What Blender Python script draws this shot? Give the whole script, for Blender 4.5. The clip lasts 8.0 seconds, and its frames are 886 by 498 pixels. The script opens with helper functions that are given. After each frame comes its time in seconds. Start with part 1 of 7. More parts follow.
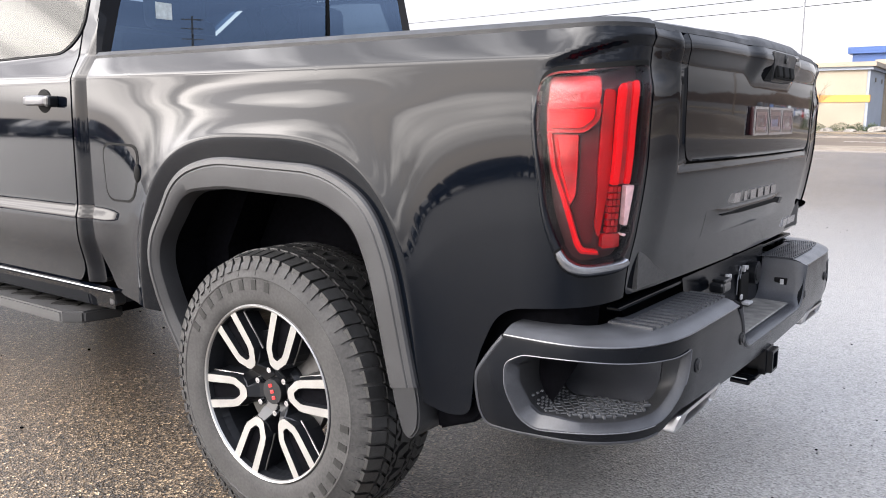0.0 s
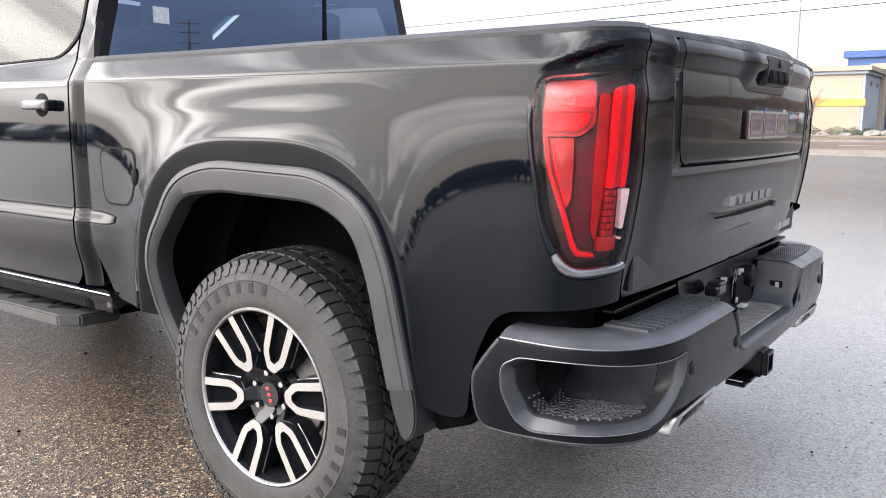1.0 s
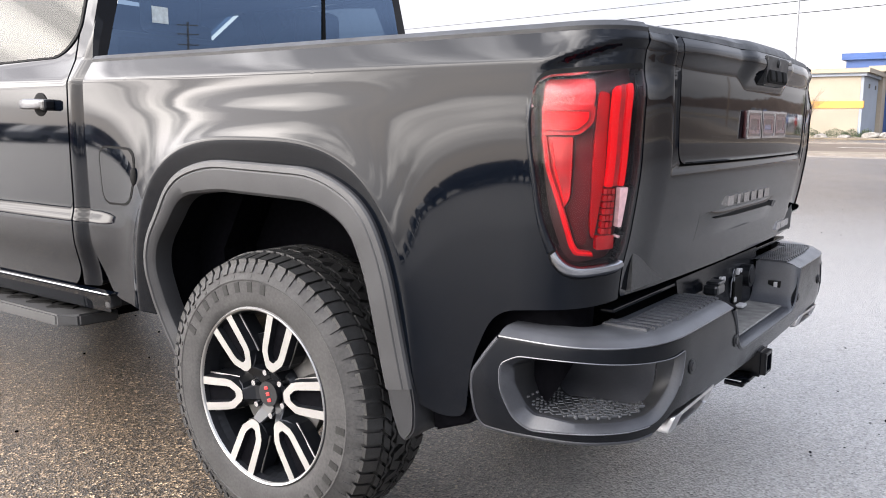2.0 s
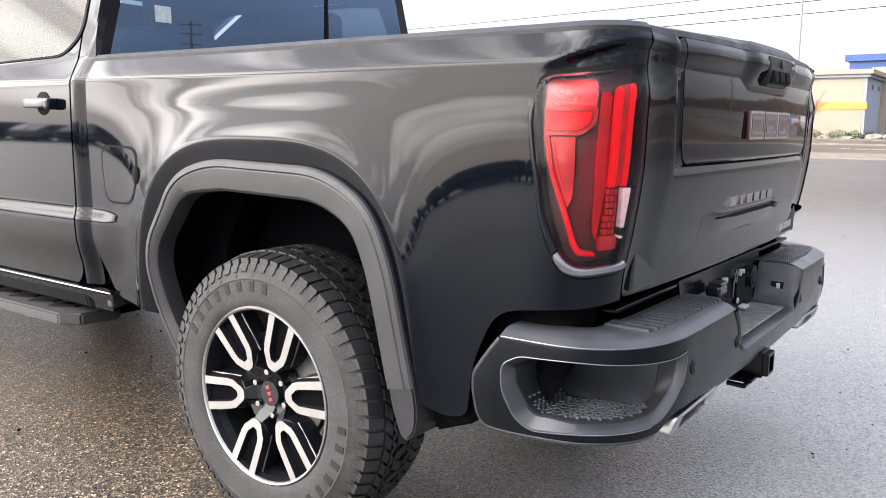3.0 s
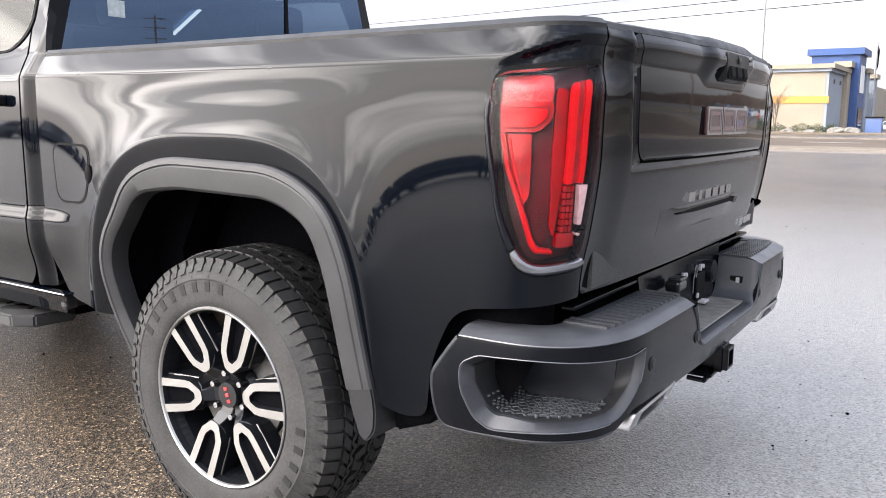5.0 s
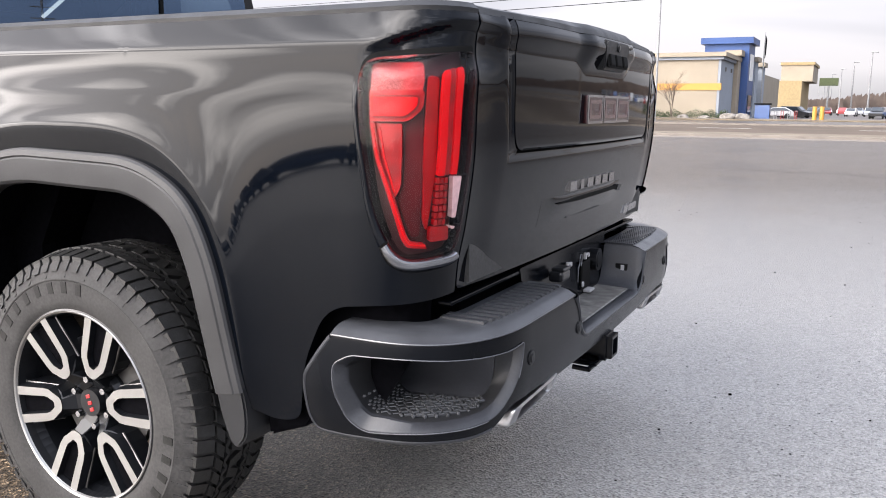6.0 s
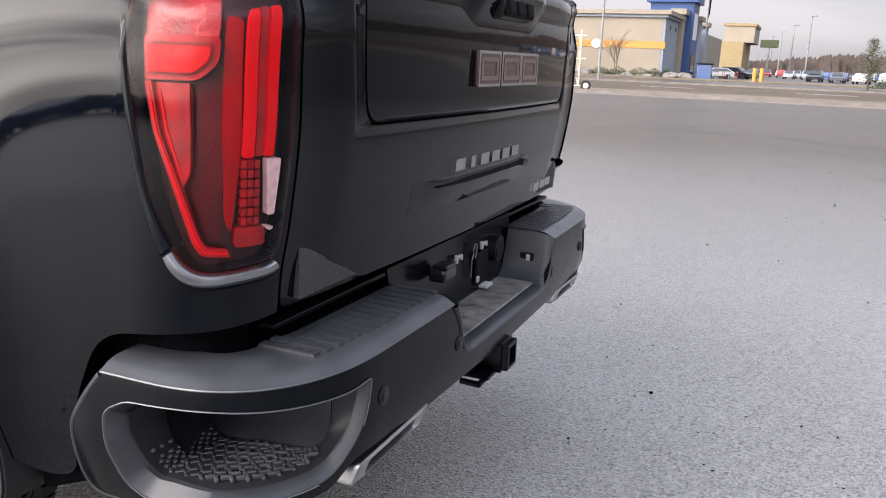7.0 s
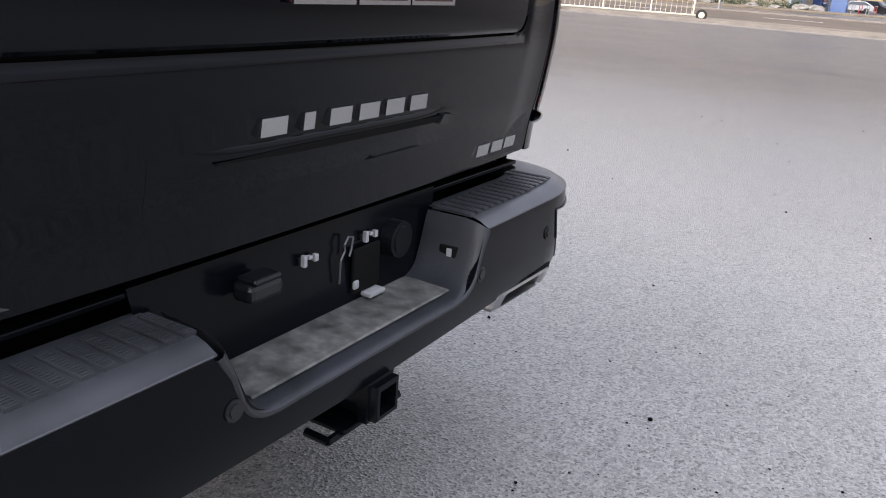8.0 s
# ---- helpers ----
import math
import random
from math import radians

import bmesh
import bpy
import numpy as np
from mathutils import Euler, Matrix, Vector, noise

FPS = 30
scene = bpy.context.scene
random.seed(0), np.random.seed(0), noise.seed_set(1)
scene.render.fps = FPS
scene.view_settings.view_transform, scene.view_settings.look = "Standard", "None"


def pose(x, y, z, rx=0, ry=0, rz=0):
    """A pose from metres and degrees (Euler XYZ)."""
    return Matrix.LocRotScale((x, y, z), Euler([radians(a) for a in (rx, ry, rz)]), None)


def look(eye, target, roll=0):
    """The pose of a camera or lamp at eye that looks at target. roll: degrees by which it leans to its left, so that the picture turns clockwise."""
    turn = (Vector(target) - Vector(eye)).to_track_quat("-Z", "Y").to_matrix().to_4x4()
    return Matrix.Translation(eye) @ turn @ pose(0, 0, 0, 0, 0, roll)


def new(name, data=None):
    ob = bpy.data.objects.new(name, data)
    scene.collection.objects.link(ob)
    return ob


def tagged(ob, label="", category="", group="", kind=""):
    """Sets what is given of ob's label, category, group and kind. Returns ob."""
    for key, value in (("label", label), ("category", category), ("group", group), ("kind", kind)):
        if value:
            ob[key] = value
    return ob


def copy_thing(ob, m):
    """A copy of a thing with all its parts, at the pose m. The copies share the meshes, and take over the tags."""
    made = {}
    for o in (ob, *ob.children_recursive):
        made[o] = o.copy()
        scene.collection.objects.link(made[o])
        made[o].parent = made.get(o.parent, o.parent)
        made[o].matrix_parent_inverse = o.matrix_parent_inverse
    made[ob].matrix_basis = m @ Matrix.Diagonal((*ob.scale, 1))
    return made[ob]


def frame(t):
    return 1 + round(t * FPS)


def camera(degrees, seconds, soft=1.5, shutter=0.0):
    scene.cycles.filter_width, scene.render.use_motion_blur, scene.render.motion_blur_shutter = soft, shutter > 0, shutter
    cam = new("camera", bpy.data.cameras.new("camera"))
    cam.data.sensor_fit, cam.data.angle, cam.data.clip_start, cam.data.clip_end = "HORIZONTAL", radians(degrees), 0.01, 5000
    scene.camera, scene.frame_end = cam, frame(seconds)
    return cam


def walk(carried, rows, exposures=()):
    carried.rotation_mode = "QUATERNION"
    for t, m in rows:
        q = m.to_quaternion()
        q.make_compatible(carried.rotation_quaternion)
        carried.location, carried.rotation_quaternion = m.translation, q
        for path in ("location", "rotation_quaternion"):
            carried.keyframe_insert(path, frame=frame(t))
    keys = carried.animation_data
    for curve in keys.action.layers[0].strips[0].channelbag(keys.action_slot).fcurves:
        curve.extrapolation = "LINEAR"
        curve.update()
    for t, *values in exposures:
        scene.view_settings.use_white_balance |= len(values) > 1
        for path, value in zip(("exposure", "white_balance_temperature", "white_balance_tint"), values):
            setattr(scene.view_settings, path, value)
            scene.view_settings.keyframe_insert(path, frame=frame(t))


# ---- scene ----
from mathutils.geometry import delaunay_2d_cdt

cam = camera(56.9, 8.0, soft=1.0)
PATH = [
    (0, (1.736, -2.553, 1.199), (0.58, -0.952, 0.886), 0.3),
    (0.5, (1.737, -2.559, 1.197), (0.585, -0.954, 0.892), 0.3),
    (1, (1.742, -2.56, 1.199), (0.591, -0.953, 0.895), 0.3),
    (1.5, (1.743, -2.562, 1.194), (0.595, -0.952, 0.893), 0.3),
    (3, (1.742, -2.56, 1.191), (0.589, -0.954, 0.892), 0.5),
    (3.5, (1.746, -2.56, 1.197), (0.59, -0.956, 0.897), 0.5),
    (4, (1.751, -2.56, 1.191), (0.599, -0.952, 0.897), 0.4),
    (4.2, (1.752, -2.557, 1.191), (0.602, -0.948, 0.894), 0.3),
    (5.3, (1.757, -2.513, 1.2), (0.713, -0.837, 0.883), 0.4),
    (5.5, (1.773, -2.505, 1.202), (0.769, -0.806, 0.881), 0.4),
    (6, (1.783, -2.417, 1.204), (0.886, -0.663, 0.86), 0.5),
    (6.5, (1.738, -2.183, 1.219), (0.943, -0.388, 0.837), 1.0),
    (7, (1.752, -1.909, 1.218), (0.992, -0.115, 0.764), 2.3),
    (7.5, (1.846, -1.513, 1.213), (1.025, 0.228, 0.67), 3.5),
    (8, (1.87, -1.08, 1.214), (0.926, 0.563, 0.575), 4.2),
]
walk(cam, [(t, look(eye, target, roll)) for t, eye, target, roll in PATH],
     exposures=[(0.0, 1.17, 6350, 15), (4.2, 1.17, 6350, 15), (5.5, 1.04, 6350, 15), (6.5, 0.72, 6350, 17), (7.2, 0.62, 6350, 17), (8.0, 0.70, 6350, 17)])

# ---- light ----
world = bpy.data.worlds.new("sky")
scene.world = world
world.use_nodes = True
wn, wl = world.node_tree.nodes, world.node_tree.links
wn.clear()
sky = wn.new("ShaderNodeTexSky")
sky.sky_type, sky.sun_disc = "NISHITA", False
sky.sun_elevation, sky.sun_rotation = radians(19), radians(-144)
sky.air_density, sky.dust_density = 1.0, 2.0
coord = wn.new("ShaderNodeTexCoord")
mapping = wn.new("ShaderNodeMapping")
mapping.inputs["Scale"].default_value = (1.0, 1.0, 6.5)
wl.new(coord.outputs["Generated"], mapping.inputs["Vector"])
clouds = wn.new("ShaderNodeTexNoise")
clouds.inputs["Scale"].default_value, clouds.inputs["Detail"].default_value, clouds.inputs["Roughness"].default_value = 1.9, 4.0, 0.45
clouds.inputs["Distortion"].default_value = 0.5
wl.new(mapping.outputs["Vector"], clouds.inputs["Vector"])
cover = wn.new("ShaderNodeValToRGB")
cover.color_ramp.elements[0].position, cover.color_ramp.elements[1].position = 0.30, 0.52
cover.color_ramp.elements[0].color, cover.color_ramp.elements[1].color = (0.92, 0.92, 0.92, 1), (0.99, 0.99, 0.99, 1)
wl.new(clouds.outputs["Fac"], cover.inputs["Fac"])
tone = wn.new("ShaderNodeValToRGB")
tone.color_ramp.elements[0].position, tone.color_ramp.elements[1].position = 0.36, 0.60
tone.color_ramp.elements[0].color, tone.color_ramp.elements[1].color = (6.3, 6.5, 6.8, 1), (8.8, 8.85, 8.9, 1)
wl.new(clouds.outputs["Fac"], tone.inputs["Fac"])
# towards the sun the deck breaks into bright rifts and grey undersides
rifts = wn.new("ShaderNodeValToRGB")
rifts.color_ramp.elements[0].position, rifts.color_ramp.elements[1].position = 0.45, 0.68
rifts.color_ramp.elements[0].color, rifts.color_ramp.elements[1].color = (10.6, 10.6, 10.6, 1), (33.0, 32.5, 31.2, 1)
wl.new(clouds.outputs["Fac"], rifts.inputs["Fac"])
split = wn.new("ShaderNodeSeparateXYZ")
wl.new(coord.outputs["Generated"], split.inputs["Vector"])
rise = wn.new("ShaderNodeMapRange")
rise.inputs["From Min"].default_value, rise.inputs["From Max"].default_value = 0.0, 1.0
rise.inputs["To Min"].default_value, rise.inputs["To Max"].default_value = 0.79, 2.25
wl.new(split.outputs["Z"], rise.inputs["Value"])
dome = wn.new("ShaderNodeVectorMath")
dome.operation = "SCALE"
wl.new(rise.outputs["Result"], dome.inputs["Scale"])
mix = wn.new("ShaderNodeMix")
mix.data_type = "RGBA"
wl.new(cover.outputs["Color"], mix.inputs["Factor"])
wl.new(sky.outputs["Color"], mix.inputs["A"])
wl.new(dome.outputs["Vector"], mix.inputs["B"])
# the veiled sun brightens the clouds round it
SUN_DIR = Vector((-0.556, -0.765, 0.326)).normalized()
dot = wn.new("ShaderNodeVectorMath")
dot.operation = "DOT_PRODUCT"
dot.inputs[1].default_value = SUN_DIR
norm = wn.new("ShaderNodeVectorMath")
norm.operation = "NORMALIZE"
wl.new(coord.outputs["Generated"], norm.inputs[0])
wl.new(norm.outputs["Vector"], dot.inputs[0])
halo = wn.new("ShaderNodeMapRange")
halo.interpolation_type = "SMOOTHERSTEP"
halo.inputs["From Min"].default_value, halo.inputs["From Max"].default_value = 0.66, 1.0
halo.inputs["To Min"].default_value, halo.inputs["To Max"].default_value = 0.80, 4.0
wl.new(dot.outputs["Value"], halo.inputs["Value"])
broken = wn.new("ShaderNodeMapRange")
broken.inputs["From Min"].default_value, broken.inputs["From Max"].default_value = -0.1, 0.6
wl.new(dot.outputs["Value"], broken.inputs["Value"])
deck_mix = wn.new("ShaderNodeMix")
deck_mix.data_type = "RGBA"
wl.new(broken.outputs["Result"], deck_mix.inputs["Factor"])
wl.new(tone.outputs["Color"], deck_mix.inputs["A"])
wl.new(rifts.outputs["Color"], deck_mix.inputs["B"])
wl.new(deck_mix.outputs["Result"], dome.inputs[0])
veil = wn.new("ShaderNodeVectorMath")
veil.operation = "SCALE"
wl.new(mix.outputs["Result"], veil.inputs[0])
wl.new(halo.outputs["Result"], veil.inputs["Scale"])
back = wn.new("ShaderNodeBackground")
back.inputs["Strength"].default_value = 0.085
warm = wn.new("ShaderNodeMix")
warm.data_type = "RGBA"
warm.inputs["B"].default_value = (1.0, 0.97, 0.915, 1)
glare = wn.new("ShaderNodeMapRange")
glare.inputs["From Min"].default_value, glare.inputs["From Max"].default_value = 0.5, 0.95
wl.new(dot.outputs["Value"], glare.inputs["Value"])
wl.new(glare.outputs["Result"], warm.inputs["Factor"])
haze = wn.new("ShaderNodeMapRange")
haze.inputs["From Min"].default_value, haze.inputs["From Max"].default_value = 0.02, 0.40
wl.new(split.outputs["Z"], haze.inputs["Value"])
cool = wn.new("ShaderNodeMix")
cool.data_type = "RGBA"
cool.inputs["A"].default_value, cool.inputs["B"].default_value = (1.03, 1.0, 0.96, 1), (0.92, 0.99, 1.11, 1)
wl.new(haze.outputs["Result"], cool.inputs["Factor"])
wl.new(cool.outputs["Result"], warm.inputs["A"])
tint = wn.new("ShaderNodeVectorMath")
tint.operation = "MULTIPLY"
wl.new(veil.outputs["Vector"], tint.inputs[0])
wl.new(warm.outputs["Result"], tint.inputs[1])
wl.new(tint.outputs["Vector"], back.inputs["Color"])
wout = wn.new("ShaderNodeOutputWorld")
wl.new(back.outputs["Background"], wout.inputs["Surface"])

sun = new("sun", bpy.data.lights.new("sun", "SUN"))
sun.data.energy, sun.data.angle, sun.data.color = 0.65, radians(85), (1.0, 0.9, 0.78)
sun.matrix_world = look(SUN_DIR * 50, (0, 0, 0))


# ---- materials ----
def shader(name, color, rough=0.5, metal=0.0, coat=0.0, coat_rough=0.03, spec=0.5, grain=None, bump=None, spots=None, wear=None):
    """grain: (scale, amount) of fine colour variation; wear: the same, large; bump: (scale, height); spots: (scale, roughness added)."""
    m = bpy.data.materials.new(name)
    m.use_nodes = True
    n, l = m.node_tree.nodes, m.node_tree.links
    b = n["Principled BSDF"]
    b.inputs["Base Color"].default_value = (*color, 1)
    b.inputs["Roughness"].default_value = rough
    b.inputs["Metallic"].default_value = metal
    b.inputs["Coat Weight"].default_value = coat
    b.inputs["Coat Roughness"].default_value = coat_rough
    b.inputs["Specular IOR Level"].default_value = spec
    tc = n.new("ShaderNodeTexCoord")
    last = None
    for k, it in enumerate((grain, wear)):
        if not it:
            continue
        tex = n.new("ShaderNodeTexNoise")
        tex.inputs["Scale"].default_value = it[0]
        tex.inputs["Detail"].default_value = 5.0 if k else 2.0
        l.new(tc.outputs["Object"], tex.inputs["Vector"])
        mp = n.new("ShaderNodeMapRange")
        mp.inputs["From Min"].default_value, mp.inputs["From Max"].default_value = 0.3, 0.7
        mp.inputs["To Min"].default_value, mp.inputs["To Max"].default_value = 1 - it[1], 1 + it[1]
        l.new(tex.outputs["Fac"], mp.inputs["Value"])
        mul = n.new("ShaderNodeVectorMath")
        mul.operation = "SCALE"
        if last:
            l.new(last, mul.inputs[0])
        else:
            mul.inputs[0].default_value = color
        l.new(mp.outputs["Result"], mul.inputs["Scale"])
        last = mul.outputs["Vector"]
    if last:
        l.new(last, b.inputs["Base Color"])
    if spots:
        tex = n.new("ShaderNodeTexNoise")
        tex.inputs["Scale"].default_value, tex.inputs["Detail"].default_value = spots[0], 4.0
        l.new(tc.outputs["Object"], tex.inputs["Vector"])
        mp = n.new("ShaderNodeMapRange")
        mp.inputs["From Min"].default_value, mp.inputs["From Max"].default_value = 0.35, 0.75
        mp.inputs["To Min"].default_value, mp.inputs["To Max"].default_value = rough, rough + spots[1]
        l.new(tex.outputs["Fac"], mp.inputs["Value"])
        l.new(mp.outputs["Result"], b.inputs["Roughness"])
    if bump:
        tex = n.new("ShaderNodeTexNoise")
        tex.inputs["Scale"].default_value, tex.inputs["Detail"].default_value = bump[0], 2.0
        l.new(tc.outputs["Object"], tex.inputs["Vector"])
        bp = n.new("ShaderNodeBump")
        bp.inputs["Strength"].default_value, bp.inputs["Distance"].default_value = 1.0, bump[1]
        l.new(tex.outputs["Fac"], bp.inputs["Height"])
        l.new(bp.outputs["Normal"], b.inputs["Normal"])
    return m


def pane(name, tint, gloss_rough=0.0, ior=1.5, sheen=(1, 1, 1)):
    """A thin clear sheet: it lets light through by its tint and mirrors by Fresnel."""
    m = bpy.data.materials.new(name)
    m.use_nodes = True
    n, l = m.node_tree.nodes, m.node_tree.links
    n.remove(n["Principled BSDF"])
    tr, gl, fr, mx = n.new("ShaderNodeBsdfTransparent"), n.new("ShaderNodeBsdfGlossy"), n.new("ShaderNodeFresnel"), n.new("ShaderNodeMixShader")
    tr.inputs["Color"].default_value = (*tint, 1)
    gl.inputs["Roughness"].default_value = gloss_rough
    gl.inputs["Color"].default_value = (*sheen, 1)
    fr.inputs["IOR"].default_value = ior
    l.new(fr.outputs["Fac"], mx.inputs["Fac"])
    l.new(tr.outputs["BSDF"], mx.inputs[1])
    l.new(gl.outputs["BSDF"], mx.inputs[2])
    l.new(mx.outputs["Shader"], n["Material Output"].inputs["Surface"])
    return m


def glow(name, color, strength, base):
    m = shader(name, base, rough=0.3, spec=0.1)
    b = m.node_tree.nodes["Principled BSDF"]
    b.inputs["Emission Color"].default_value = (*color, 1)
    b.inputs["Emission Strength"].default_value = strength
    return m


M_PAINT = shader("black_paint", (0.0013, 0.0020, 0.0036), rough=0.5, coat=1.0, coat_rough=0.04, spec=0.0)
M_PAINT.node_tree.nodes["Principled BSDF"].inputs["Coat IOR"].default_value = 1.26
M_PLASTIC = shader("black_moulded_plastic", (0.011, 0.0115, 0.0130), rough=0.40, spec=0.35, grain=(260, 0.15), wear=(5, 0.25), bump=(700, 0.00025), spots=(14, 0.2))
M_FLARE = shader("grey_black_flare_plastic", (0.022, 0.0222, 0.0235), rough=0.5, spec=0.35, grain=(300, 0.15), wear=(6, 0.2), bump=(900, 0.0002))
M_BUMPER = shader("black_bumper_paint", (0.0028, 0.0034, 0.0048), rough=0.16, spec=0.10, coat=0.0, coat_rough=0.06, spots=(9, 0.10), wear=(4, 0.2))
# dusty plastic, also the step frame and rolled edge paled for sky light
M_STEP = shader("dusty_and_lit_step_plastic", (0.024, 0.0255, 0.0300), rough=0.34, spec=0.32, grain=(220, 0.12), wear=(9, 0.3), bump=(500, 0.0003))
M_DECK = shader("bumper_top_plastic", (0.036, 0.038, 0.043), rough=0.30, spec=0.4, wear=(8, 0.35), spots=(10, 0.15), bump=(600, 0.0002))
# highlight on the bumper's edges put into a paler plastic; also the wire hook
M_EDGE = shader("edge_glint_and_hook_grey", (0.045, 0.048, 0.055), rough=0.24, spec=0.7)
M_FLOORDUST = shader("dirty_recess_floor", (0.085, 0.083, 0.078), rough=0.5, spec=0.4, grain=(60, 0.3), wear=(22, 0.55), spots=(30, 0.3))
# grip studs paler than the step floor round them
M_STUD = shader("pale_grip_plastic", (0.042, 0.044, 0.048), rough=0.28, spec=0.6, wear=(15, 0.4))
# liner black enough to hold the shade of wheel wells and underbody
M_DEEPBLACK = shader("liner_and_shade_black", (0.0022, 0.0022, 0.0030), rough=0.9, spec=0.03, grain=(60, 0.4))
M_RUBBER = shader("dusty_rubber", (0.030, 0.0292, 0.0285), rough=0.8, spec=0.3, grain=(120, 0.2), wear=(7, 0.30), bump=(420, 0.0004))
M_TREAD = shader("black_tread_rubber", (0.009, 0.009, 0.009), rough=0.42, grain=(90, 0.4), wear=(14, 0.3), bump=(260, 0.0008))
M_LETTER = shader("raised_tyre_lettering", (0.013, 0.0127, 0.0122), rough=0.6, spec=0.2, grain=(200, 0.2))
M_ALLOY = shader("machined_alloy", (0.34, 0.335, 0.325), rough=0.36, metal=0.85, grain=(500, 0.05), wear=(10, 0.08))
M_RIMDARK = shader("dark_rim_paint", (0.006, 0.0066, 0.0080), rough=0.28, spec=0.3, coat=0.12, coat_rough=0.06)
M_STEEL = shader("bare_steel", (0.14, 0.137, 0.133), rough=0.45, metal=0.9, wear=(20, 0.25))
M_CHROME = shader("chrome", (0.75, 0.75, 0.76), rough=0.08, metal=1.0)
M_EXHAUST = shader("brushed_exhaust_steel", (0.42, 0.42, 0.43), rough=0.3, metal=1.0, wear=(30, 0.15))
M_MARK = shader("satin_mark_chrome", (0.40, 0.405, 0.42), rough=0.22, metal=1.0)
# also blackens slots, cups and holes for the shade inside them
M_GAP = shader("shadow_gap_seal", (0.004, 0.004, 0.004), rough=0.8, spec=0.12)
M_BADGE_METAL = shader("rosy_badge_metal", (0.34, 0.26, 0.27), rough=0.16, metal=1.0)
M_BADGE = shader("red_badge_face", (0.04, 0.010, 0.012), rough=0.25, metal=0.3, coat=0.4)
M_CAPRED = shader("red_cap_mark", (0.45, 0.02, 0.02), rough=0.35)
M_BED = shader("spray_on_bed_liner", (0.03, 0.029, 0.028), rough=0.75, grain=(140, 0.3), wear=(5, 0.3), bump=(320, 0.0018))
M_LENS = pane("clear_lens", (0.98, 0.86, 0.86), gloss_rough=0.04, ior=1.24)
# sheen tinted blue to paint in the sky that the window mirrors
M_WINDOW = pane("sky_blue_window", (0.24, 0.32, 0.40), ior=2.3, sheen=(0.46, 0.70, 1.15))
M_DOORGLASS = pane("door_glass", (0.3, 0.32, 0.32), ior=1.4, sheen=(0.62, 0.61, 0.57))
M_RED = shader("red_lamp_plastic", (0.26, 0.001, 0.004), rough=0.3, coat=0.35, coat_rough=0.08, spec=0.15, grain=(30, 0.25), wear=(9, 0.3))
M_REDRIB = shader("ribbed_red_lamp_plastic", (0.20, 0.001, 0.003), rough=0.28, spec=0.2, grain=(7, 0.45), wear=(28, 0.3), bump=(160, 0.003))
M_REDDARK = shader("smoked_red_plastic", (0.13, 0.003, 0.004), rough=0.35, spec=0.2, wear=(12, 0.3))
M_REDGLOW = glow("lit_red_bar", (1.0, 0.002, 0.008), 0.19, (0.30, 0.002, 0.004))
# red plastic with the lens's sky reflection put into its colour
M_REDPALE = shader("sky_paled_red_plastic", (0.26, 0.018, 0.020), rough=0.25, spec=0.4, wear=(14, 0.35), bump=(90, 0.002))
M_REDSOFT = shader("deep_red_lamp_plastic", (0.24, 0.001, 0.003), rough=0.35, spec=0.15, wear=(9, 0.35))
M_SMOKED = shader("smoked_lamp_plastic", (0.055, 0.004, 0.006), rough=0.35, spec=0.2, wear=(12, 0.35))
M_LAMPBLACK = shader("lamp_housing", (0.022, 0.003, 0.004), rough=0.35, spec=0.3)
M_WHITE = shader("clear_reverse_lens", (0.62, 0.5, 0.52), rough=0.15, coat=0.5, grain=(80, 0.15))
M_CLIP = shader("pale_plastic", (0.30, 0.30, 0.305), rough=0.5)
# metal for the painted ledge under the lamps, bright as the sky it mirrors
M_LEDGESKY = shader("sky_bright_ledge", (0.22, 0.225, 0.24), rough=0.14, metal=1.0, wear=(12, 0.2))
M_BOARD = shader("grey_running_board", (0.020, 0.020, 0.0205), rough=0.6, grain=(200, 0.12), wear=(5, 0.2))
M_HANDLE = shader("satin_chrome", (0.10, 0.10, 0.105), rough=0.38, metal=1.0)
M_CABIN = shader("cabin_fabric", (0.03, 0.032, 0.035), rough=0.9, grain=(80, 0.3))


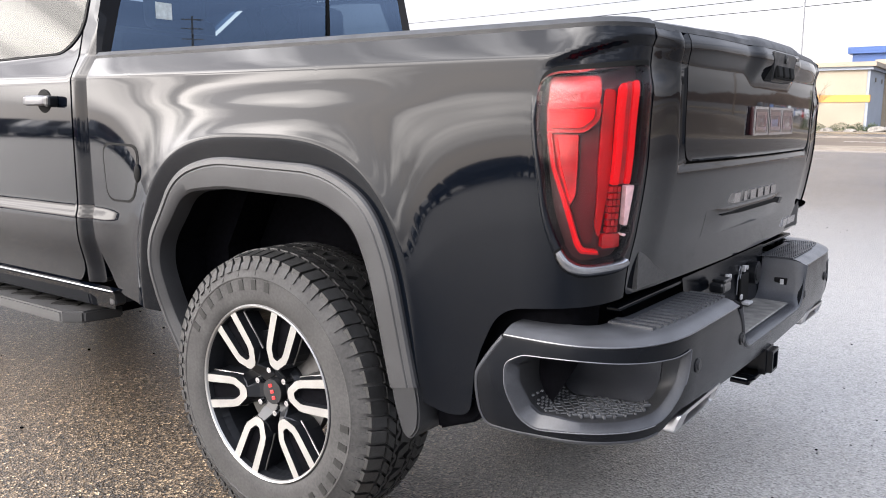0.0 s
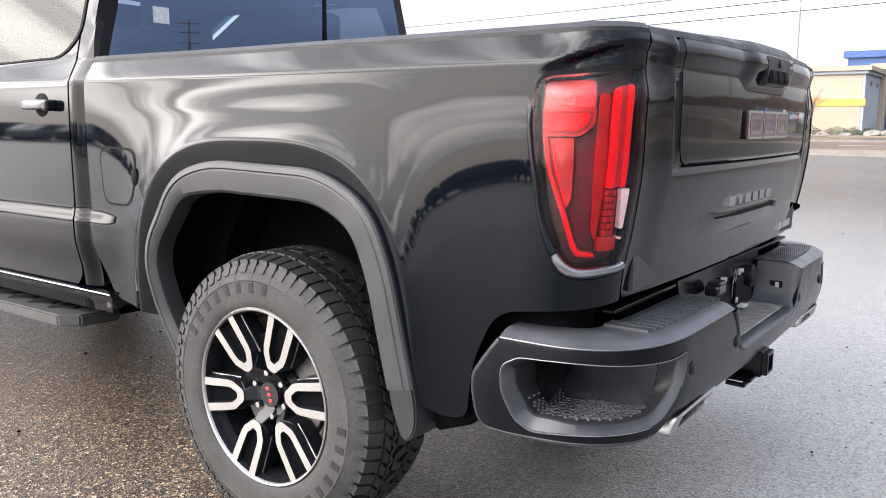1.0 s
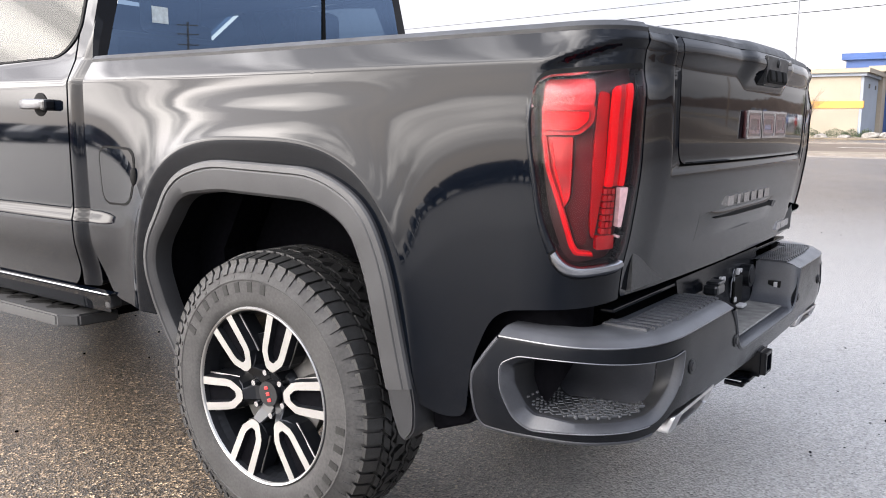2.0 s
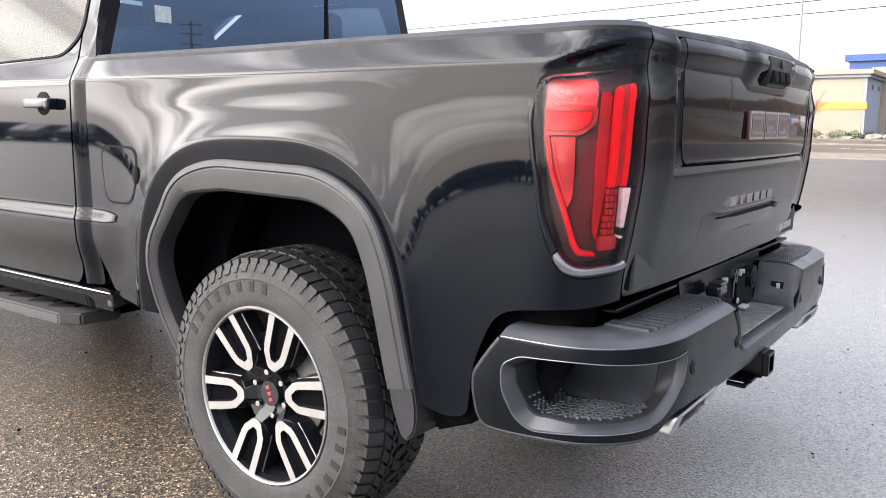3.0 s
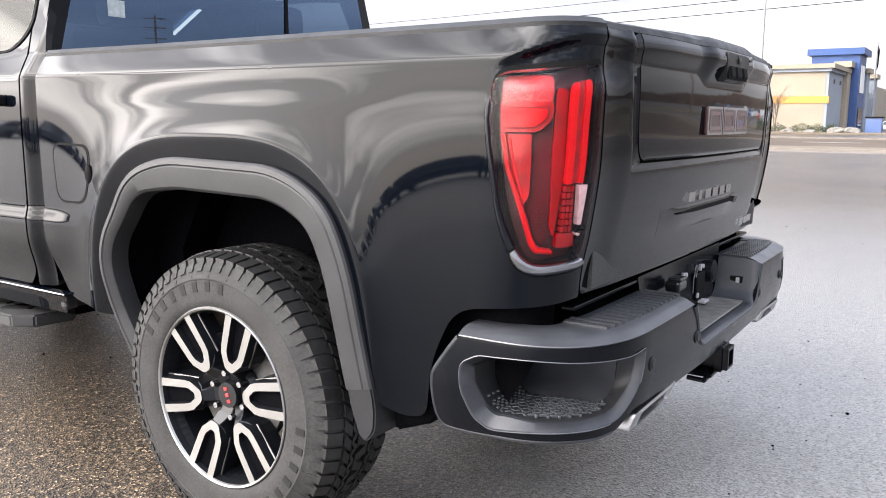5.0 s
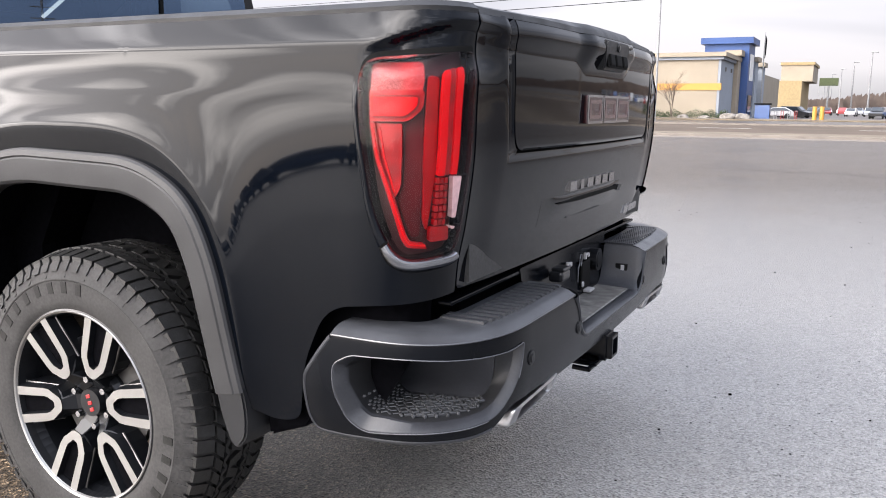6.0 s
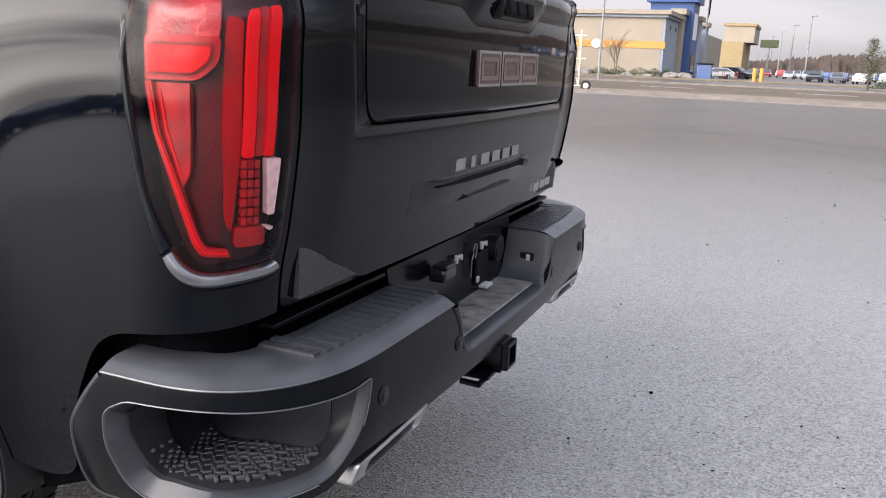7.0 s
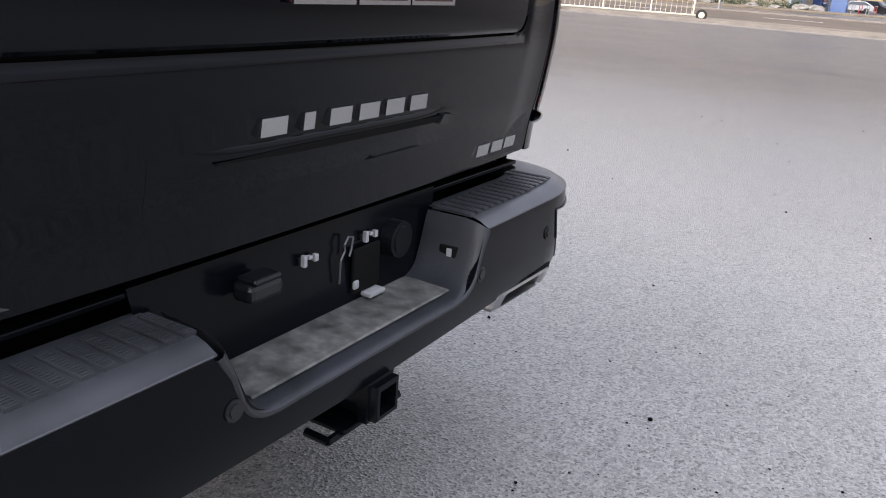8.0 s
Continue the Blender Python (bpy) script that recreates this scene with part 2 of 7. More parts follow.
def asphalt():
    m = shader("worn_asphalt", (0.06, 0.06, 0.06), rough=0.5, spec=0.2)
    n, l = m.node_tree.nodes, m.node_tree.links
    b = n["Principled BSDF"]
    tc = n.new("ShaderNodeTexCoord")
    stones = n.new("ShaderNodeTexVoronoi")
    stones.inputs["Scale"].default_value = 135
    l.new(tc.outputs["Object"], stones.inputs["Vector"])
    fine = n.new("ShaderNodeTexNoise")
    fine.inputs["Scale"].default_value, fine.inputs["Detail"].default_value = 160, 3
    l.new(tc.outputs["Object"], fine.inputs["Vector"])
    wide = n.new("ShaderNodeTexNoise")
    wide.inputs["Scale"].default_value, wide.inputs["Detail"].default_value = 0.35, 5
    l.new(tc.outputs["Object"], wide.inputs["Vector"])
    ramp = n.new("ShaderNodeValToRGB")
    ramp.color_ramp.elements[0].color, ramp.color_ramp.elements[1].color = (0.040, 0.040, 0.039, 1), (0.62, 0.61, 0.60, 1)
    mid = ramp.color_ramp.elements.new(0.72)
    mid.color = (0.128, 0.1275, 0.1255, 1)
    ramp.color_ramp.elements[0].position, ramp.color_ramp.elements[1].position = 0.10, 1.0
    low = ramp.color_ramp.elements.new(0.45)
    low.color = (0.108, 0.1078, 0.1062, 1)
    chips = n.new("ShaderNodeTexVoronoi")
    chips.inputs["Scale"].default_value = 135
    l.new(tc.outputs["Object"], chips.inputs["Vector"])
    for place, shade in ((0.18, (0.060, 0.060, 0.059, 1)), (0.28, (0.098, 0.098, 0.0965, 1)), (0.84, (0.180, 0.179, 0.176, 1))):
        ramp.color_ramp.elements.new(place).color = shade
    l.new(chips.outputs["Color"], ramp.inputs["Fac"])
    mp = n.new("ShaderNodeMapRange")
    mp.inputs["From Min"].default_value, mp.inputs["From Max"].default_value = 0.3, 0.7
    mp.inputs["To Min"].default_value, mp.inputs["To Max"].default_value = 1.42, 1.95
    l.new(wide.outputs["Fac"], mp.inputs["Value"])
    mul = n.new("ShaderNodeVectorMath")
    mul.operation = "SCALE"
    l.new(ramp.outputs["Color"], mul.inputs[0])
    l.new(mp.outputs["Result"], mul.inputs["Scale"])
    # one ragged-edged side is darker, damp brown, with warm light painted in
    rim = n.new("ShaderNodeTexNoise")
    rim.inputs["Scale"].default_value, rim.inputs["Detail"].default_value = 1.6, 6
    l.new(tc.outputs["Object"], rim.inputs["Vector"])
    wider = n.new("ShaderNodeVectorMath")
    wider.operation = "MULTIPLY"
    wider.inputs[1].default_value = (1.0, 1.8, 1.0)
    l.new(tc.outputs["Object"], wider.inputs[0])
    reach = n.new("ShaderNodeVectorMath")
    reach.operation = "DISTANCE"
    reach.inputs[1].default_value = (-6.0, -2.2, 0.0)
    l.new(wider.outputs["Vector"], reach.inputs[0])
    ragged = n.new("ShaderNodeMath")
    ragged.operation = "MULTIPLY_ADD"
    ragged.inputs[1].default_value = 1.4
    l.new(rim.outputs["Fac"], ragged.inputs[0])
    l.new(reach.outputs["Value"], ragged.inputs[2])
    damp = n.new("ShaderNodeMapRange")
    damp.inputs["From Min"].default_value, damp.inputs["From Max"].default_value = 6.5, 7.9
    damp.inputs["To Min"].default_value, damp.inputs["To Max"].default_value = 1.0, 0.0
    l.new(ragged.outputs["Value"], damp.inputs["Value"])
    # golden glints of low sun on the grains, put into the colour
    golden_glints = n.new("ShaderNodeValToRGB")
    golden_glints.color_ramp.elements[0].position, golden_glints.color_ramp.elements[1].position = 0.10, 1.0
    golden_glints.color_ramp.elements[0].color, golden_glints.color_ramp.elements[1].color = (0.009, 0.0078, 0.0065, 1), (0.66, 0.49, 0.31, 1)
    for place, shade in ((0.45, (0.030, 0.0225, 0.0155, 1)), (0.78, (0.15, 0.110, 0.071, 1))):
        golden_glints.color_ramp.elements.new(place).color = shade
    l.new(stones.outputs["Color"], golden_glints.inputs["Fac"])
    mud = n.new("ShaderNodeMix")
    mud.data_type = "RGBA"
    l.new(golden_glints.outputs["Color"], mud.inputs["B"])
    l.new(damp.outputs["Result"], mud.inputs["Factor"])
    # the lot turns dusty and tan towards the road, darkened to offset grazing sheen
    place = n.new("ShaderNodeSeparateXYZ")
    l.new(tc.outputs["Object"], place.inputs["Vector"])
    wavy = n.new("ShaderNodeMath")
    wavy.operation = "MULTIPLY_ADD"
    wavy.inputs[1].default_value = 5.0
    l.new(wide.outputs["Fac"], wavy.inputs[0])
    l.new(place.outputs["Y"], wavy.inputs[2])
    dusty = n.new("ShaderNodeMapRange")
    dusty.interpolation_type = "SMOOTHSTEP"
    dusty.inputs["From Min"].default_value, dusty.inputs["From Max"].default_value = 0.5, 16.0
    l.new(wavy.outputs["Value"], dusty.inputs["Value"])
    tan_mix = n.new("ShaderNodeMix")
    tan_mix.data_type, tan_mix.blend_type = "RGBA", "MULTIPLY"
    tan_mix.inputs["B"].default_value = (0.36, 0.305, 0.26, 1)
    l.new(dusty.outputs["Result"], tan_mix.inputs["Factor"])
    # unseen dark patch beside the truck, added to darken its side's reflections
    dark_patch_reach = n.new("ShaderNodeVectorMath")
    dark_patch_reach.operation = "DISTANCE"
    dark_patch_reach.inputs[1].default_value = (-0.6, -5.2, 0.0)
    l.new(tc.outputs["Object"], dark_patch_reach.inputs[0])
    dark_patch_edge = n.new("ShaderNodeMath")
    dark_patch_edge.operation = "MULTIPLY_ADD"
    dark_patch_edge.inputs[1].default_value = 1.4
    l.new(rim.outputs["Fac"], dark_patch_edge.inputs[0])
    l.new(dark_patch_reach.outputs["Value"], dark_patch_edge.inputs[2])
    dark_patch = n.new("ShaderNodeMapRange")
    dark_patch.inputs["From Min"].default_value, dark_patch.inputs["From Max"].default_value = 3.4, 4.6
    dark_patch.inputs["To Min"].default_value, dark_patch.inputs["To Max"].default_value = 1.0, 0.0
    l.new(dark_patch_edge.outputs["Value"], dark_patch.inputs["Value"])
    dark_patch_mix = n.new("ShaderNodeMix")
    dark_patch_mix.data_type, dark_patch_mix.blend_type = "RGBA", "MULTIPLY"
    dark_patch_mix.inputs["B"].default_value = (0.22, 0.22, 0.23, 1)
    l.new(dark_patch.outputs["Result"], dark_patch_mix.inputs["Factor"])
    l.new(mul.outputs["Vector"], dark_patch_mix.inputs["A"])
    l.new(dark_patch_mix.outputs["Result"], tan_mix.inputs["A"])
    l.new(tan_mix.outputs["Result"], mud.inputs["A"])
    l.new(mud.outputs["Result"], b.inputs["Base Color"])
    rough = n.new("ShaderNodeMapRange")
    rough.inputs["From Min"].default_value, rough.inputs["From Max"].default_value = 0.3, 0.7
    rough.inputs["To Min"].default_value, rough.inputs["To Max"].default_value = 0.29, 0.37
    l.new(wide.outputs["Fac"], rough.inputs["Value"])
    l.new(rough.outputs["Result"], b.inputs["Roughness"])
    matt = n.new("ShaderNodeMapRange")
    matt.inputs["To Min"].default_value, matt.inputs["To Max"].default_value = 0.45, 0.06
    l.new(dusty.outputs["Result"], matt.inputs["Value"])
    l.new(matt.outputs["Result"], b.inputs["Specular IOR Level"])
    add = n.new("ShaderNodeMath")
    add.operation = "MULTIPLY_ADD"
    add.inputs[1].default_value = 0.3
    l.new(fine.outputs["Fac"], add.inputs[0])
    l.new(stones.outputs["Distance"], add.inputs[2])
    bp = n.new("ShaderNodeBump")
    bp.inputs["Strength"].default_value, bp.inputs["Distance"].default_value = 1.0, 0.0042
    l.new(add.outputs["Value"], bp.inputs["Height"])
    l.new(bp.outputs["Normal"], b.inputs["Normal"])
    return m


M_ASPHALT = asphalt()
M_ROAD = shader("road_asphalt", (0.0837, 0.0651, 0.0496), rough=0.85, spec=0.15, grain=(30, 0.2), wear=(0.3, 0.2))
M_KERB = shader("concrete", (0.1674, 0.1488, 0.1302), rough=0.9, spec=0.15, grain=(40, 0.1), wear=(1.5, 0.15))
M_DIRT = shader("dry_verge", (0.12, 0.096, 0.066), rough=0.95, grain=(20, 0.3), wear=(0.6, 0.3))


# ---- mesh helpers ----
def part(name, bm, material, parent=None, label="", smooth=False):
    me = bpy.data.meshes.new(name)
    bm.to_mesh(me)
    bm.free()
    for p in me.polygons:
        p.use_smooth = smooth
    if smooth:
        me.set_sharp_from_angle(angle=radians(32))
    if material:
        me.materials.append(material)
    ob = new(name, me)
    ob.parent = parent
    if label:
        ob["label"] = label
    return ob


def box(bm, c, s, rz=0.0, ry=0.0, rx=0.0, bevel=0.0):
    m = Matrix.Translation(c) @ Euler((rx, ry, rz)).to_matrix().to_4x4() @ Matrix.Diagonal((*s, 1))
    r = bmesh.ops.create_cube(bm, size=1.0, matrix=m)
    if bevel:
        es = list({e for v in r["verts"] for e in v.link_edges})
        bmesh.ops.bevel(bm, geom=es, offset=bevel, segments=2, affect="EDGES", profile=0.5)


def rod(bm, a, b, r, n=10, r2=None):
    a, b = Vector(a), Vector(b)
    d = b - a
    m = Matrix.Translation((a + b) / 2) @ d.to_track_quat("Z", "Y").to_matrix().to_4x4()
    bmesh.ops.create_cone(bm, cap_ends=True, segments=n, radius1=r, radius2=r if r2 is None else r2, depth=d.length, matrix=m)


def lathe(bm, profile, n, axis="Y", closed=False):
    """profile: (radius, along) pairs, turned about the axis."""
    rings = []
    for k in range(n):
        a = 2 * math.pi * k / n
        ring = []
        for r, h in profile:
            p = (r * math.cos(a), h, r * math.sin(a)) if axis == "Y" else (r * math.cos(a), r * math.sin(a), h)
            ring.append(bm.verts.new(p))
        rings.append(ring)
    for k in range(n):
        p, q = rings[k], rings[(k + 1) % n]
        for i in range(len(profile) - 1):
            bm.faces.new((p[i], p[i + 1], q[i + 1], q[i]))


def prism(bm, ring, shift):
    """A closed solid between a 3D polygon and its copy moved by shift."""
    shift = Vector(shift)
    a = [bm.verts.new(p) for p in ring]
    b = [bm.verts.new(Vector(p) + shift) for p in ring]
    fs = [bm.faces.new(a), bm.faces.new(b[::-1])]
    for i in range(len(a)):
        j = (i + 1) % len(a)
        fs.append(bm.faces.new((a[j], a[i], b[i], b[j])))
    bmesh.ops.recalc_face_normals(bm, faces=fs)


def loft(bm, rings, closed=True, flip=False):
    vs = [[bm.verts.new(p) for p in r] for r in rings]
    for a, b in zip(vs, vs[1:]):
        n = len(a)
        for i in range(n if closed else n - 1):
            j = (i + 1) % n
            f = (a[i], a[j], b[j], b[i])
            bm.faces.new(f[::-1] if flip else f)
    return vs


def rounded(points, step=0.03):
    """A closed outline with rounded corners: (x, y, radius) rows."""
    out = []
    n = len(points)
    for i in range(n):
        p, q, s = (Vector(points[(i + k) % n][:2]) for k in (-1, 0, 1))
        r = points[i][2]
        if r <= 0:
            out.append(q)
            continue
        a, b = (p - q), (s - q)
        la, lb = a.length, b.length
        t = min(r, la * 0.49, lb * 0.49)
        a, b = q + a * (t / la), q + b * (t / lb)
        k = max(3, int(t * 2 / step) + 2)
        for j in range(k + 1):
            f = j / k
            out.append(a * (1 - f) ** 2 + q * 2 * f * (1 - f) + b * f ** 2)
    return out


def dense(poly, step):
    out = []
    for a, b in zip(poly, poly[1:] + poly[:1]):
        k = max(1, int(math.ceil((b - a).length / step)))
        out += [a + (b - a) * (j / k) for j in range(k)]
    clean = [out[0]]
    for p in out[1:]:
        if (p - clean[-1]).length > step * 0.12:
            clean.append(p)
    return clean


def inside(pts, poly):
    x, y = pts[:, 0], pts[:, 1]
    hit = np.zeros(len(pts), bool)
    n = len(poly)
    for i in range(n):
        (x1, y1), (x2, y2) = poly[i], poly[i - 1]
        cross = (y1 > y) != (y2 > y)
        with np.errstate(divide="ignore", invalid="ignore"):
            hit ^= cross & (x < (x2 - x1) * (y - y1) / (y2 - y1 + 1e-12) + x1)
    return hit


def skin(fn, outer, holes=(), step=0.025, flange=0.012, mirror=False, extra=()):
    """A sheet over an outline in (u, v), bent into space by fn, with its edges turned in. Gives places, faces and corner normals."""
    loops = [dense([Vector(p) for p in q], step) for q in (outer, *holes)]
    pts, edges = [], []
    for q in loops:
        k = len(pts)
        pts += q
        edges += [(k + i, k + (i + 1) % len(q)) for i in range(len(q))]
    border = np.array([(p.x, p.y) for p in pts])
    lo, hi = border.min(0), border.max(0)
    gx, gy = np.meshgrid(np.arange(lo[0] + step / 2, hi[0], step), np.arange(lo[1] + step / 2, hi[1], step))
    grid = np.stack([gx.ravel(), gy.ravel()], 1)
    n_extra = len(extra)
    if n_extra:
        ex = np.array(extra)
        far = np.array([((ex - g) ** 2).sum(1).min() > (0.5 * step) ** 2 for g in grid], bool)
        grid = np.concatenate([grid[far], ex])
    polys = [[(p.x, p.y) for p in q] for q in loops]
    ok = inside(grid, polys[0])
    for q in polys[1:]:
        ok &= ~inside(grid, q)
    grid = grid[ok]
    keep = np.array([((border - g) ** 2).sum(1).min() > ((0.45 if not n_extra else 0.2) * step) ** 2 for g in grid], bool) if len(grid) else []
    pts += [Vector(g) for g in grid[keep]] if len(grid) else []
    v2, _, f2, *_ = delaunay_2d_cdt(pts, edges, [], 0, 1e-6)
    cen = np.array([[sum(v2[i].x for i in f) / 3, sum(v2[i].y for i in f) / 3] for f in f2])
    ok = inside(cen, polys[0])
    for q in polys[1:]:
        ok &= ~inside(cen, q)
    tris = [f for f, o in zip(f2, ok) if o]
    e = 0.002
    co, no = [], []
    for p in v2:
        co.append(Vector(fn(p.x, p.y)))
        du = Vector(fn(p.x + e, p.y)) - Vector(fn(p.x - e, p.y))
        dv = Vector(fn(p.x, p.y + e)) - Vector(fn(p.x, p.y - e))
        no.append(du.cross(dv).normalized())
    count = {}
    for f in tris:
        for i in range(3):
            a, b = f[i], f[(i + 1) % 3]
            count[(a, b)] = count.get((a, b), 0) + 1
    faces = [tuple(f) for f in tris]
    corner = [[no[i] for i in f] for f in tris]
    if flange:
        for a, b in list(count):
            if (b, a) in count:
                continue
            k = len(co)
            co += [co[a], co[b], co[a] - no[a] * flange, co[b] - no[b] * flange]
            side = (co[b] - co[a]).cross(no[a]).normalized()
            faces.append((k + 1, k, k + 2, k + 3))
            corner.append([side] * 4)
    if mirror:
        co = [Vector((p.x, -p.y, p.z)) for p in co]
        faces = [f[::-1] for f in faces]
        corner = [[Vector((q.x, -q.y, q.z)) for q in c][::-1] for c in corner]
    return co, faces, corner


def sheet(name, skins, material, parent=None, label=""):
    co, faces, corner = [], [], []
    for c, f, n in skins:
        k = len(co)
        co += c
        faces += [tuple(i + k for i in g) for g in f]
        corner += n
    me = bpy.data.meshes.new(name)
    me.from_pydata([tuple(p) for p in co], [], faces)
    for p in me.polygons:
        p.use_smooth = True
    me.normals_split_custom_set([tuple(q) for c in corner for q in c])
    me.materials.append(material)
    ob = new(name, me)
    ob.parent = parent
    if label:
        ob["label"] = label
    return ob


def empty(name, label, category, group="", kind=""):
    return tagged(new(name), label, category, group, kind)


def smooth(a, b, x):
    t = min(1.0, max(0.0, (x - a) / (b - a)))
    return t * t * (3 - 2 * t)


def hermite(rows):
    """A smooth function through (x, y) rows, with the slopes of the chords."""
    n = len(rows)
    sl = []
    for i in range(n):
        a, b = rows[max(0, i - 1)], rows[min(n - 1, i + 1)]
        sl.append((b[1] - a[1]) / (b[0] - a[0]))

    def f(x):
        if x <= rows[0][0]:
            return rows[0][1] + sl[0] * (x - rows[0][0])
        if x >= rows[-1][0]:
            return rows[-1][1] + sl[-1] * (x - rows[-1][0])
        for i in range(n - 1):
            (x0, y0), (x1, y1) = rows[i], rows[i + 1]
            if x <= x1:
                h = x1 - x0
                t = (x - x0) / h
                return (y0 * (2 * t**3 - 3 * t**2 + 1) + sl[i] * h * (t**3 - 2 * t**2 + t)
                        + y1 * (-2 * t**3 + 3 * t**2) + sl[i + 1] * h * (t**3 - t**2))
    return f


# ---- the pickup's form: x to its rear, y to its right, z up; the rear axle stands over x = 0 ----
HUB, TRACK, AXLE_FRONT = 0.415, 0.885, -3.745
CREASE = 1.333
side_low = hermite([(0.40, 0.945), (0.60, 0.969), (0.80, 0.982), (1.00, 0.985), (1.20, 0.985), (1.335, 0.982)])
rear_low = hermite([(0.75, 0.995), (0.86, 1.004), (0.95, 1.022), (1.09, 1.041), (1.20, 1.0445), (1.30, 1.0475), (1.34, 1.046), (1.42, 1.040)])


def arch_gap(x, z):
    """Distance outside the rolled lip of the wheel arch (below 0: inside)."""
    if x < -2.2:
        x -= AXLE_FRONT
    g = (abs(x + 0.03) / 0.565) ** 3.2 + (max(z - 0.43, 0.0) / 0.72) ** 3.2
    return (g ** (1 / 3.2) - 1) * 0.60


def arch_bulge(x, z):
    """How far the side swells out round a wheel arch."""
    if -2.6 < x < -1.2 or x > 1.0:
        return 0.0
    d = arch_gap(x, z)
    w = 0.5 * (d + math.sqrt(d * d + 0.004 ** 2))
    v = 0.5 * (-d + math.sqrt(d * d + 0.005 ** 2))
    return 0.036 * math.exp(-w / 0.075) - 0.30 * min(v, 0.09)


LIP_POINTS = []
for off in (-0.016, -0.008, -0.003, 0.0, 0.003, 0.008, 0.016):
    for k in range(220):
        a = math.pi * k / 219
        c, q = math.cos(a), math.sin(a)
        r = (1 + off / 0.60) / (abs(c) ** 3.2 + abs(q) ** 3.2) ** (1 / 3.2)
        LIP_POINTS.append((-0.03 + 0.565 * r * c, 0.43 + 0.72 * r * q))
for off in (-0.008, -0.004, -0.0015, 0.0015, 0.004, 0.008):
    for k in range(95):
        LIP_POINTS.append((-0.87 + 0.0205 * k, CREASE + off))


def side_out(x, z):
    """Half width of the painted side at this place."""
    zz = min(z, CREASE)
    low = side_low(zz)
    t = max(0.0, (zz - 0.98) / 0.355)
    low -= 0.026 * smooth(-0.88, -0.25, x) * t ** 1.6
    low += 0.011 * smooth(0.905, 0.845, zz) * smooth(-0.64, -0.84, x) - 0.018 * smooth(0.80, 0.66, zz) * smooth(-0.64, -0.84, x)
    low += 0.0075 * smooth(0.98, 1.28, zz) * smooth(0.35, 0.85, x)
    k = 0.5 * ((z - CREASE) + math.sqrt((z - CREASE) ** 2 + 0.004 ** 2))
    high = 0.62 * k
    if z > 1.41:
        high -= (z - 1.41) * 0.27
    bulge = arch_bulge(x, zz) * smooth(1.335, 1.22, zz)
    return low - high + bulge - 0.010 * smooth(0.1, 0.9, x)


def rear_out(z, lip, low=1.320):
    """The rear face with an overhanging lip of this depth along its top."""
    return rear_low(z) + lip * smooth(low, 1.372, z) - 0.010 * smooth(1.374, 1.410, z)


# the rounded rear corner, a rounded quarter between the side and the tailgate
U0, Y_IN = 0.80, 0.745
THETA = np.linspace(0, math.pi / 2, 200)
CX, CY = 0.25 * np.sin(THETA) ** (2 / 3), 0.24 * np.cos(THETA) ** (2 / 3)
ARC = np.concatenate([[0], np.cumsum(np.hypot(np.diff(CX), np.diff(CY)))])
U_END = U0 + ARC[-1]
U_GATE = U_END - 0.076


brow_line = hermite([(0.80, 1.312), (0.874, 1.334), (0.941, 1.353), (1.04, 1.376), (1.15, 1.384), (1.22, 1.386)])
BROW_POINTS = [(0.835 + 0.012 * i, 1.318 + 0.0065 * j) for i in range(26) for j in range(12)]


def body_at(u, z, off=0.0):
    if u <= U0:
        return Vector((u, -side_out(u, z) - off, z))
    th = float(np.interp(u - U0, ARC, THETA))
    s, c = max(math.sin(th), 0.0), max(math.cos(th), 0.0)
    yo = side_out(U0, z)
    w = smooth(0.82, 1.0, u)
    yo += 0.45 * w * 0.62 * max(0.0, z - CREASE)
    zb = brow_line(u)
    off -= (0.026 - 0.015 * smooth(1.0, 1.12, u)) * smooth(0.835, 0.93, u) * smooth(1.262, 1.314, z) * (1 - smooth(zb - 0.022, zb + 0.002, z))
    lip = 0.006 * smooth(U0 + 0.05, U_END, u)
    a, b = rear_out(z, lip) - U0, yo - Y_IN
    x, y = a * s ** (2 / 3), b * c ** (2 / 3)
    nx, ny = (max(x, 1e-6) / a) ** 2 / a, (max(y, 1e-6) / b) ** 2 / b
    k = off / math.hypot(nx, ny)
    return Vector((U0 + x + nx * k, -(Y_IN + y + ny * k), z))


EDGE = {}


def gate_edge(z):
    """Where the bed corner ends beside the tailgate."""
    z = round(z, 4)
    if z not in EDGE:
        EDGE[z] = body_at(U_GATE, z)
    return EDGE[z]


G_HALF = 0.812


def gate_at(y, z, off=0.0):
    """The outer face of the tailgate; y runs to G_HALF at the seams, whatever the corner's width at this height."""
    ay = abs(y)
    e = gate_edge(z)
    half = -e.y - 0.004
    yy = y * (1 + (half / G_HALF - 1) * smooth(0.3, G_HALF, ay))
    pod = smooth(0.285, 0.185, ay)
    lip = 0.006 + 0.014 * smooth(0.80, 0.45, ay) + 0.018 * pod
    t = min(ay / G_HALF, 1)
    x = rear_out(z, lip, 1.322 - 0.030 * pod) + (0.022 + 0.014 * smooth(0.95, 1.15, z)) * (1 - t * t)
    s = max(1.098 - z, ay - 0.638 - 0.1 * (z - 1.1))
    if -0.002 < s < 0.06:
        x -= 0.009 * math.exp(-(s / 0.016) ** 2)
    k = smooth(0.66, G_HALF, ay)
    x = x + (e.x - x) * k
    return Vector((x + off, yy, z))


truck = empty("pickup_truck", "glossy black crew-cab pickup truck with closed tailgate parked on wet asphalt", "pickup truck")

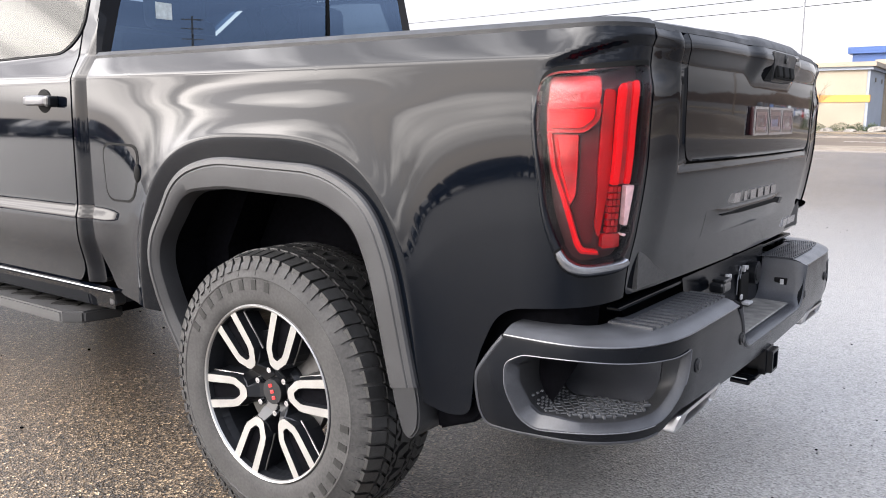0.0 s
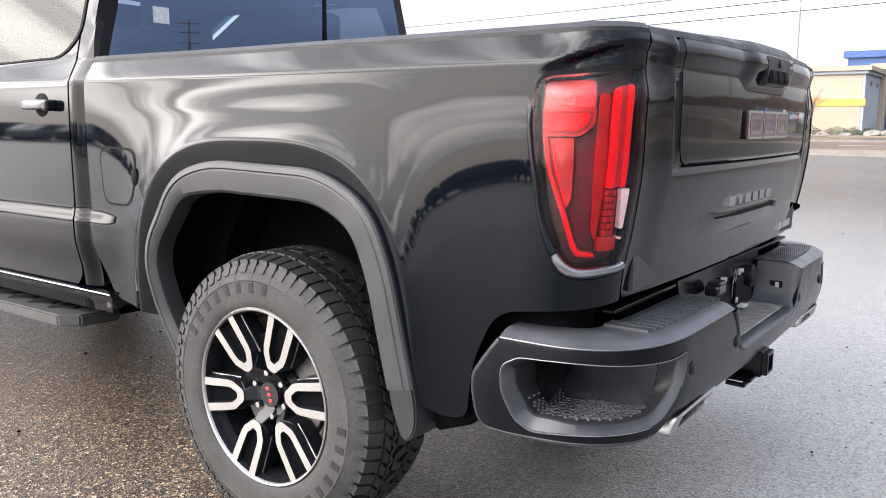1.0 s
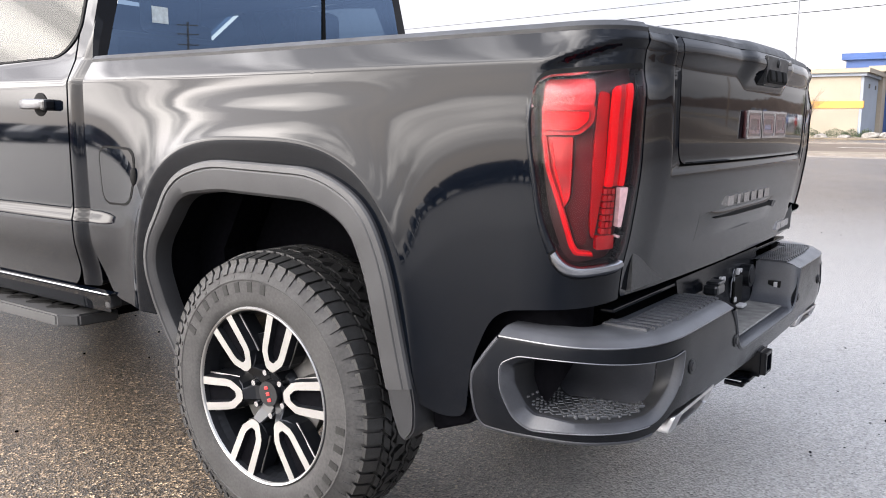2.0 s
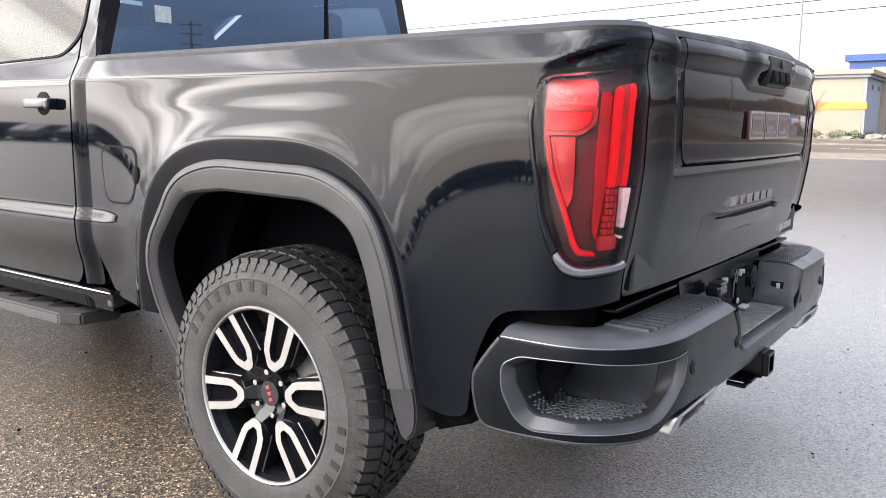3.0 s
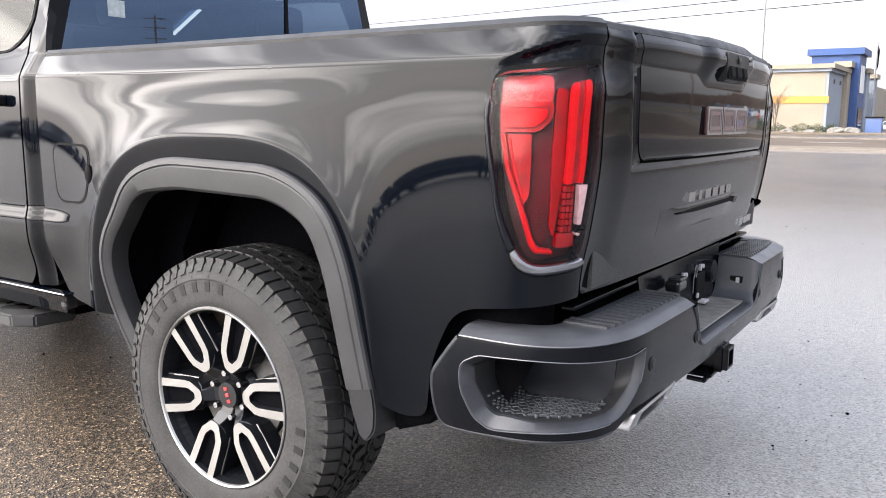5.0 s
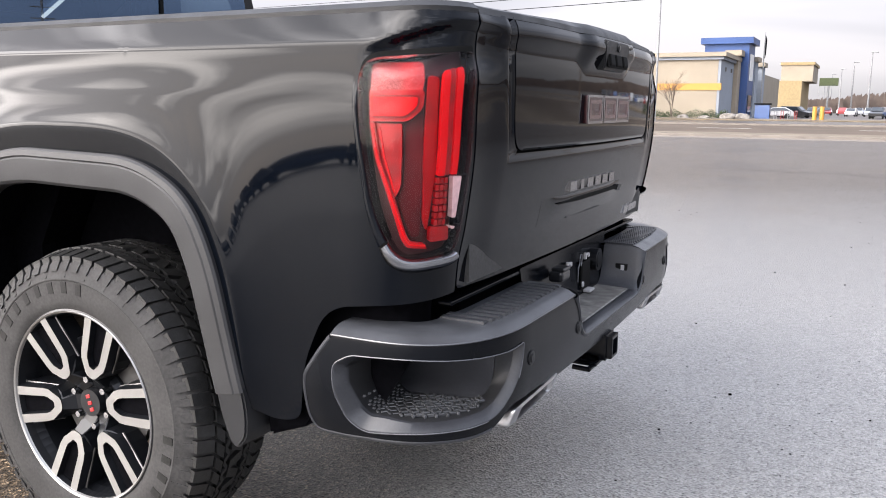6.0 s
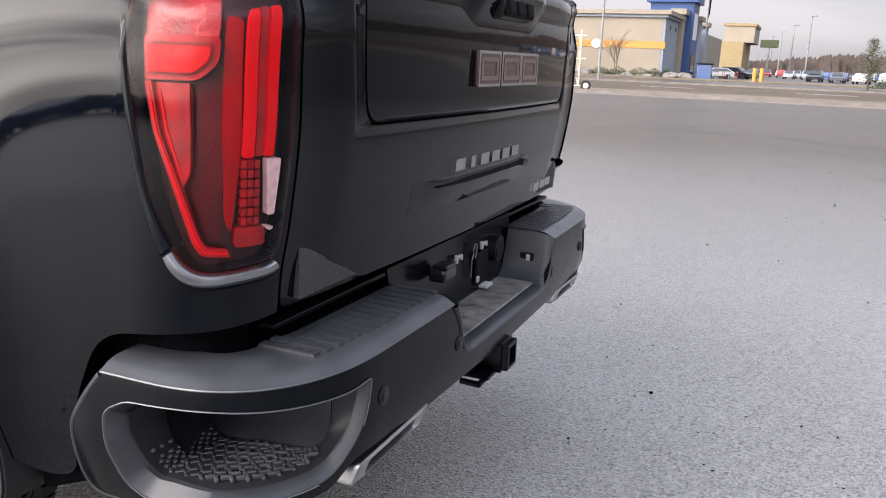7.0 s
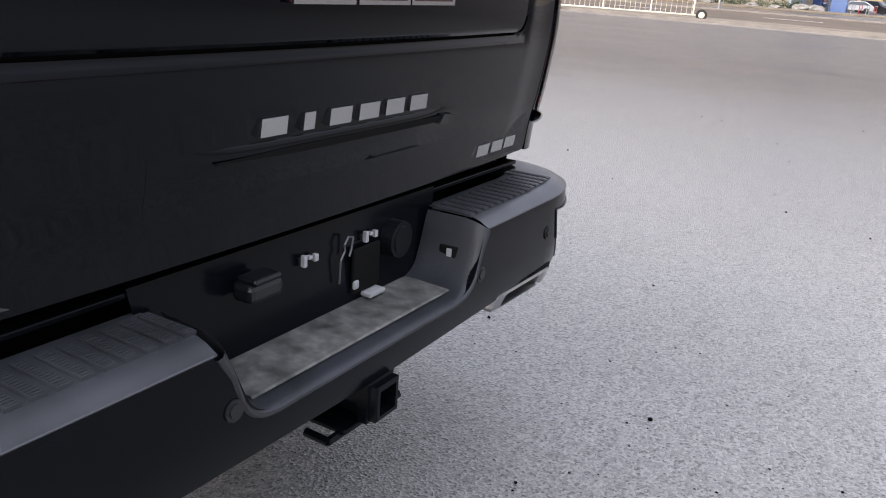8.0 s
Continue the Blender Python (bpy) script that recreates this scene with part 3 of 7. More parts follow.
# bed sides with the lamp openings
arch_hole = [(-0.43, 0.42, 0), (-0.51, 0.58, 0.06), (-0.545, 0.79, 0.14), (-0.385, 1.03, 0.16), (-0.22, 1.082, 0.12), (0.24, 1.07, 0.16), (0.40, 0.99, 0.12), (0.465, 0.85, 0.12), (0.535, 0.50, 0.0)]
LAMP = rounded([(0.842, 1.300, 0.05), (U_GATE - 0.012, 1.318, 0.012), (U_GATE - 0.022, 0.893, 0.03), (0.955, 0.884, 0.05), (0.886, 0.985, 0.12), (0.845, 1.17, 0.2)], 0.015)
LAMP = LAMP[::-1]
bed_outline = rounded([(-0.885, 1.398, 0.01), (-0.872, 0.76, 0.1), (-0.785, 0.60, 0.05), (-0.52, 0.575, 0.0)] + arch_hole[2:-1]
                      + [(0.535, 0.50, 0.0), (0.60, 0.47, 0.03), (0.665, 0.48, 0.03), (0.690, 0.63, 0.05), (0.757, 0.767, 0.06), (0.90, 0.782, 0.1), (U_GATE - 0.003, 0.797, 0.004), (U_GATE - 0.003, 1.398, 0.004)])
bed_skins = [skin(body_at, bed_outline, [LAMP], 0.02, 0.03, m, LIP_POINTS + BROW_POINTS) for m in (False, True)]
for name, s in zip(("bed_side", "bed_side"), bed_skins):
    sheet(name, [s], M_PAINT, truck, "glossy black painted bed side")
del bed_skins


def mirrored_part(name, build, material, label="", smooth_it=False, parent=truck):
    """The same part on both flanks; build(bm) draws the near one."""
    made = []
    for m in (1, -1):
        bm = bmesh.new()
        build(bm)
        if m < 0:
            bmesh.ops.scale(bm, vec=(1, -1, 1), verts=bm.verts)
            bmesh.ops.reverse_faces(bm, faces=bm.faces)
        made.append(part(name, bm, material, parent, label, smooth_it))
    return made


# rail caps on the bed sides and the body's top
def rail(bm):
    rows = []
    us = [-0.885 + (0.885 + U_GATE - 0.003) * i / 60 for i in range(61)]
    for u in us:
        p, q = body_at(u, 1.398), body_at(min(u, 0.97), 1.398)
        n = (body_at(u, 1.38, 0.01) - body_at(u, 1.38)).normalized()
        inner = Vector((min(p.x, 0.985), -0.80, 0))
        rows.append([(p.x + n.x * 0.001, p.y + n.y * 0.001, 1.396), (p.x + n.x * 0.002, p.y + n.y * 0.002, 1.406), (p.x - n.x * 0.012, p.y - n.y * 0.012, 1.418),
                     (inner.x, -0.82, 1.420), (inner.x, -0.80, 1.405), (inner.x, -0.80, 1.36)])
    loft(bm, rows, closed=False, flip=False)


mirrored_part("bed_rail_cap", rail, M_PLASTIC, "black plastic bed rail cap", True)


# flares round the rear wheel arches
def flare(bm):
    outer = dense(rounded(arch_hole, 0.02), 0.02)
    start = min(range(len(outer)), key=lambda i: (outer[i] - Vector((-0.43, 0.42))).length)
    outer = outer[start:] + outer[:start]
    outer = [p for p in outer if p.y > 0.535 or (p.y > 0.425 and p.x < -0.42)]
    rows = []
    n = len(outer)
    for k, p in enumerate(outer):
        x, z = p
        q = outer[min(n - 1, k + 5)] - outer[max(0, k - 5)]
        d = Vector((q.y, -q.x)).normalized()
        w = 0.046 + 0.038 * smooth(-0.55, -0.20, x)
        y0 = body_at(x, z).y
        seq = [(-0.010, 0.004), (-0.009, -0.012), (-0.004, -0.018), (0.010, -0.0205), (0.014, -0.0165), (0.018, -0.0195), (0.4 * w, -0.019), (w - 0.010, -0.014), (w - 0.002, -0.007), (w, 0.004), (w + 0.001, 0.05)]
        rows.append([(x + d.x * a, y0 + b, z + d.y * a) for a, b in seq])
    loft(bm, rows, closed=False, flip=True)


mirrored_part("wheel_arch_flare", flare, M_FLARE, "matte dark grey plastic wheel-arch flare", True)


def mud_flap(bm):
    ring = rounded([(0.452, 0.552, 0.004), (0.534, 0.553, 0.006), (0.546, 0.489, 0.03), (0.541, 0.425, 0.02), (0.513, 0.394, 0.02), (0.492, 0.404, 0.012), (0.466, 0.473, 0.03)], 0.008)
    prism(bm, [(p.x, -1.006 + 0.03 * (0.55 - p.y), p.y) for p in ring], (0.006, 0.19, 0.0))
    bmesh.ops.bevel(bm, geom=[e for e in bm.edges if len(e.link_faces) == 2 and e.calc_face_angle(0) > 1.2], offset=0.005, segments=2, affect="EDGES")


mirrored_part("mud_flap", mud_flap, M_PLASTIC, "black plastic mud flap")


def flap_bracket(bm):
    prism(bm, [(0.55, -0.945, 0.53), (0.72, -0.935, 0.52), (0.66, -0.92, 0.45), (0.55, -0.93, 0.41)], (0.0, 0.18, 0.0))
    bmesh.ops.bevel(bm, geom=list(bm.edges), offset=0.008, segments=2, affect="EDGES")


mirrored_part("flap_bracket", flap_bracket, M_DEEPBLACK, "dark bracket behind the mud flap")


def wheel_well(bm):
    ring = [(-0.52, 0.50), (-0.53, 0.80), (-0.38, 1.02), (-0.2, 1.07), (0.22, 1.06), (0.38, 0.98), (0.45, 0.84), (0.50, 0.50)]
    small = [(x * 0.78, 0.5 + (z - 0.5) * 0.93) for x, z in ring]
    rows = [[(x, -0.955, z) for x, z in ring], [(x, -0.80, z) for x, z in ring], [(x, -0.795, z) for x, z in small], [(x, -0.655, z) for x, z in small]]
    vs = loft(bm, rows, closed=False)
    bm.faces.new(vs[-1])


# black sheet filling the gap by the bumper with its shade
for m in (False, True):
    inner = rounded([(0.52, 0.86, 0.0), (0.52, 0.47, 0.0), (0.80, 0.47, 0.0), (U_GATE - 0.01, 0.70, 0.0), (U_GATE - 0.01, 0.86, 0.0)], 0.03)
    sheet("gap_shade_sheet", [skin(lambda u, z: body_at(u, z, -0.055), inner, (), 0.04, 0.0, m)], M_DEEPBLACK, truck, "black sheet for the shade behind the bumper")
mirrored_part("wheel_well", wheel_well, M_DEEPBLACK, "dark wheel-well liner")


# fuel door on the near bed side
FUEL = rounded([(-0.800, 1.112, 0.05), (-0.785, 0.930, 0.05), (-0.628, 0.932, 0.045), (-0.600, 1.02, 0.02), (-0.606, 1.106, 0.05)], 0.01)
sheet("fuel_door", [skin(lambda u, z: body_at(u, z, 0.0024), FUEL, (), 0.02, 0.012)], M_PAINT, truck, "black painted fuel door")
rim2 = [Vector(((p.x + 0.70) * 1.085 - 0.70, (p.y - 1.02) * 1.085 + 1.02)) for p in FUEL]
sheet("fuel_door_gap", [skin(lambda u, z: body_at(u, z, 0.0012), rim2, (), 0.02, 0.0)], M_GAP, truck)
# flat black bump for the dark inside the finger hole
bm = bmesh.new()
bmesh.ops.create_uvsphere(bm, u_segments=14, v_segments=8, radius=0.021, matrix=Matrix.Translation(body_at(-0.598, 1.022, 0.002)) @ Matrix.Diagonal((0.8, 0.35, 1.4, 1)))
part("fuel_door_finger_hole", bm, M_GAP, truck, "", True)

# ---- tail lamps ----
def both(points, off):
    a = skin(lambda u, z: body_at(u, z, off), rounded(points, 0.01), (), 0.014, 0.012)
    b = skin(lambda u, z: body_at(u, z, off), rounded(points, 0.01), (), 0.014, 0.012, True)
    return a, b


UR = U_GATE - 0.02
lamp_parts = [
    # paler than the blocks below, for sky mirrored along the lens top
    ("upper_reflector", [(0.860, 1.292, 0.014), (0.861, 1.234, 0.004), (0.986, 1.234, 0.004), (0.990, 1.252, 0.01), (0.985, 1.294, 0.014)], -0.020, M_REDPALE, "red upper reflector, paled for the sky mirrored in the lens"),
    ("upper_lamp_block", [(0.862, 1.236, 0.004), (0.866, 1.172, 0.004), (0.956, 1.172, 0.014), (0.991, 1.199, 0.014), (0.991, 1.236, 0.008)], -0.012, M_RED, "red hooked lamp block"),
    ("block_groove", [(0.868, 1.226, 0.003), (0.871, 1.179, 0.003), (0.953, 1.179, 0.012), (0.981, 1.201, 0.012), (0.981, 1.226, 0.006)], -0.0105, M_REDDARK, ""),
    ("block_inlay", [(0.869, 1.222, 0.003), (0.872, 1.183, 0.003), (0.950, 1.183, 0.010), (0.976, 1.203, 0.010), (0.976, 1.222, 0.005)], -0.008, M_REDGLOW, ""),
    ("side_reflector", [(0.868, 1.168, 0.003), (0.884, 1.098, 0.004), (0.916, 1.020, 0.004), (0.931, 1.012, 0.006), (0.945, 1.034, 0.012), (0.941, 1.168, 0.004)], -0.018, M_RED, "red wedge-shaped reflector"),
    # thin glowing strips here and on the guide stand for highlights
    ("wedge_ridge", [(0.886, 1.160, 0.002), (0.899, 1.098, 0.003), (0.930, 1.024, 0.003), (0.933, 1.026, 0.0), (0.903, 1.099, 0.003), (0.890, 1.160, 0.002)], -0.016, M_REDGLOW, ""),
    ("leading_light_bar", [(0.866, 1.170, 0.0), (0.881, 1.096, 0.01), (0.957, 0.928, 0.014), (0.976, 0.909, 0.008), (1.030, 0.905, 0.0), (1.024, 0.916, 0.004), (0.984, 0.921, 0.008), (0.968, 0.939, 0.014), (0.893, 1.096, 0.01), (0.878, 1.170, 0.0)], -0.010, M_RED, "red light guide"),
    ("guide_highlight", [(0.872, 1.166, 0.0), (0.887, 1.096, 0.01), (0.963, 0.932, 0.012), (0.980, 0.914, 0.006), (1.024, 0.910, 0.0), (1.023, 0.913, 0.0), (0.981, 0.917, 0.006), (0.966, 0.934, 0.012), (0.890, 1.097, 0.01), (0.875, 1.166, 0.0)], -0.008, M_REDGLOW, ""),
    ("smoked_panel", [(0.948, 1.166, 0.01), (0.950, 1.04, 0.01), (0.936, 1.01, 0.01), (0.978, 0.938, 0.01), (0.990, 0.928, 0.01), (1.012, 0.930, 0.01), (0.998, 1.10, 0.01), (0.994, 1.190, 0.01)], -0.030, M_SMOKED, "smoked dark red panel"),
    ("brake_lamp", [(0.998, 1.268, 0.012), (0.996, 1.10, 0.02), (1.012, 0.965, 0.02), (1.030, 0.940, 0.01), (1.034, 1.06, 0.006), (1.031, 1.262, 0.01)], -0.024, M_REDSOFT, "deep red brake lamp"),
    ("light_bar", [(1.036, 1.276, 0.006), (1.035, 1.060, 0.004), (1.054, 1.060, 0.004), (1.056, 1.280, 0.006)], -0.012, M_REDGLOW, "lit red vertical light bar"),
    ("inner_light_bar", [(1.060, 1.282, 0.006), (1.058, 1.062, 0.003), (1.072, 1.062, 0.003), (1.076, 1.284, 0.006)], -0.016, M_RED, "red vertical light bar"),
    ("outer_light_bar", [(1.079, 1.284, 0.006), (1.075, 1.062, 0.003), (1.094, 1.062, 0.003), (1.102, 1.286, 0.006)], -0.013, M_REDGLOW, "lit red vertical light bar"),
    ("reversing_lamp", [(1.078, 1.058, 0.004), (1.092, 0.968, 0.004), (UR - 0.010, 0.968, 0.004), (UR - 0.008, 1.058, 0.004)], -0.010, M_WHITE, "clear reversing lamp"),
    ("reversing_lamp_lip", [(1.088, 0.951, 0.001), (1.097, 0.943, 0.003), (UR - 0.012, 0.944, 0.002), (UR - 0.010, 0.949, 0.001)], -0.008, M_WHITE, ""),
    ("lower_reflector", [(1.034, 0.950, 0.006), (1.040, 0.918, 0.006), (1.104, 0.918, 0.006), (1.094, 0.950, 0.006)], -0.018, M_RED, "red lower reflector"),
]
# grid of small prisms beside the reversing lamp
for i in range(3):
    for j in range(7):
        ua, za = 1.034 + 0.013 * i + 0.0016 * j, 1.056 - 0.0150 * j
        lamp_parts.append(("prism_cell", [(ua, za, 0.002), (ua + 0.001, za - 0.0125, 0.002), (ua + 0.012, za - 0.0125, 0.002), (ua + 0.011, za, 0.002)], -0.018, M_REDRIB if (i + j) % 2 else M_RED, ""))
for m in (False, True):
    back = skin(lambda u, z: body_at(u, z, -0.032), LAMP, (), 0.02, -0.012, m)
    house = sheet("tail_lamp", [back], M_LAMPBLACK, truck, "red and smoked tall tail lamp")
    for name, pts, off, mat, lab in lamp_parts:
        sheet(name, [both(pts, off)[1 if m else 0]], mat, house, lab)
    lens = sheet("lens", [skin(lambda u, z: body_at(u, z, 0.004), LAMP, (), 0.02, 0.01, m)], M_LENS, house, "clear outer lens")
    lens.visible_shadow = False


# dark strip painted for the shade over each lamp, and a rolled painted flange down its front edge and below it
for m in (False, True):
    shade_rim = [Vector((p.x, p.y + 0.012 * smooth(1.22, 1.28, p.y))) for p in LAMP]
    sheet("lamp_top_shade", [skin(lambda u, z: body_at(u, z, 0.0022), shade_rim, [LAMP[::-1]], 0.012, 0.0, m)], M_GAP, truck)


def ledge(bm, lower):
    pts = dense(LAMP, 0.010)
    n = len(pts)
    rows = []
    run = [i for i in range(n) if not (pts[i].y > 1.262 or pts[i].x > U_GATE - 0.035 and pts[i].y > 0.90) and (pts[i].y < 0.925) == lower]
    start = next(i for i in run if (i - 1) % n not in run)
    for j in range(len(run)):
        i = (start + j) % n
        p = pts[i]
        q = pts[(i + 3) % n] - pts[i - 3]
        d = Vector((q.y, -q.x)).normalized()
        if (p - Vector((0.99, 1.10))).dot(d) < 0:
            d = -d
        k = 0.5 + 0.5 * smooth(0.1, 0.9, -d.y)
        f = smooth(1.262, 1.20, p.y)
        ring = []
        for a, o in ((-0.004, -0.034), (-0.001, 0.000), (0.0015, 0.010), (0.005, 0.0155), (0.011, 0.018), (0.018, 0.017), (0.024, 0.012), (0.029, 0.005), (0.033, -0.003)):
            c = p + d * (a * (k if a > 0 else 1))
            ring.append(body_at(min(c.x, U_GATE - 0.006), c.y, o * (k * f if o > 0 else 1) + 0.0005))
        rows.append(ring)
    loft(bm, rows, closed=False, flip=True)
    bmesh.ops.recalc_face_normals(bm, faces=bm.faces)
    if sum(f.normal.y for f in bm.faces) > 0:
        bmesh.ops.reverse_faces(bm, faces=bm.faces)


mirrored_part("lamp_flange", lambda bm: ledge(bm, False), M_PAINT, "black painted rolled flange beside the tail lamp", True)
# bright metal here stands for the sky mirrored in the painted ledge
mirrored_part("lamp_ledge_glint", lambda bm: ledge(bm, True), M_LEDGESKY, "body ledge below the tail lamp, brightened for the sky reflection", True)

# ---- tailgate ----
frame_out = rounded([(-0.812, 1.402, 0.004), (-0.812, 0.80, 0.02), (0.812, 0.80, 0.02), (0.812, 1.402, 0.004), (0.664, 1.402, 0.0), (0.634, 1.095, 0.05), (-0.634, 1.095, 0.05), (-0.664, 1.402, 0.0)], 0.012)
PANEL = rounded([(-0.657, 1.402, 0.0), (-0.627, 1.102, 0.046), (0.627, 1.102, 0.046), (0.657, 1.402, 0.0)], 0.012)
ROLL = []
for d in (0.004, 0.009, 0.015, 0.022, 0.030, 0.040):
    ROLL += [(-0.64 + 0.0128 * i, 1.094 - d) for i in range(101)]
    ROLL += [(sgn * (0.64 + d + 0.0007 * i), 1.10 + 0.007 * i) for i in range(27) for sgn in (-1, 1)]
LIP_ROWS = [(-0.80 + 0.016 * i, 1.286 + 0.007 * j) for i in range(101) for j in range(17)]
gate = sheet("tailgate", [skin(gate_at, frame_out, (), 0.02, 0.025, False, LIP_ROWS + ROLL)], M_PAINT, truck, "closed glossy black tailgate")
gap = rounded([(-0.665, 1.400, 0.0), (-0.635, 1.094, 0.05), (0.635, 1.094, 0.05), (0.665, 1.400, 0.0)], 0.02)
sheet("panel_gap", [skin(lambda y, z: gate_at(y, z, -0.016), gap, (), 0.03, 0.0)], M_GAP, gate)
sheet("inner_gate_panel", [skin(lambda y, z: gate_at(y, z, -0.001), PANEL, (), 0.02, 0.02, False, LIP_ROWS)], M_PAINT, gate, "glossy black upper tailgate panel")
bm = bmesh.new()
box(bm, (0.985, 0, 1.10), (0.05, 1.55, 0.58))
part("inner_shell", bm, M_BED, gate, "black inner tailgate shell")
bm = bmesh.new()
rows = []
for i in range(41):
    y = -0.812 + 1.624 * i / 40
    p = gate_at(y, 1.40)
    y = p.y
    hump = 0.014 * math.exp(-((abs(y) - 0.0) / 0.45) ** 6)
    rows.append([(p.x + 0.001, y, 1.398), (p.x - 0.004, y, 1.412), (p.x - 0.022, y, 1.418 + hump * 0.6), (0.985, y, 1.422 + hump), (0.96, y, 1.415), (0.96, y, 1.37)])
loft(bm, rows, closed=False)
part("gate_top_cap", bm, M_PLASTIC, gate, "black plastic spoiler cap along the tailgate top", True)

# handle plate with its buttons and camera, in the middle of the lip
HX = 0.026
bm = bmesh.new()
ring = [(1.092 + HX, -0.118, 1.392), (1.092 + HX, 0.118, 1.392), (1.094 + HX, 0.122, 1.372), (1.084 + HX, 0.108, 1.310), (1.084 + HX, -0.108, 1.310), (1.094 + HX, -0.122, 1.372)]
prism(bm, ring, (-0.035, 0, 0))
bmesh.ops.bevel(bm, geom=list(bm.edges), offset=0.004, segments=2, affect="EDGES")
part("handle_plate", bm, M_PLASTIC, gate, "matte black handle plate")
bm = bmesh.new()
box(bm, (1.0885 + HX, 0, 1.337), (0.006, 0.196, 0.042), bevel=0.003, ry=-0.16)
part("button_recess", bm, M_GAP, gate)
for y, w in ((-0.068, 0.046), (0.0, 0.056), (0.068, 0.046)):
    bm = bmesh.new()
    box(bm, (1.0925 + HX, y, 1.338), (0.010, w, 0.034), bevel=0.005, ry=-0.16)
    part("button", bm, M_GAP, gate, "black release button")
bm = bmesh.new()
rod(bm, (1.088 + HX, 0, 1.376), (1.0955 + HX, 0, 1.376), 0.013, 18)
part("camera_housing", bm, M_PLASTIC, gate, "round rear camera housing")
bm = bmesh.new()
rod(bm, (1.094 + HX, 0, 1.376), (1.097 + HX, 0, 1.376), 0.007, 14)
part("camera_eye", bm, M_RIMDARK, gate, "small rear camera")
bm = bmesh.new()
box(bm, (1.087 + HX, 0.150, 1.384), (0.012, 0.022, 0.010), bevel=0.003)
part("corner_lamp", bm, M_STEEL, gate, "small bright lamp beside the handle")

# maker's badge as plain shapes: three bright-edged rosy blocks with slots
def slotted(bm, y, z, w, h, depth, bar, lean=0.0, proud=0.0, sunk=0.006):
    """A small raised open frame, standing on the gate; lean slants it."""
    x = gate_at(y, z).x + proud
    def beam(y0, z0, y1, z1):
        q = [(y0, z0), (y1, z0), (y1, z1), (y0, z1)]
        prism(bm, [(x + depth, y + a + lean * b, z + b) for a, b in q], (-depth - sunk, 0, 0))
    beam(-w / 2, h / 2 - bar, w / 2, h / 2)
    beam(-w / 2, -h / 2, w / 2, -h / 2 + bar)
    beam(-w / 2, -h / 2 + bar, -w / 2 + bar * 1.3, h / 2 - bar)
    beam(w / 2 - bar * 1.3, -h / 2 + bar, w / 2, h / 2 - bar)


BADGE_Z = 1.199
for y in (-0.112, 0.037, 0.186):
    bm = bmesh.new()
    x = gate_at(y, BADGE_Z).x
    box(bm, (x + 0.002, y, BADGE_Z), (0.014, 0.142, 0.080), bevel=0.005)
    b = part("badge_block", bm, M_BADGE, gate, "dark red badge block")
    bm = bmesh.new()
    slotted(bm, y, BADGE_Z, 0.142, 0.080, 0.002, 0.0065, 0.0, 0.009, 0.001)
    part("badge_outline", bm, M_MARK, b, "bright chrome badge outline")
    bm = bmesh.new()
    slotted(bm, y, BADGE_Z, 0.112, 0.052, 0.002, 0.0100, 0.0, 0.009, 0.001)
    part("badge_face", bm, M_BADGE_METAL, b, "rosy metal badge face")
# model and trim marks as plain bright shapes
for k in range(6):
    y = -0.182 + 0.078 * k
    bm = bmesh.new()
    slotted(bm, y, 0.984, 0.056 if k != 1 else 0.026, 0.027, 0.007, 0.0135, 0.15)
    part("model_mark", bm, M_MARK, gate, "small satin chrome mark")
for k in range(3):
    y = 0.55 + 0.074 * k
    bm = bmesh.new()
    slotted(bm, y, 0.838, 0.054, 0.025, 0.006, 0.0125, 0.35)
    part("trim_mark", bm, M_MARK, gate, "small satin chrome trim mark")
# long scoop across the lower gate
bm = bmesh.new()
rows = []
for i in range(31):
    y = -0.40 + 0.80 * i / 30
    k = smooth(0.40, 0.20, abs(y))
    rows.append([gate_at(y, 0.962, 0.0002), gate_at(y, 0.957, 0.004 * k + 0.0003), gate_at(y, 0.948, 0.006 * k + 0.0003), gate_at(y, 0.935, 0.0055 * k + 0.0003), gate_at(y, 0.915, 0.003 * k + 0.0003), gate_at(y, 0.890, 0.0003)])
loft(bm, rows, closed=False, flip=True)
part("gate_scoop", bm, M_PAINT, gate, "black painted ridge across the lower tailgate", True)
# dark strip drawn for the shade under the scoop's upper edge
bm = bmesh.new()
rows = []
for i in range(25):
    y = -0.29 + 0.60 * i / 24
    h = 0.0045 * smooth(-0.29, -0.10, y) + 0.0015
    rows.append([gate_at(y, 0.942 + h, 0.0062), gate_at(y, 0.942 + h, 0.0082), gate_at(y, 0.942 - h, 0.0082), gate_at(y, 0.942 - h, 0.0062)])
loft(bm, rows)
part("scoop_shade", bm, M_GAP, gate)
bm = bmesh.new()
prism(bm, [gate_at(0.31, 0.950, 0.012), gate_at(0.36, 0.944, 0.010), gate_at(0.345, 0.926, 0.010), gate_at(0.30, 0.932, 0.012)], (-0.012, 0, 0))
part("scoop_pull", bm, M_PLASTIC, gate, "small black pull at the end of the scoop")

# drying water drops on the bed side's upper shoulder
rr = random.Random(31)
bm = bmesh.new()
for k in range(45):
    u, z = rr.uniform(0.1, 0.80), rr.triangular(1.335, 1.398, 1.385)
    r = rr.uniform(0.0005, 0.0011)
    bmesh.ops.create_icosphere(bm, subdivisions=1, radius=r, matrix=Matrix.Translation(body_at(u, z)) @ Matrix.Diagonal((1, 0.5, 1.2, 1)))
tagged(part("water_drops", bm, M_GAP, None, "", True), "small drying water drops on the black bed side", "water drops", kind="stuff")

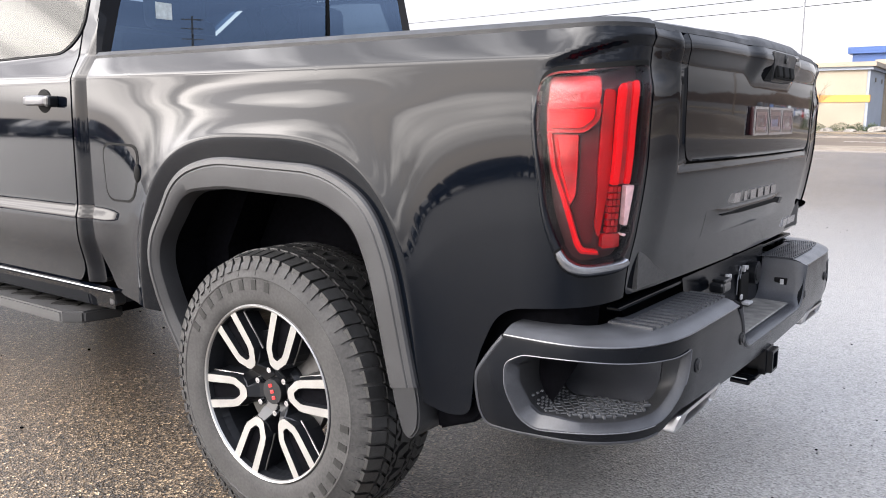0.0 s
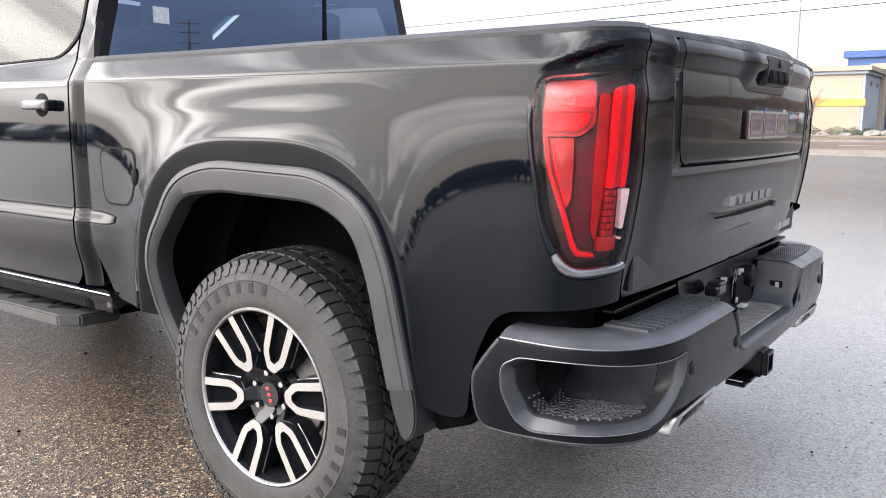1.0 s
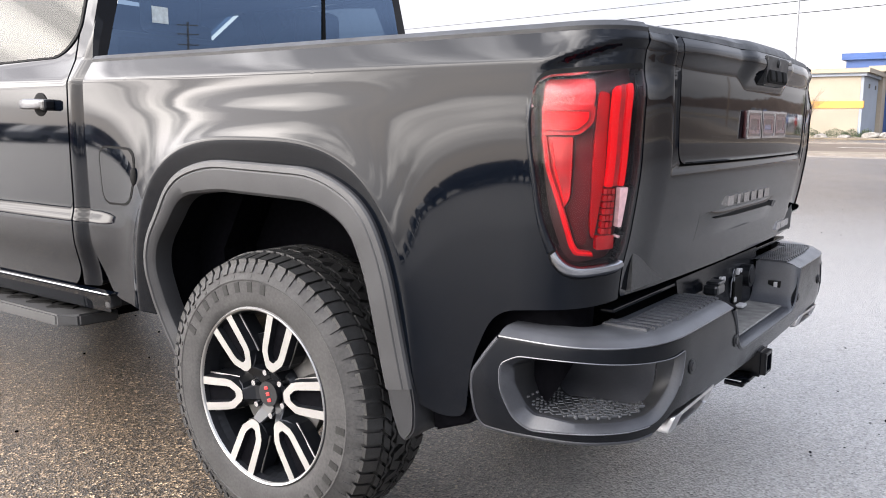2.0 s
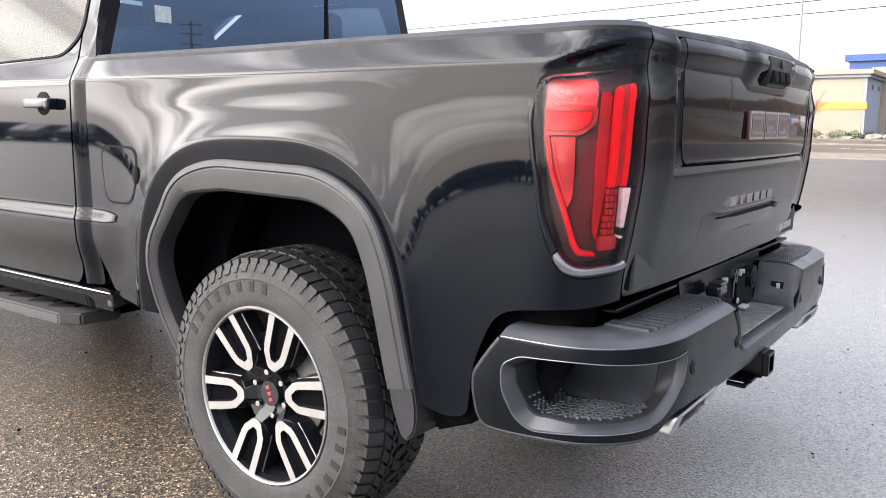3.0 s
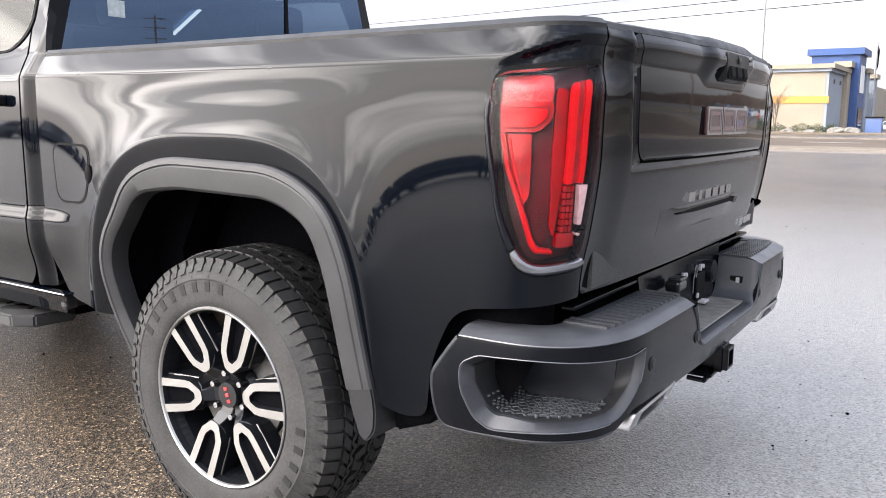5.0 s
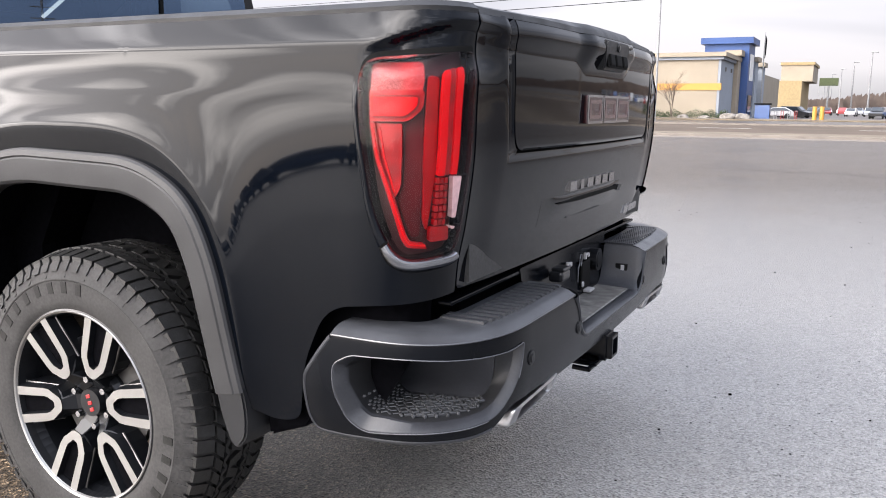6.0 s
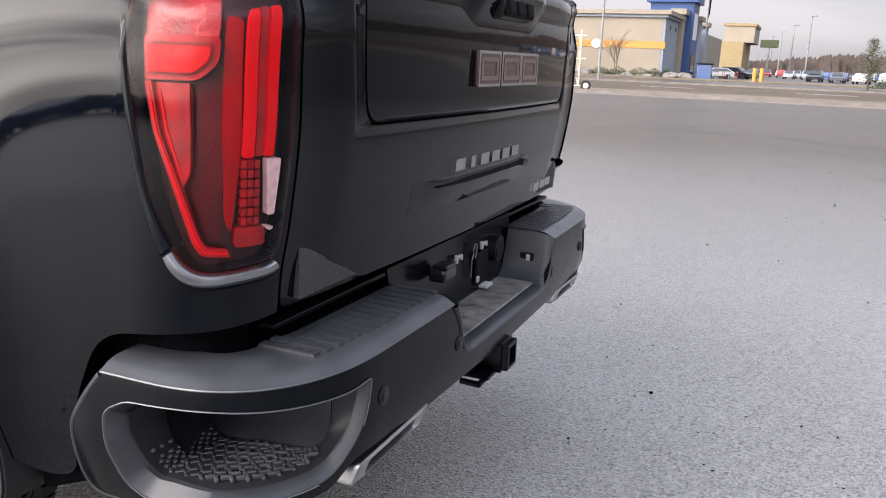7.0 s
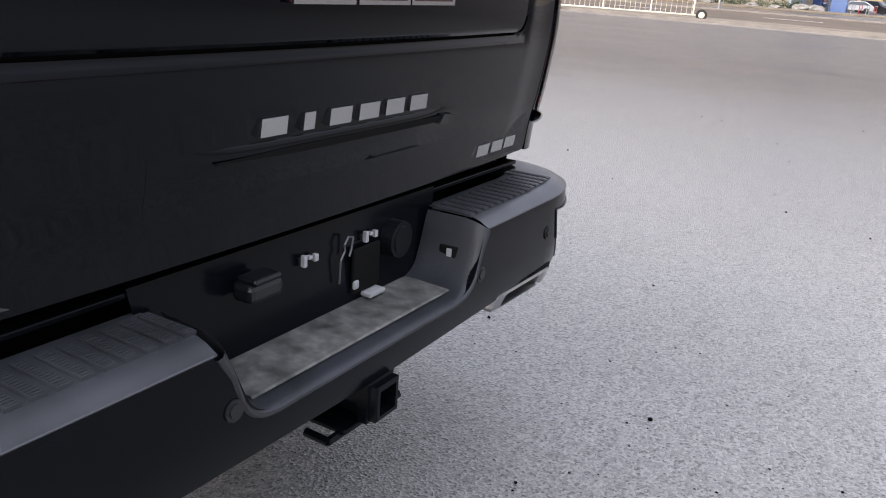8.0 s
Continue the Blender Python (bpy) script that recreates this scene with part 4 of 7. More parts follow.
# ---- rear bumper ----
BX, BY, BA, BB, BN = 0.87, 1.008, 0.267, 0.33, 2.5
T2 = np.linspace(0, math.pi / 2, 160)
QX, QY = BA * np.sin(T2) ** (2 / BN), BB * np.cos(T2) ** (2 / BN)
QARC = np.concatenate([[0], np.cumsum(np.hypot(np.diff(QX), np.diff(QY)))])
BU1 = BX + QARC[-1]
BU_MID = BU1 + (BY - BB)
bump_prof = hermite([(0.44, -0.050), (0.50, -0.022), (0.58, -0.003), (0.65, 0.0), (0.71, -0.004), (0.74, -0.012)])


def bumper_plan(u):
    """Place and outward direction along the bumper's near half."""
    if u <= BX:
        return Vector((u, -BY + 0.02 * smooth(BX - 0.1, 0.66, u))), Vector((0, -1))
    if u <= BU1:
        t = float(np.interp(u - BX, QARC, T2))
        s, c = max(math.sin(t), 1e-5), max(math.cos(t), 1e-5)
        x, y = BA * s ** (2 / BN), BB * c ** (2 / BN)
        n = Vector(((x / BA) ** (BN - 1) / BA, -((y / BB) ** (BN - 1)) / BB)).normalized()
        return Vector((BX + x, -(BY - BB) - y)), n
    y = -(BY - BB) + (u - BU1)
    return Vector((BX + BA + 0.004 * (1 - (y / (BY - BB)) ** 2), y)), Vector((1, 0))


def bumper_at(u, z, off=0.0):
    p, n = bumper_plan(u)
    q = p + n * (bump_prof(z) + off)
    return Vector((q.x, q.y, z))


def bu(y):
    """The bumper's own length at a given y on its rear face."""
    return BU1 + (BY - BB) + y


pocket = [(0.796, 0.652, 0.02), (0.842, 0.677, 0.015), (0.963, 0.684, 0.06), (1.162, 0.676, 0.08), (1.236, 0.674, 0.03), (1.292, 0.681, 0.006), (1.283, 0.634, 0.03), (1.262, 0.585, 0.03), (1.206, 0.527, 0.03), (1.133, 0.520, 0.05), (1.045, 0.518, 0.05), (0.964, 0.514, 0.05), (0.861, 0.502, 0.025), (0.825, 0.526, 0.015), (0.797, 0.590, 0.02)]
POCKET = dense(rounded(pocket, 0.010)[::-1], 0.010)
bump_out = rounded([(0.79, 0.716, 0.012), (0.743, 0.655, 0.01), (0.711, 0.613, 0.015), (0.706, 0.572, 0.02), (0.709, 0.505, 0.02), (0.726, 0.478, 0.015), (0.811, 0.478, 0.03), (0.904, 0.486, 0.06), (1.048, 0.491, 0.06), (1.15, 0.490, 0.04), (1.21, 0.498, 0.02), (1.26, 0.540, 0.03), (1.44, 0.535, 0.03), (1.50, 0.522, 0.03), (BU_MID, 0.510, 0.0), (BU_MID, 0.588, 0.0), (bu(-0.312), 0.590, 0.05), (bu(-0.366), 0.715, 0.015)], 0.012)
bumper = sheet("rear_bumper", [skin(bumper_at, bump_out, [POCKET], 0.018, 0.03, m) for m in (False, True)], M_BUMPER, truck, "satin black rear bumper with corner steps")


def inward(i):
    n = len(POCKET)
    q = POCKET[(i + 3) % n] - POCKET[i - 3]
    d = Vector((-q.y, q.x)).normalized()
    return d if (Vector((1.03, 0.60)) - POCKET[i]).dot(d) > 0 else -d


def pocket_inset(width, depth, slope=0.0):
    """The opening's outline drawn in: broad below and at its end, narrow above; slope pushes the end wall further in."""
    out = []
    for i, p in enumerate(POCKET):
        d = inward(i)
        low = max(0.0, d.y) ** 1.5 * (1.0 - 0.5 * smooth(0.88, 1.0, p.x))
        k = min(1.0, 0.15 + 0.85 * low + 0.6 * max(0.0, d.x) + 0.12 * max(0.0, -d.x))
        c = p + d * (width * k)
        c.x += slope * smooth(0.93, 0.80, p.x)
        out.append(bumper_at(c.x, c.y, -depth * (0.3 + 0.7 * k)) if depth < 0.04 else bumper_at(c.x, c.y, -depth))
    return out


def pocket_frame(bm):
    loft(bm, [pocket_inset(-0.001, 0.0), pocket_inset(0.001, -0.003), pocket_inset(0.004, -0.002), pocket_inset(0.028, 0.026), pocket_inset(0.030, 0.036)], flip=False)


def pocket_back(u, z):
    """The flat back wall of the step, leaning out towards its top."""
    k = min(1.0, max(0.0, (u - 0.80) / 0.485))
    return Vector((0.84 + 0.245 * k, -0.80 + 0.035 * k - 0.07 * smooth(0.54, 0.68, z) * (1 - 0.6 * k), z))


def pocket_inside(bm):
    front = pocket_inset(0.030, 0.036)
    rear = []
    for i, p in enumerate(front):
        u = POCKET[i].x
        rear.append(pocket_back(u, p.z))
    rings = [[p.lerp(q, f) for p, q in zip(front, rear)] for f in (0.0, 0.25, 0.5, 0.75, 0.97, 1.0)]
    loft(bm, rings, flip=False)


# frame paler and pocket darker than one plastic, for lit rim and shaded recess
mirrored_part("step_pocket_frame", pocket_frame, M_STEP, "chamfered satin frame of the corner step", True, bumper)
mirrored_part("step_pocket", pocket_inside, M_PLASTIC, "recessed corner step", True, bumper)

BACKWALL = [p + inward(i) * 0.002 for i, p in enumerate(POCKET)]
for m in (False, True):
    sheet("pocket_back", [skin(lambda u, z: pocket_back(u, z) + Vector((0, -0.002, 0)), BACKWALL, (), 0.02, 0.0, m)], M_STEP, bumper, "smooth back wall of the corner step")


def pocket_studs(bm):
    """Oblong grip studs in a herringbone over the step's floor and up its end."""
    for i in range(20):
        u = 0.868 + 0.0175 * i
        front = bumper_at(u, 0.533, -0.042)
        rear = pocket_back(u, 0.533)
        n = int((rear - front).length / 0.0185)
        for j in range(n):
            q = front.lerp(rear, (j + 0.6 + 0.25 * (i % 2)) / (n + 0.7))
            zf = 0.5330 + 0.0045 * smooth(0.90, 1.0, u) + 0.25 * max(0.0, u - 1.16)
            box(bm, (q.x, q.y, zf), (0.0160, 0.0065, 0.008), rz=0.75 if (i + j) % 2 else -0.75, bevel=0.0018)
    front = pocket_inset(0.030, 0.036)
    for i in range(0, len(POCKET), 2):
        p = POCKET[i]
        if p.x > 0.865 or p.y > 0.57:
            continue
        rear = pocket_back(p.x, front[i].z)
        for j in range(7):
            q = front[i].lerp(rear, 0.12 + 0.12 * j + 0.06 * (i // 2 % 2))
            bmesh.ops.create_icosphere(bm, subdivisions=1, radius=0.0042, matrix=Matrix.Translation(q) @ Matrix.Diagonal((1.2, 1.5, 0.8, 1)))


mirrored_part("step_grip_studs", pocket_studs, M_STUD, "pale grip studs", False, bumper)


def edge_bead(bm):
    """Rolled edge round the bumper's end and along its top, paler to stand for its highlight."""
    pts = [p for p in dense(bump_out, 0.012)]
    n = len(pts)
    run = [i for i in range(n) if pts[i].x < 1.20 and pts[i].y < 0.60 or pts[i].x < 0.79]
    run.sort(key=lambda i: math.atan2(pts[i].y - 0.58, pts[i].x - 1.05) % (2 * math.pi))
    rows = []
    for i in run:
        p = pts[i]
        q = pts[(i + 2) % n] - pts[i - 2]
        d = Vector((q.y, -q.x)).normalized()
        ring = []
        for a, o in ((-0.005, 0.0004), (-0.002, 0.0022), (0.002, 0.002), (0.005, -0.001), (0.0065, -0.006), (0.006, -0.02)):
            c = p + d * a
            ring.append(bumper_at(c.x, c.y, o))
        rows.append(ring)
    loft(bm, rows, closed=False)


mirrored_part("rolled_edge", edge_bead, M_STEP, "satin rolled edge, paler for its highlight", True, bumper)


# top of the bumper: bevelled edge, deck, and grooved pads
def deck(bm):
    rows = []
    for i in range(70):
        u = 0.788 + (bu(-0.38) - 0.788) * i / 69
        p, n = bumper_plan(u)
        o = bump_prof(0.714)
        w = 0.11 + 0.05 * smooth(0.9, 1.25, u)
        def at(k, z):
            q = p + n * (o - k)
            return (q.x, q.y, z)
        inner = p - n * w
        inner.x = min(inner.x, 1.02)
        rows.append([at(0.0005, 0.7115), at(-0.002, 0.7140), at(-0.001, 0.7170), at(0.006, 0.7200), at(0.018, 0.7270), at(0.034, 0.7320), at(0.050, 0.7335), (inner.x, inner.y, 0.735), (inner.x - n.x * 0.01, inner.y - n.y * 0.01, 0.70)])
    loft(bm, rows, closed=False)


def top_bead(bm):
    """The crisp rolled edge between the bumper's face and its top, pale to stand for its highlight."""
    rows = []
    for i in range(90):
        u = 0.792 + (bu(-0.385) - 0.792) * i / 89
        p, n = bumper_plan(u)
        o = bump_prof(0.714)
        rows.append([(p.x + n.x * (o + 0.0022 * math.cos(a)), p.y + n.y * (o + 0.0022 * math.cos(a)), 0.7150 + 0.0022 * math.sin(a)) for a in (radians(60 * k) for k in range(6))])
    loft(bm, rows)


mirrored_part("top_edge_bead", top_bead, M_EDGE, "top edge bead, pale for a highlight", True, bumper)


def pocket_bead(bm):
    """The thin edge round the step's opening, pale to stand for its highlight."""
    rows = []
    for i, p in enumerate(POCKET):
        if p.y < 0.60 and p.x > 1.18:
            continue
        rows.append([bumper_at(*(p + inward(i) * (0.0015 * math.cos(a) - 0.001)), 0.0022 + 0.0015 * math.sin(a)) for a in (radians(72 * k) for k in range(5))])
    cut = max(range(len(rows)), key=lambda i: (Vector(rows[i][0]) - Vector(rows[i - 1][0])).length)
    loft(bm, rows[cut:] + rows[:cut])


mirrored_part("pocket_edge", pocket_bead, M_EDGE, "corner step edge bead, pale for a highlight", True, bumper)
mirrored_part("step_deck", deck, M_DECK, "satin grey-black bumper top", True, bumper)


def pads(bm):
    for k in range(15):
        y = -0.82 + 0.031 * k
        x1 = bumper_plan(bu(y) if y > -(BY - BB) else BX + 0.9 * QARC[-1])[0].x - 0.045
        if y < -(BY - BB):
            t = (-(BY - BB) - y) / BB
            x1 = BX + BA * (1 - t ** BN) ** (1 / BN) - 0.05
        x0 = 1.0 if y > -0.76 else 0.965
        box(bm, ((x0 + x1) / 2, y, 0.7352), (x1 - x0, 0.019, 0.006))
        for j in range(int((x1 - x0) / 0.007)):
            box(bm, (x0 + 0.004 + 0.007 * j, y, 0.7388), (0.0035, 0.015, 0.002))


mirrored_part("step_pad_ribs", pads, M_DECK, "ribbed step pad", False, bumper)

# centre recess with its floor, back wall, plate mount and lamps
def recess_outline(out, top):
    """Across the recess: wall, rounded corner, floor, corner, wall; out widens it."""
    half = [(-0.370 - out, top), (-0.364 - out, top - 0.012), (-0.346 - out, 0.668), (-0.333 - out, 0.632)]
    for k in range(1, 8):
        f = k / 8
        a, b, c = Vector((-0.333 - out, 0.632)), Vector((-0.316 - out, 0.5905 - out)), Vector((-0.258, 0.5895 - out))
        half.append(tuple(a * (1 - f) ** 2 + b * 2 * f * (1 - f) + c * f * f))
    half += [(-0.258 + 0.043 * k, 0.5895 - out) for k in range(7)]
    return half + [(-y, z) for y, z in half[-2::-1]]


bm = bmesh.new()
rows = []
for x, out, top in ((1.1290, 0.014, 0.706), (1.1405, 0.0115, 0.709), (1.1440, 0.0075, 0.713), (1.1430, 0.0030, 0.717), (1.1370, -0.0010, 0.7205), (1.126, -0.0035, 0.7250), (1.112, -0.0045, 0.7290), (1.09, -0.005, 0.733), (1.0, -0.012, 0.7345)):
    rows.append([(x, y, z) for y, z in recess_outline(out, top)])
loft(bm, rows, closed=False, flip=True)
recess = part("plate_recess", bm, M_STEP, bumper, "dusty satin recess for the number plate", True)
bm = bmesh.new()
loft(bm, [[(1.108, -0.285 + 0.03 * k, 0.5975) for k in range(20)], [(1.104, -0.285 + 0.03 * k, 0.6005) for k in range(20)], [(1.0, -0.285 + 0.03 * k, 0.6040) for k in range(20)]], closed=False)
part("recess_floor", bm, M_FLOORDUST, recess, "grey plastic floor with dried dirt")
bm = bmesh.new()
loft(bm, [[(1.0, -0.37, 0.60), (1.0, 0.37, 0.60)], [(0.985, -0.40, 0.775), (0.985, 0.40, 0.775)]], closed=False)
bmesh.ops.recalc_face_normals(bm, faces=bm.faces)
if sum(f.normal.x for f in bm.faces) < 0:
    bmesh.ops.reverse_faces(bm, faces=bm.faces)
part("recess_back", bm, M_BUMPER, recess, "black back wall of the recess")
bm = bmesh.new()
box(bm, (0.966, 0, 0.764), (0.034, 1.62, 0.010), bevel=0.003)
part("valance", bm, M_BUMPER, bumper, "black valance strip below the tailgate")
bm = bmesh.new()
box(bm, (1.002, 0.135, 0.665), (0.008, 0.085, 0.090), bevel=0.003)
part("plate_slot", bm, M_GAP, bumper)
bm = bmesh.new()
hook = [(1.005, 0.050, 0.655), (1.005, 0.052, 0.700), (1.005, 0.064, 0.716), (1.005, 0.062, 0.728), (1.005, 0.074, 0.742), (1.005, 0.088, 0.738), (1.005, 0.084, 0.716), (1.005, 0.078, 0.702)]
for a, b in zip(hook, hook[1:]):
    rod(bm, a, b, 0.0022, 6)
part("wire_hook", bm, M_EDGE, bumper, "bent grey wire hook")
for y, z in ((-0.045, 0.724), (0.135, 0.726)):
    bm = bmesh.new()
    box(bm, (1.000, y, z), (0.010, 0.009, 0.022), bevel=0.002)
    box(bm, (1.000, y + 0.014, z + 0.004), (0.010, 0.010, 0.007), bevel=0.002)
    box(bm, (1.000, y + 0.030, z), (0.010, 0.010, 0.014), bevel=0.002)
    part("plate_clip", bm, M_CLIP, bumper, "white plastic plate clip")
bm = bmesh.new()
box(bm, (1.006, 0.100, 0.639), (0.008, 0.016, 0.018), bevel=0.004)
part("plate_bolt", bm, M_CLIP, bumper, "white plastic plate bolt")
bm = bmesh.new()
box(bm, (1.022, -0.182, 0.722), (0.045, 0.075, 0.032), bevel=0.009)
box(bm, (1.026, -0.182, 0.742), (0.040, 0.060, 0.010), bevel=0.004)
part("trailer_socket", bm, M_RIMDARK, bumper, "black trailer wiring socket with cap")
bm = bmesh.new()
rod(bm, (0.985, 0.235, 0.700), (1.018, 0.235, 0.700), 0.038, 24)
rod(bm, (1.018, 0.235, 0.700), (1.021, 0.235, 0.700), 0.028, 20)
part("round_socket", bm, M_RIMDARK, bumper, "round black trailer socket")
bm = bmesh.new()
box(bm, (1.012, 0.150, 0.612), (0.026, 0.05, 0.010), bevel=0.003)
part("plate_lamp", bm, M_CLIP, bumper, "small plate lamp")
bm = bmesh.new()
box(bm, (1.068, 0.340, 0.660), (0.042, 0.012, 0.026), bevel=0.003)
lamp_box = part("inner_lamp", bm, M_GAP, bumper, "small lamp in the recess wall")
bm = bmesh.new()
box(bm, (1.073, 0.3335, 0.660), (0.012, 0.004, 0.018), bevel=0.001)
part("lamp_lens", bm, M_CLIP, lamp_box, "clear lens")


def sensor_at(y, z):
    u = bu(y)
    p = bumper_at(u, z)
    for m in (1, -1):
        bm = bmesh.new()
        n = bumper_plan(u)[1]
        q = Vector((p.x, p.y * m, p.z))
        d = Vector((n.x, n.y * m, 0))
        rod(bm, q - d * 0.01, q + d * 0.003, 0.017, 20)
        rod(bm, q, q + d * 0.006, 0.011, 16)
        part("parking_sensor", bm, M_PLASTIC, bumper, "round black parking sensor")


sensor_at(-0.70, 0.632)
sensor_at(-0.355, 0.622)


# exhaust tips below the bumper corners
def exhaust(bm):
    def ring(k, x0, dz=0.0):
        """A slanted rounded mouth; k shrinks it."""
        c = (-0.622, 0.505)
        corners = rounded([(-0.772, 0.478, 0.014), (-0.470, 0.486, 0.014), (-0.478, 0.532, 0.012), (-0.765, 0.526, 0.012)], 0.008)
        out = []
        for p in corners:
            y, z = c[0] + (p.x - c[0]) * k, c[1] + (p.y - c[1]) * k
            out.append((x0 + (0.0 if dz else -0.35 * (0.505 - z)), y, z + dz))
        return out
    loft(bm, [ring(0.97, 0.93, 0.02), ring(0.985, 1.09), ring(1.0, 1.110), ring(0.985, 1.119), ring(0.76, 1.124), ring(0.68, 1.117), ring(0.62, 1.025)], flip=False)
    bmesh.ops.recalc_face_normals(bm, faces=bm.faces)


mirrored_part("exhaust_tip", exhaust, M_EXHAUST, "chrome trapezoid exhaust tip", True, bumper)


def exhaust_bore(bm):
    box(bm, (1.03, -0.622, 0.505), (0.02, 0.18, 0.030))


mirrored_part("exhaust_bore", exhaust_bore, M_GAP, "", False, bumper)

# tow hitch receiver
bm = bmesh.new()
s, t = 0.031, 0.025
sq = lambda x, h: [(x, -h, 0.475 - h), (x, h, 0.475 - h), (x, h, 0.475 + h), (x, -h, 0.475 + h)]
loft(bm, [sq(0.90, s), sq(1.098, s), sq(1.100, s + 0.009), sq(1.122, s + 0.010), sq(1.124, s + 0.004), sq(1.138, s + 0.004), sq(1.140, s + 0.001), sq(1.140, t), sq(0.95, t)])
hitch = part("tow_hitch", bm, M_BUMPER, truck, "black square tow hitch receiver")
bm = bmesh.new()
box(bm, (1.06, 0, 0.428), (0.09, 0.16, 0.012), bevel=0.004)
for y in (-0.075, 0.075):
    rod(bm, (1.09, y - 0.035, 0.421), (1.09, y + 0.035, 0.421), 0.008)
    rod(bm, (1.09, y - 0.035, 0.421), (1.04, y - 0.035, 0.423), 0.008)
    rod(bm, (1.09, y + 0.035, 0.421), (1.04, y + 0.035, 0.423), 0.008)
part("chain_loop", bm, M_BUMPER, hitch, "black safety-chain plate")
bm = bmesh.new()
rod(bm, (1.06, -0.036, 0.475), (1.06, -0.033, 0.475), 0.011, 14)
part("pin_hole", bm, M_GAP, hitch)
bm = bmesh.new()
rod(bm, (0.95, -0.55, 0.50), (0.95, 0.55, 0.50), 0.05, 12)
part("hitch_beam", bm, M_DEEPBLACK, hitch)
hitch.location = (0.0, 0.03, -0.005)
# underbody and axle near black, for the shade under the truck
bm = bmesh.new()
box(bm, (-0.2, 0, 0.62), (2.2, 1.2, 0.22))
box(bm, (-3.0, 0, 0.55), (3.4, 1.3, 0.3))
part("underbody", bm, M_DEEPBLACK, truck, "dark underbody")
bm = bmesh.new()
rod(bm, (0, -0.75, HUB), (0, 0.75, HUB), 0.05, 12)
part("rear_axle", bm, M_DEEPBLACK, truck)


# ---- wheels ----
def make_wheel():
    bm = bmesh.new()
    lathe(bm, [(0.2575, -0.143), (0.2640, -0.140), (0.2640, -0.124), (0.252, -0.114), (0.243, -0.09), (0.235, -0.02), (0.232, 0.11), (0.262, 0.125)][::-1], 72)
    lathe(bm, [(0.2475, -0.116), (0.2530, -0.137), (0.2575, -0.143)][::-1], 72)
    lathe(bm, [(0.0, -0.084), (0.050, -0.084), (0.076, -0.080), (0.086, -0.064), (0.090, 0.0)][::-1], 36)
    rim = part("wheel", bm, M_RIMDARK, truck, "six-spoke alloy wheel, dark with machined faces")
    face = lambda r: -0.1285 - 0.0105 * min(1, (r - 0.087) / 0.168)
    outer = [(0.255, 0.0535), (0.15, 0.0465), (0.128, 0.0420), (0.094, 0.0190), (0.0885, 0.0110), (0.0875, 0.0)]
    inner = [(0.255, 0.0290), (0.15, 0.0240), (0.138, 0.0215), (0.119, 0.0100), (0.1165, 0.0060), (0.116, 0.0)]
    outer += [(r, -t) for r, t in outer[-2::-1]]
    inner += [(r, -t) for r, t in inner[-2::-1]]
    for k in range(6):
        a = radians(60 * k + 8.8)
        def at(r, t, y):
            return (r * math.cos(a) - t * math.sin(a), y, r * math.sin(a) + t * math.cos(a))
        # dark body of the spoke, sloping down to the hub
        bm = bmesh.new()
        rows = []
        for r, t, y in ((0.040, 0.020, -0.090), (0.062, 0.020, -0.100), (0.088, 0.014, -0.1255), (0.100, 0.026, -0.118), (0.126, 0.041, -0.112), (0.155, 0.0475, -0.112), (0.250, 0.0545, -0.122)):
            rows.append([at(r, t + 0.008, y + 0.055), at(r, t + 0.003, y + 0.004), at(r, t, y), at(r, -t, y), at(r, -t - 0.003, y + 0.004), at(r, -t - 0.008, y + 0.055)])
        loft(bm, rows)
        bmesh.ops.recalc_face_normals(bm, faces=bm.faces)
        part("spoke", bm, M_RIMDARK, rim, "dark painted spoke")
        # machined U face with its dark flanks
        bm = bmesh.new()
        top_o = [at(r, t, face(r)) for r, t in outer]
        top_i = [at(r, t, face(r)) for r, t in inner]
        low_o = [at(r, t + (0.005 if t > 0 else -0.005), face(r) + 0.024) for r, t in outer]
        low_i = [at(r, t * 0.8, face(r) + 0.030) for r, t in inner]
        loft(bm, [low_o, top_o], closed=False)
        loft(bm, [top_o, top_i], closed=False)
        loft(bm, [top_i, low_i], closed=False)
        bmesh.ops.recalc_face_normals(bm, faces=bm.faces)
        me = part("spoke_face", bm, M_ALLOY, rim, "bright machined U-shaped spoke face")
        me.data.materials.append(M_RIMDARK)
        n = len(outer) - 1
        for i, p in enumerate(me.data.polygons):
            p.material_index = 0 if n <= i < 2 * n else 1
        # black fill for the shade deep between the spoke's arms
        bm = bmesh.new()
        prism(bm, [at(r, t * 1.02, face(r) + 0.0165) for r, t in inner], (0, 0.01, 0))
        part("spoke_pocket_shade", bm, M_DEEPBLACK, rim)
        # thin machined line down the flank between the spokes
        for t, sg in ((0.0605, 1), (-0.0605, -1)):
            bm = bmesh.new()
            prism(bm, [at(0.250, t, -0.118), at(0.250, t + 0.003 * sg, -0.116), at(0.120, (abs(t) - 0.012) * sg, -0.103), at(0.120, (abs(t) - 0.0145) * sg, -0.105)], (0, 0.004, 0))
            part("spoke_line", bm, M_STEEL, rim)
    bm = bmesh.new()
    lathe(bm, [(0.2520, -0.136), (0.2545, -0.1425), (0.2585, -0.1450), (0.2605, -0.142)][::-1], 96)
    bmesh.ops.recalc_face_normals(bm, faces=bm.faces)
    part("machined_lip", bm, M_ALLOY, rim, "machined rim lip", True)
    bm = bmesh.new()
    rod(bm, (0, -0.07, 0), (0, -0.108, 0), 0.040, 36, 0.037)
    cap = part("centre_cap", bm, M_RIMDARK, rim, "black centre cap with a red mark")
    bm = bmesh.new()
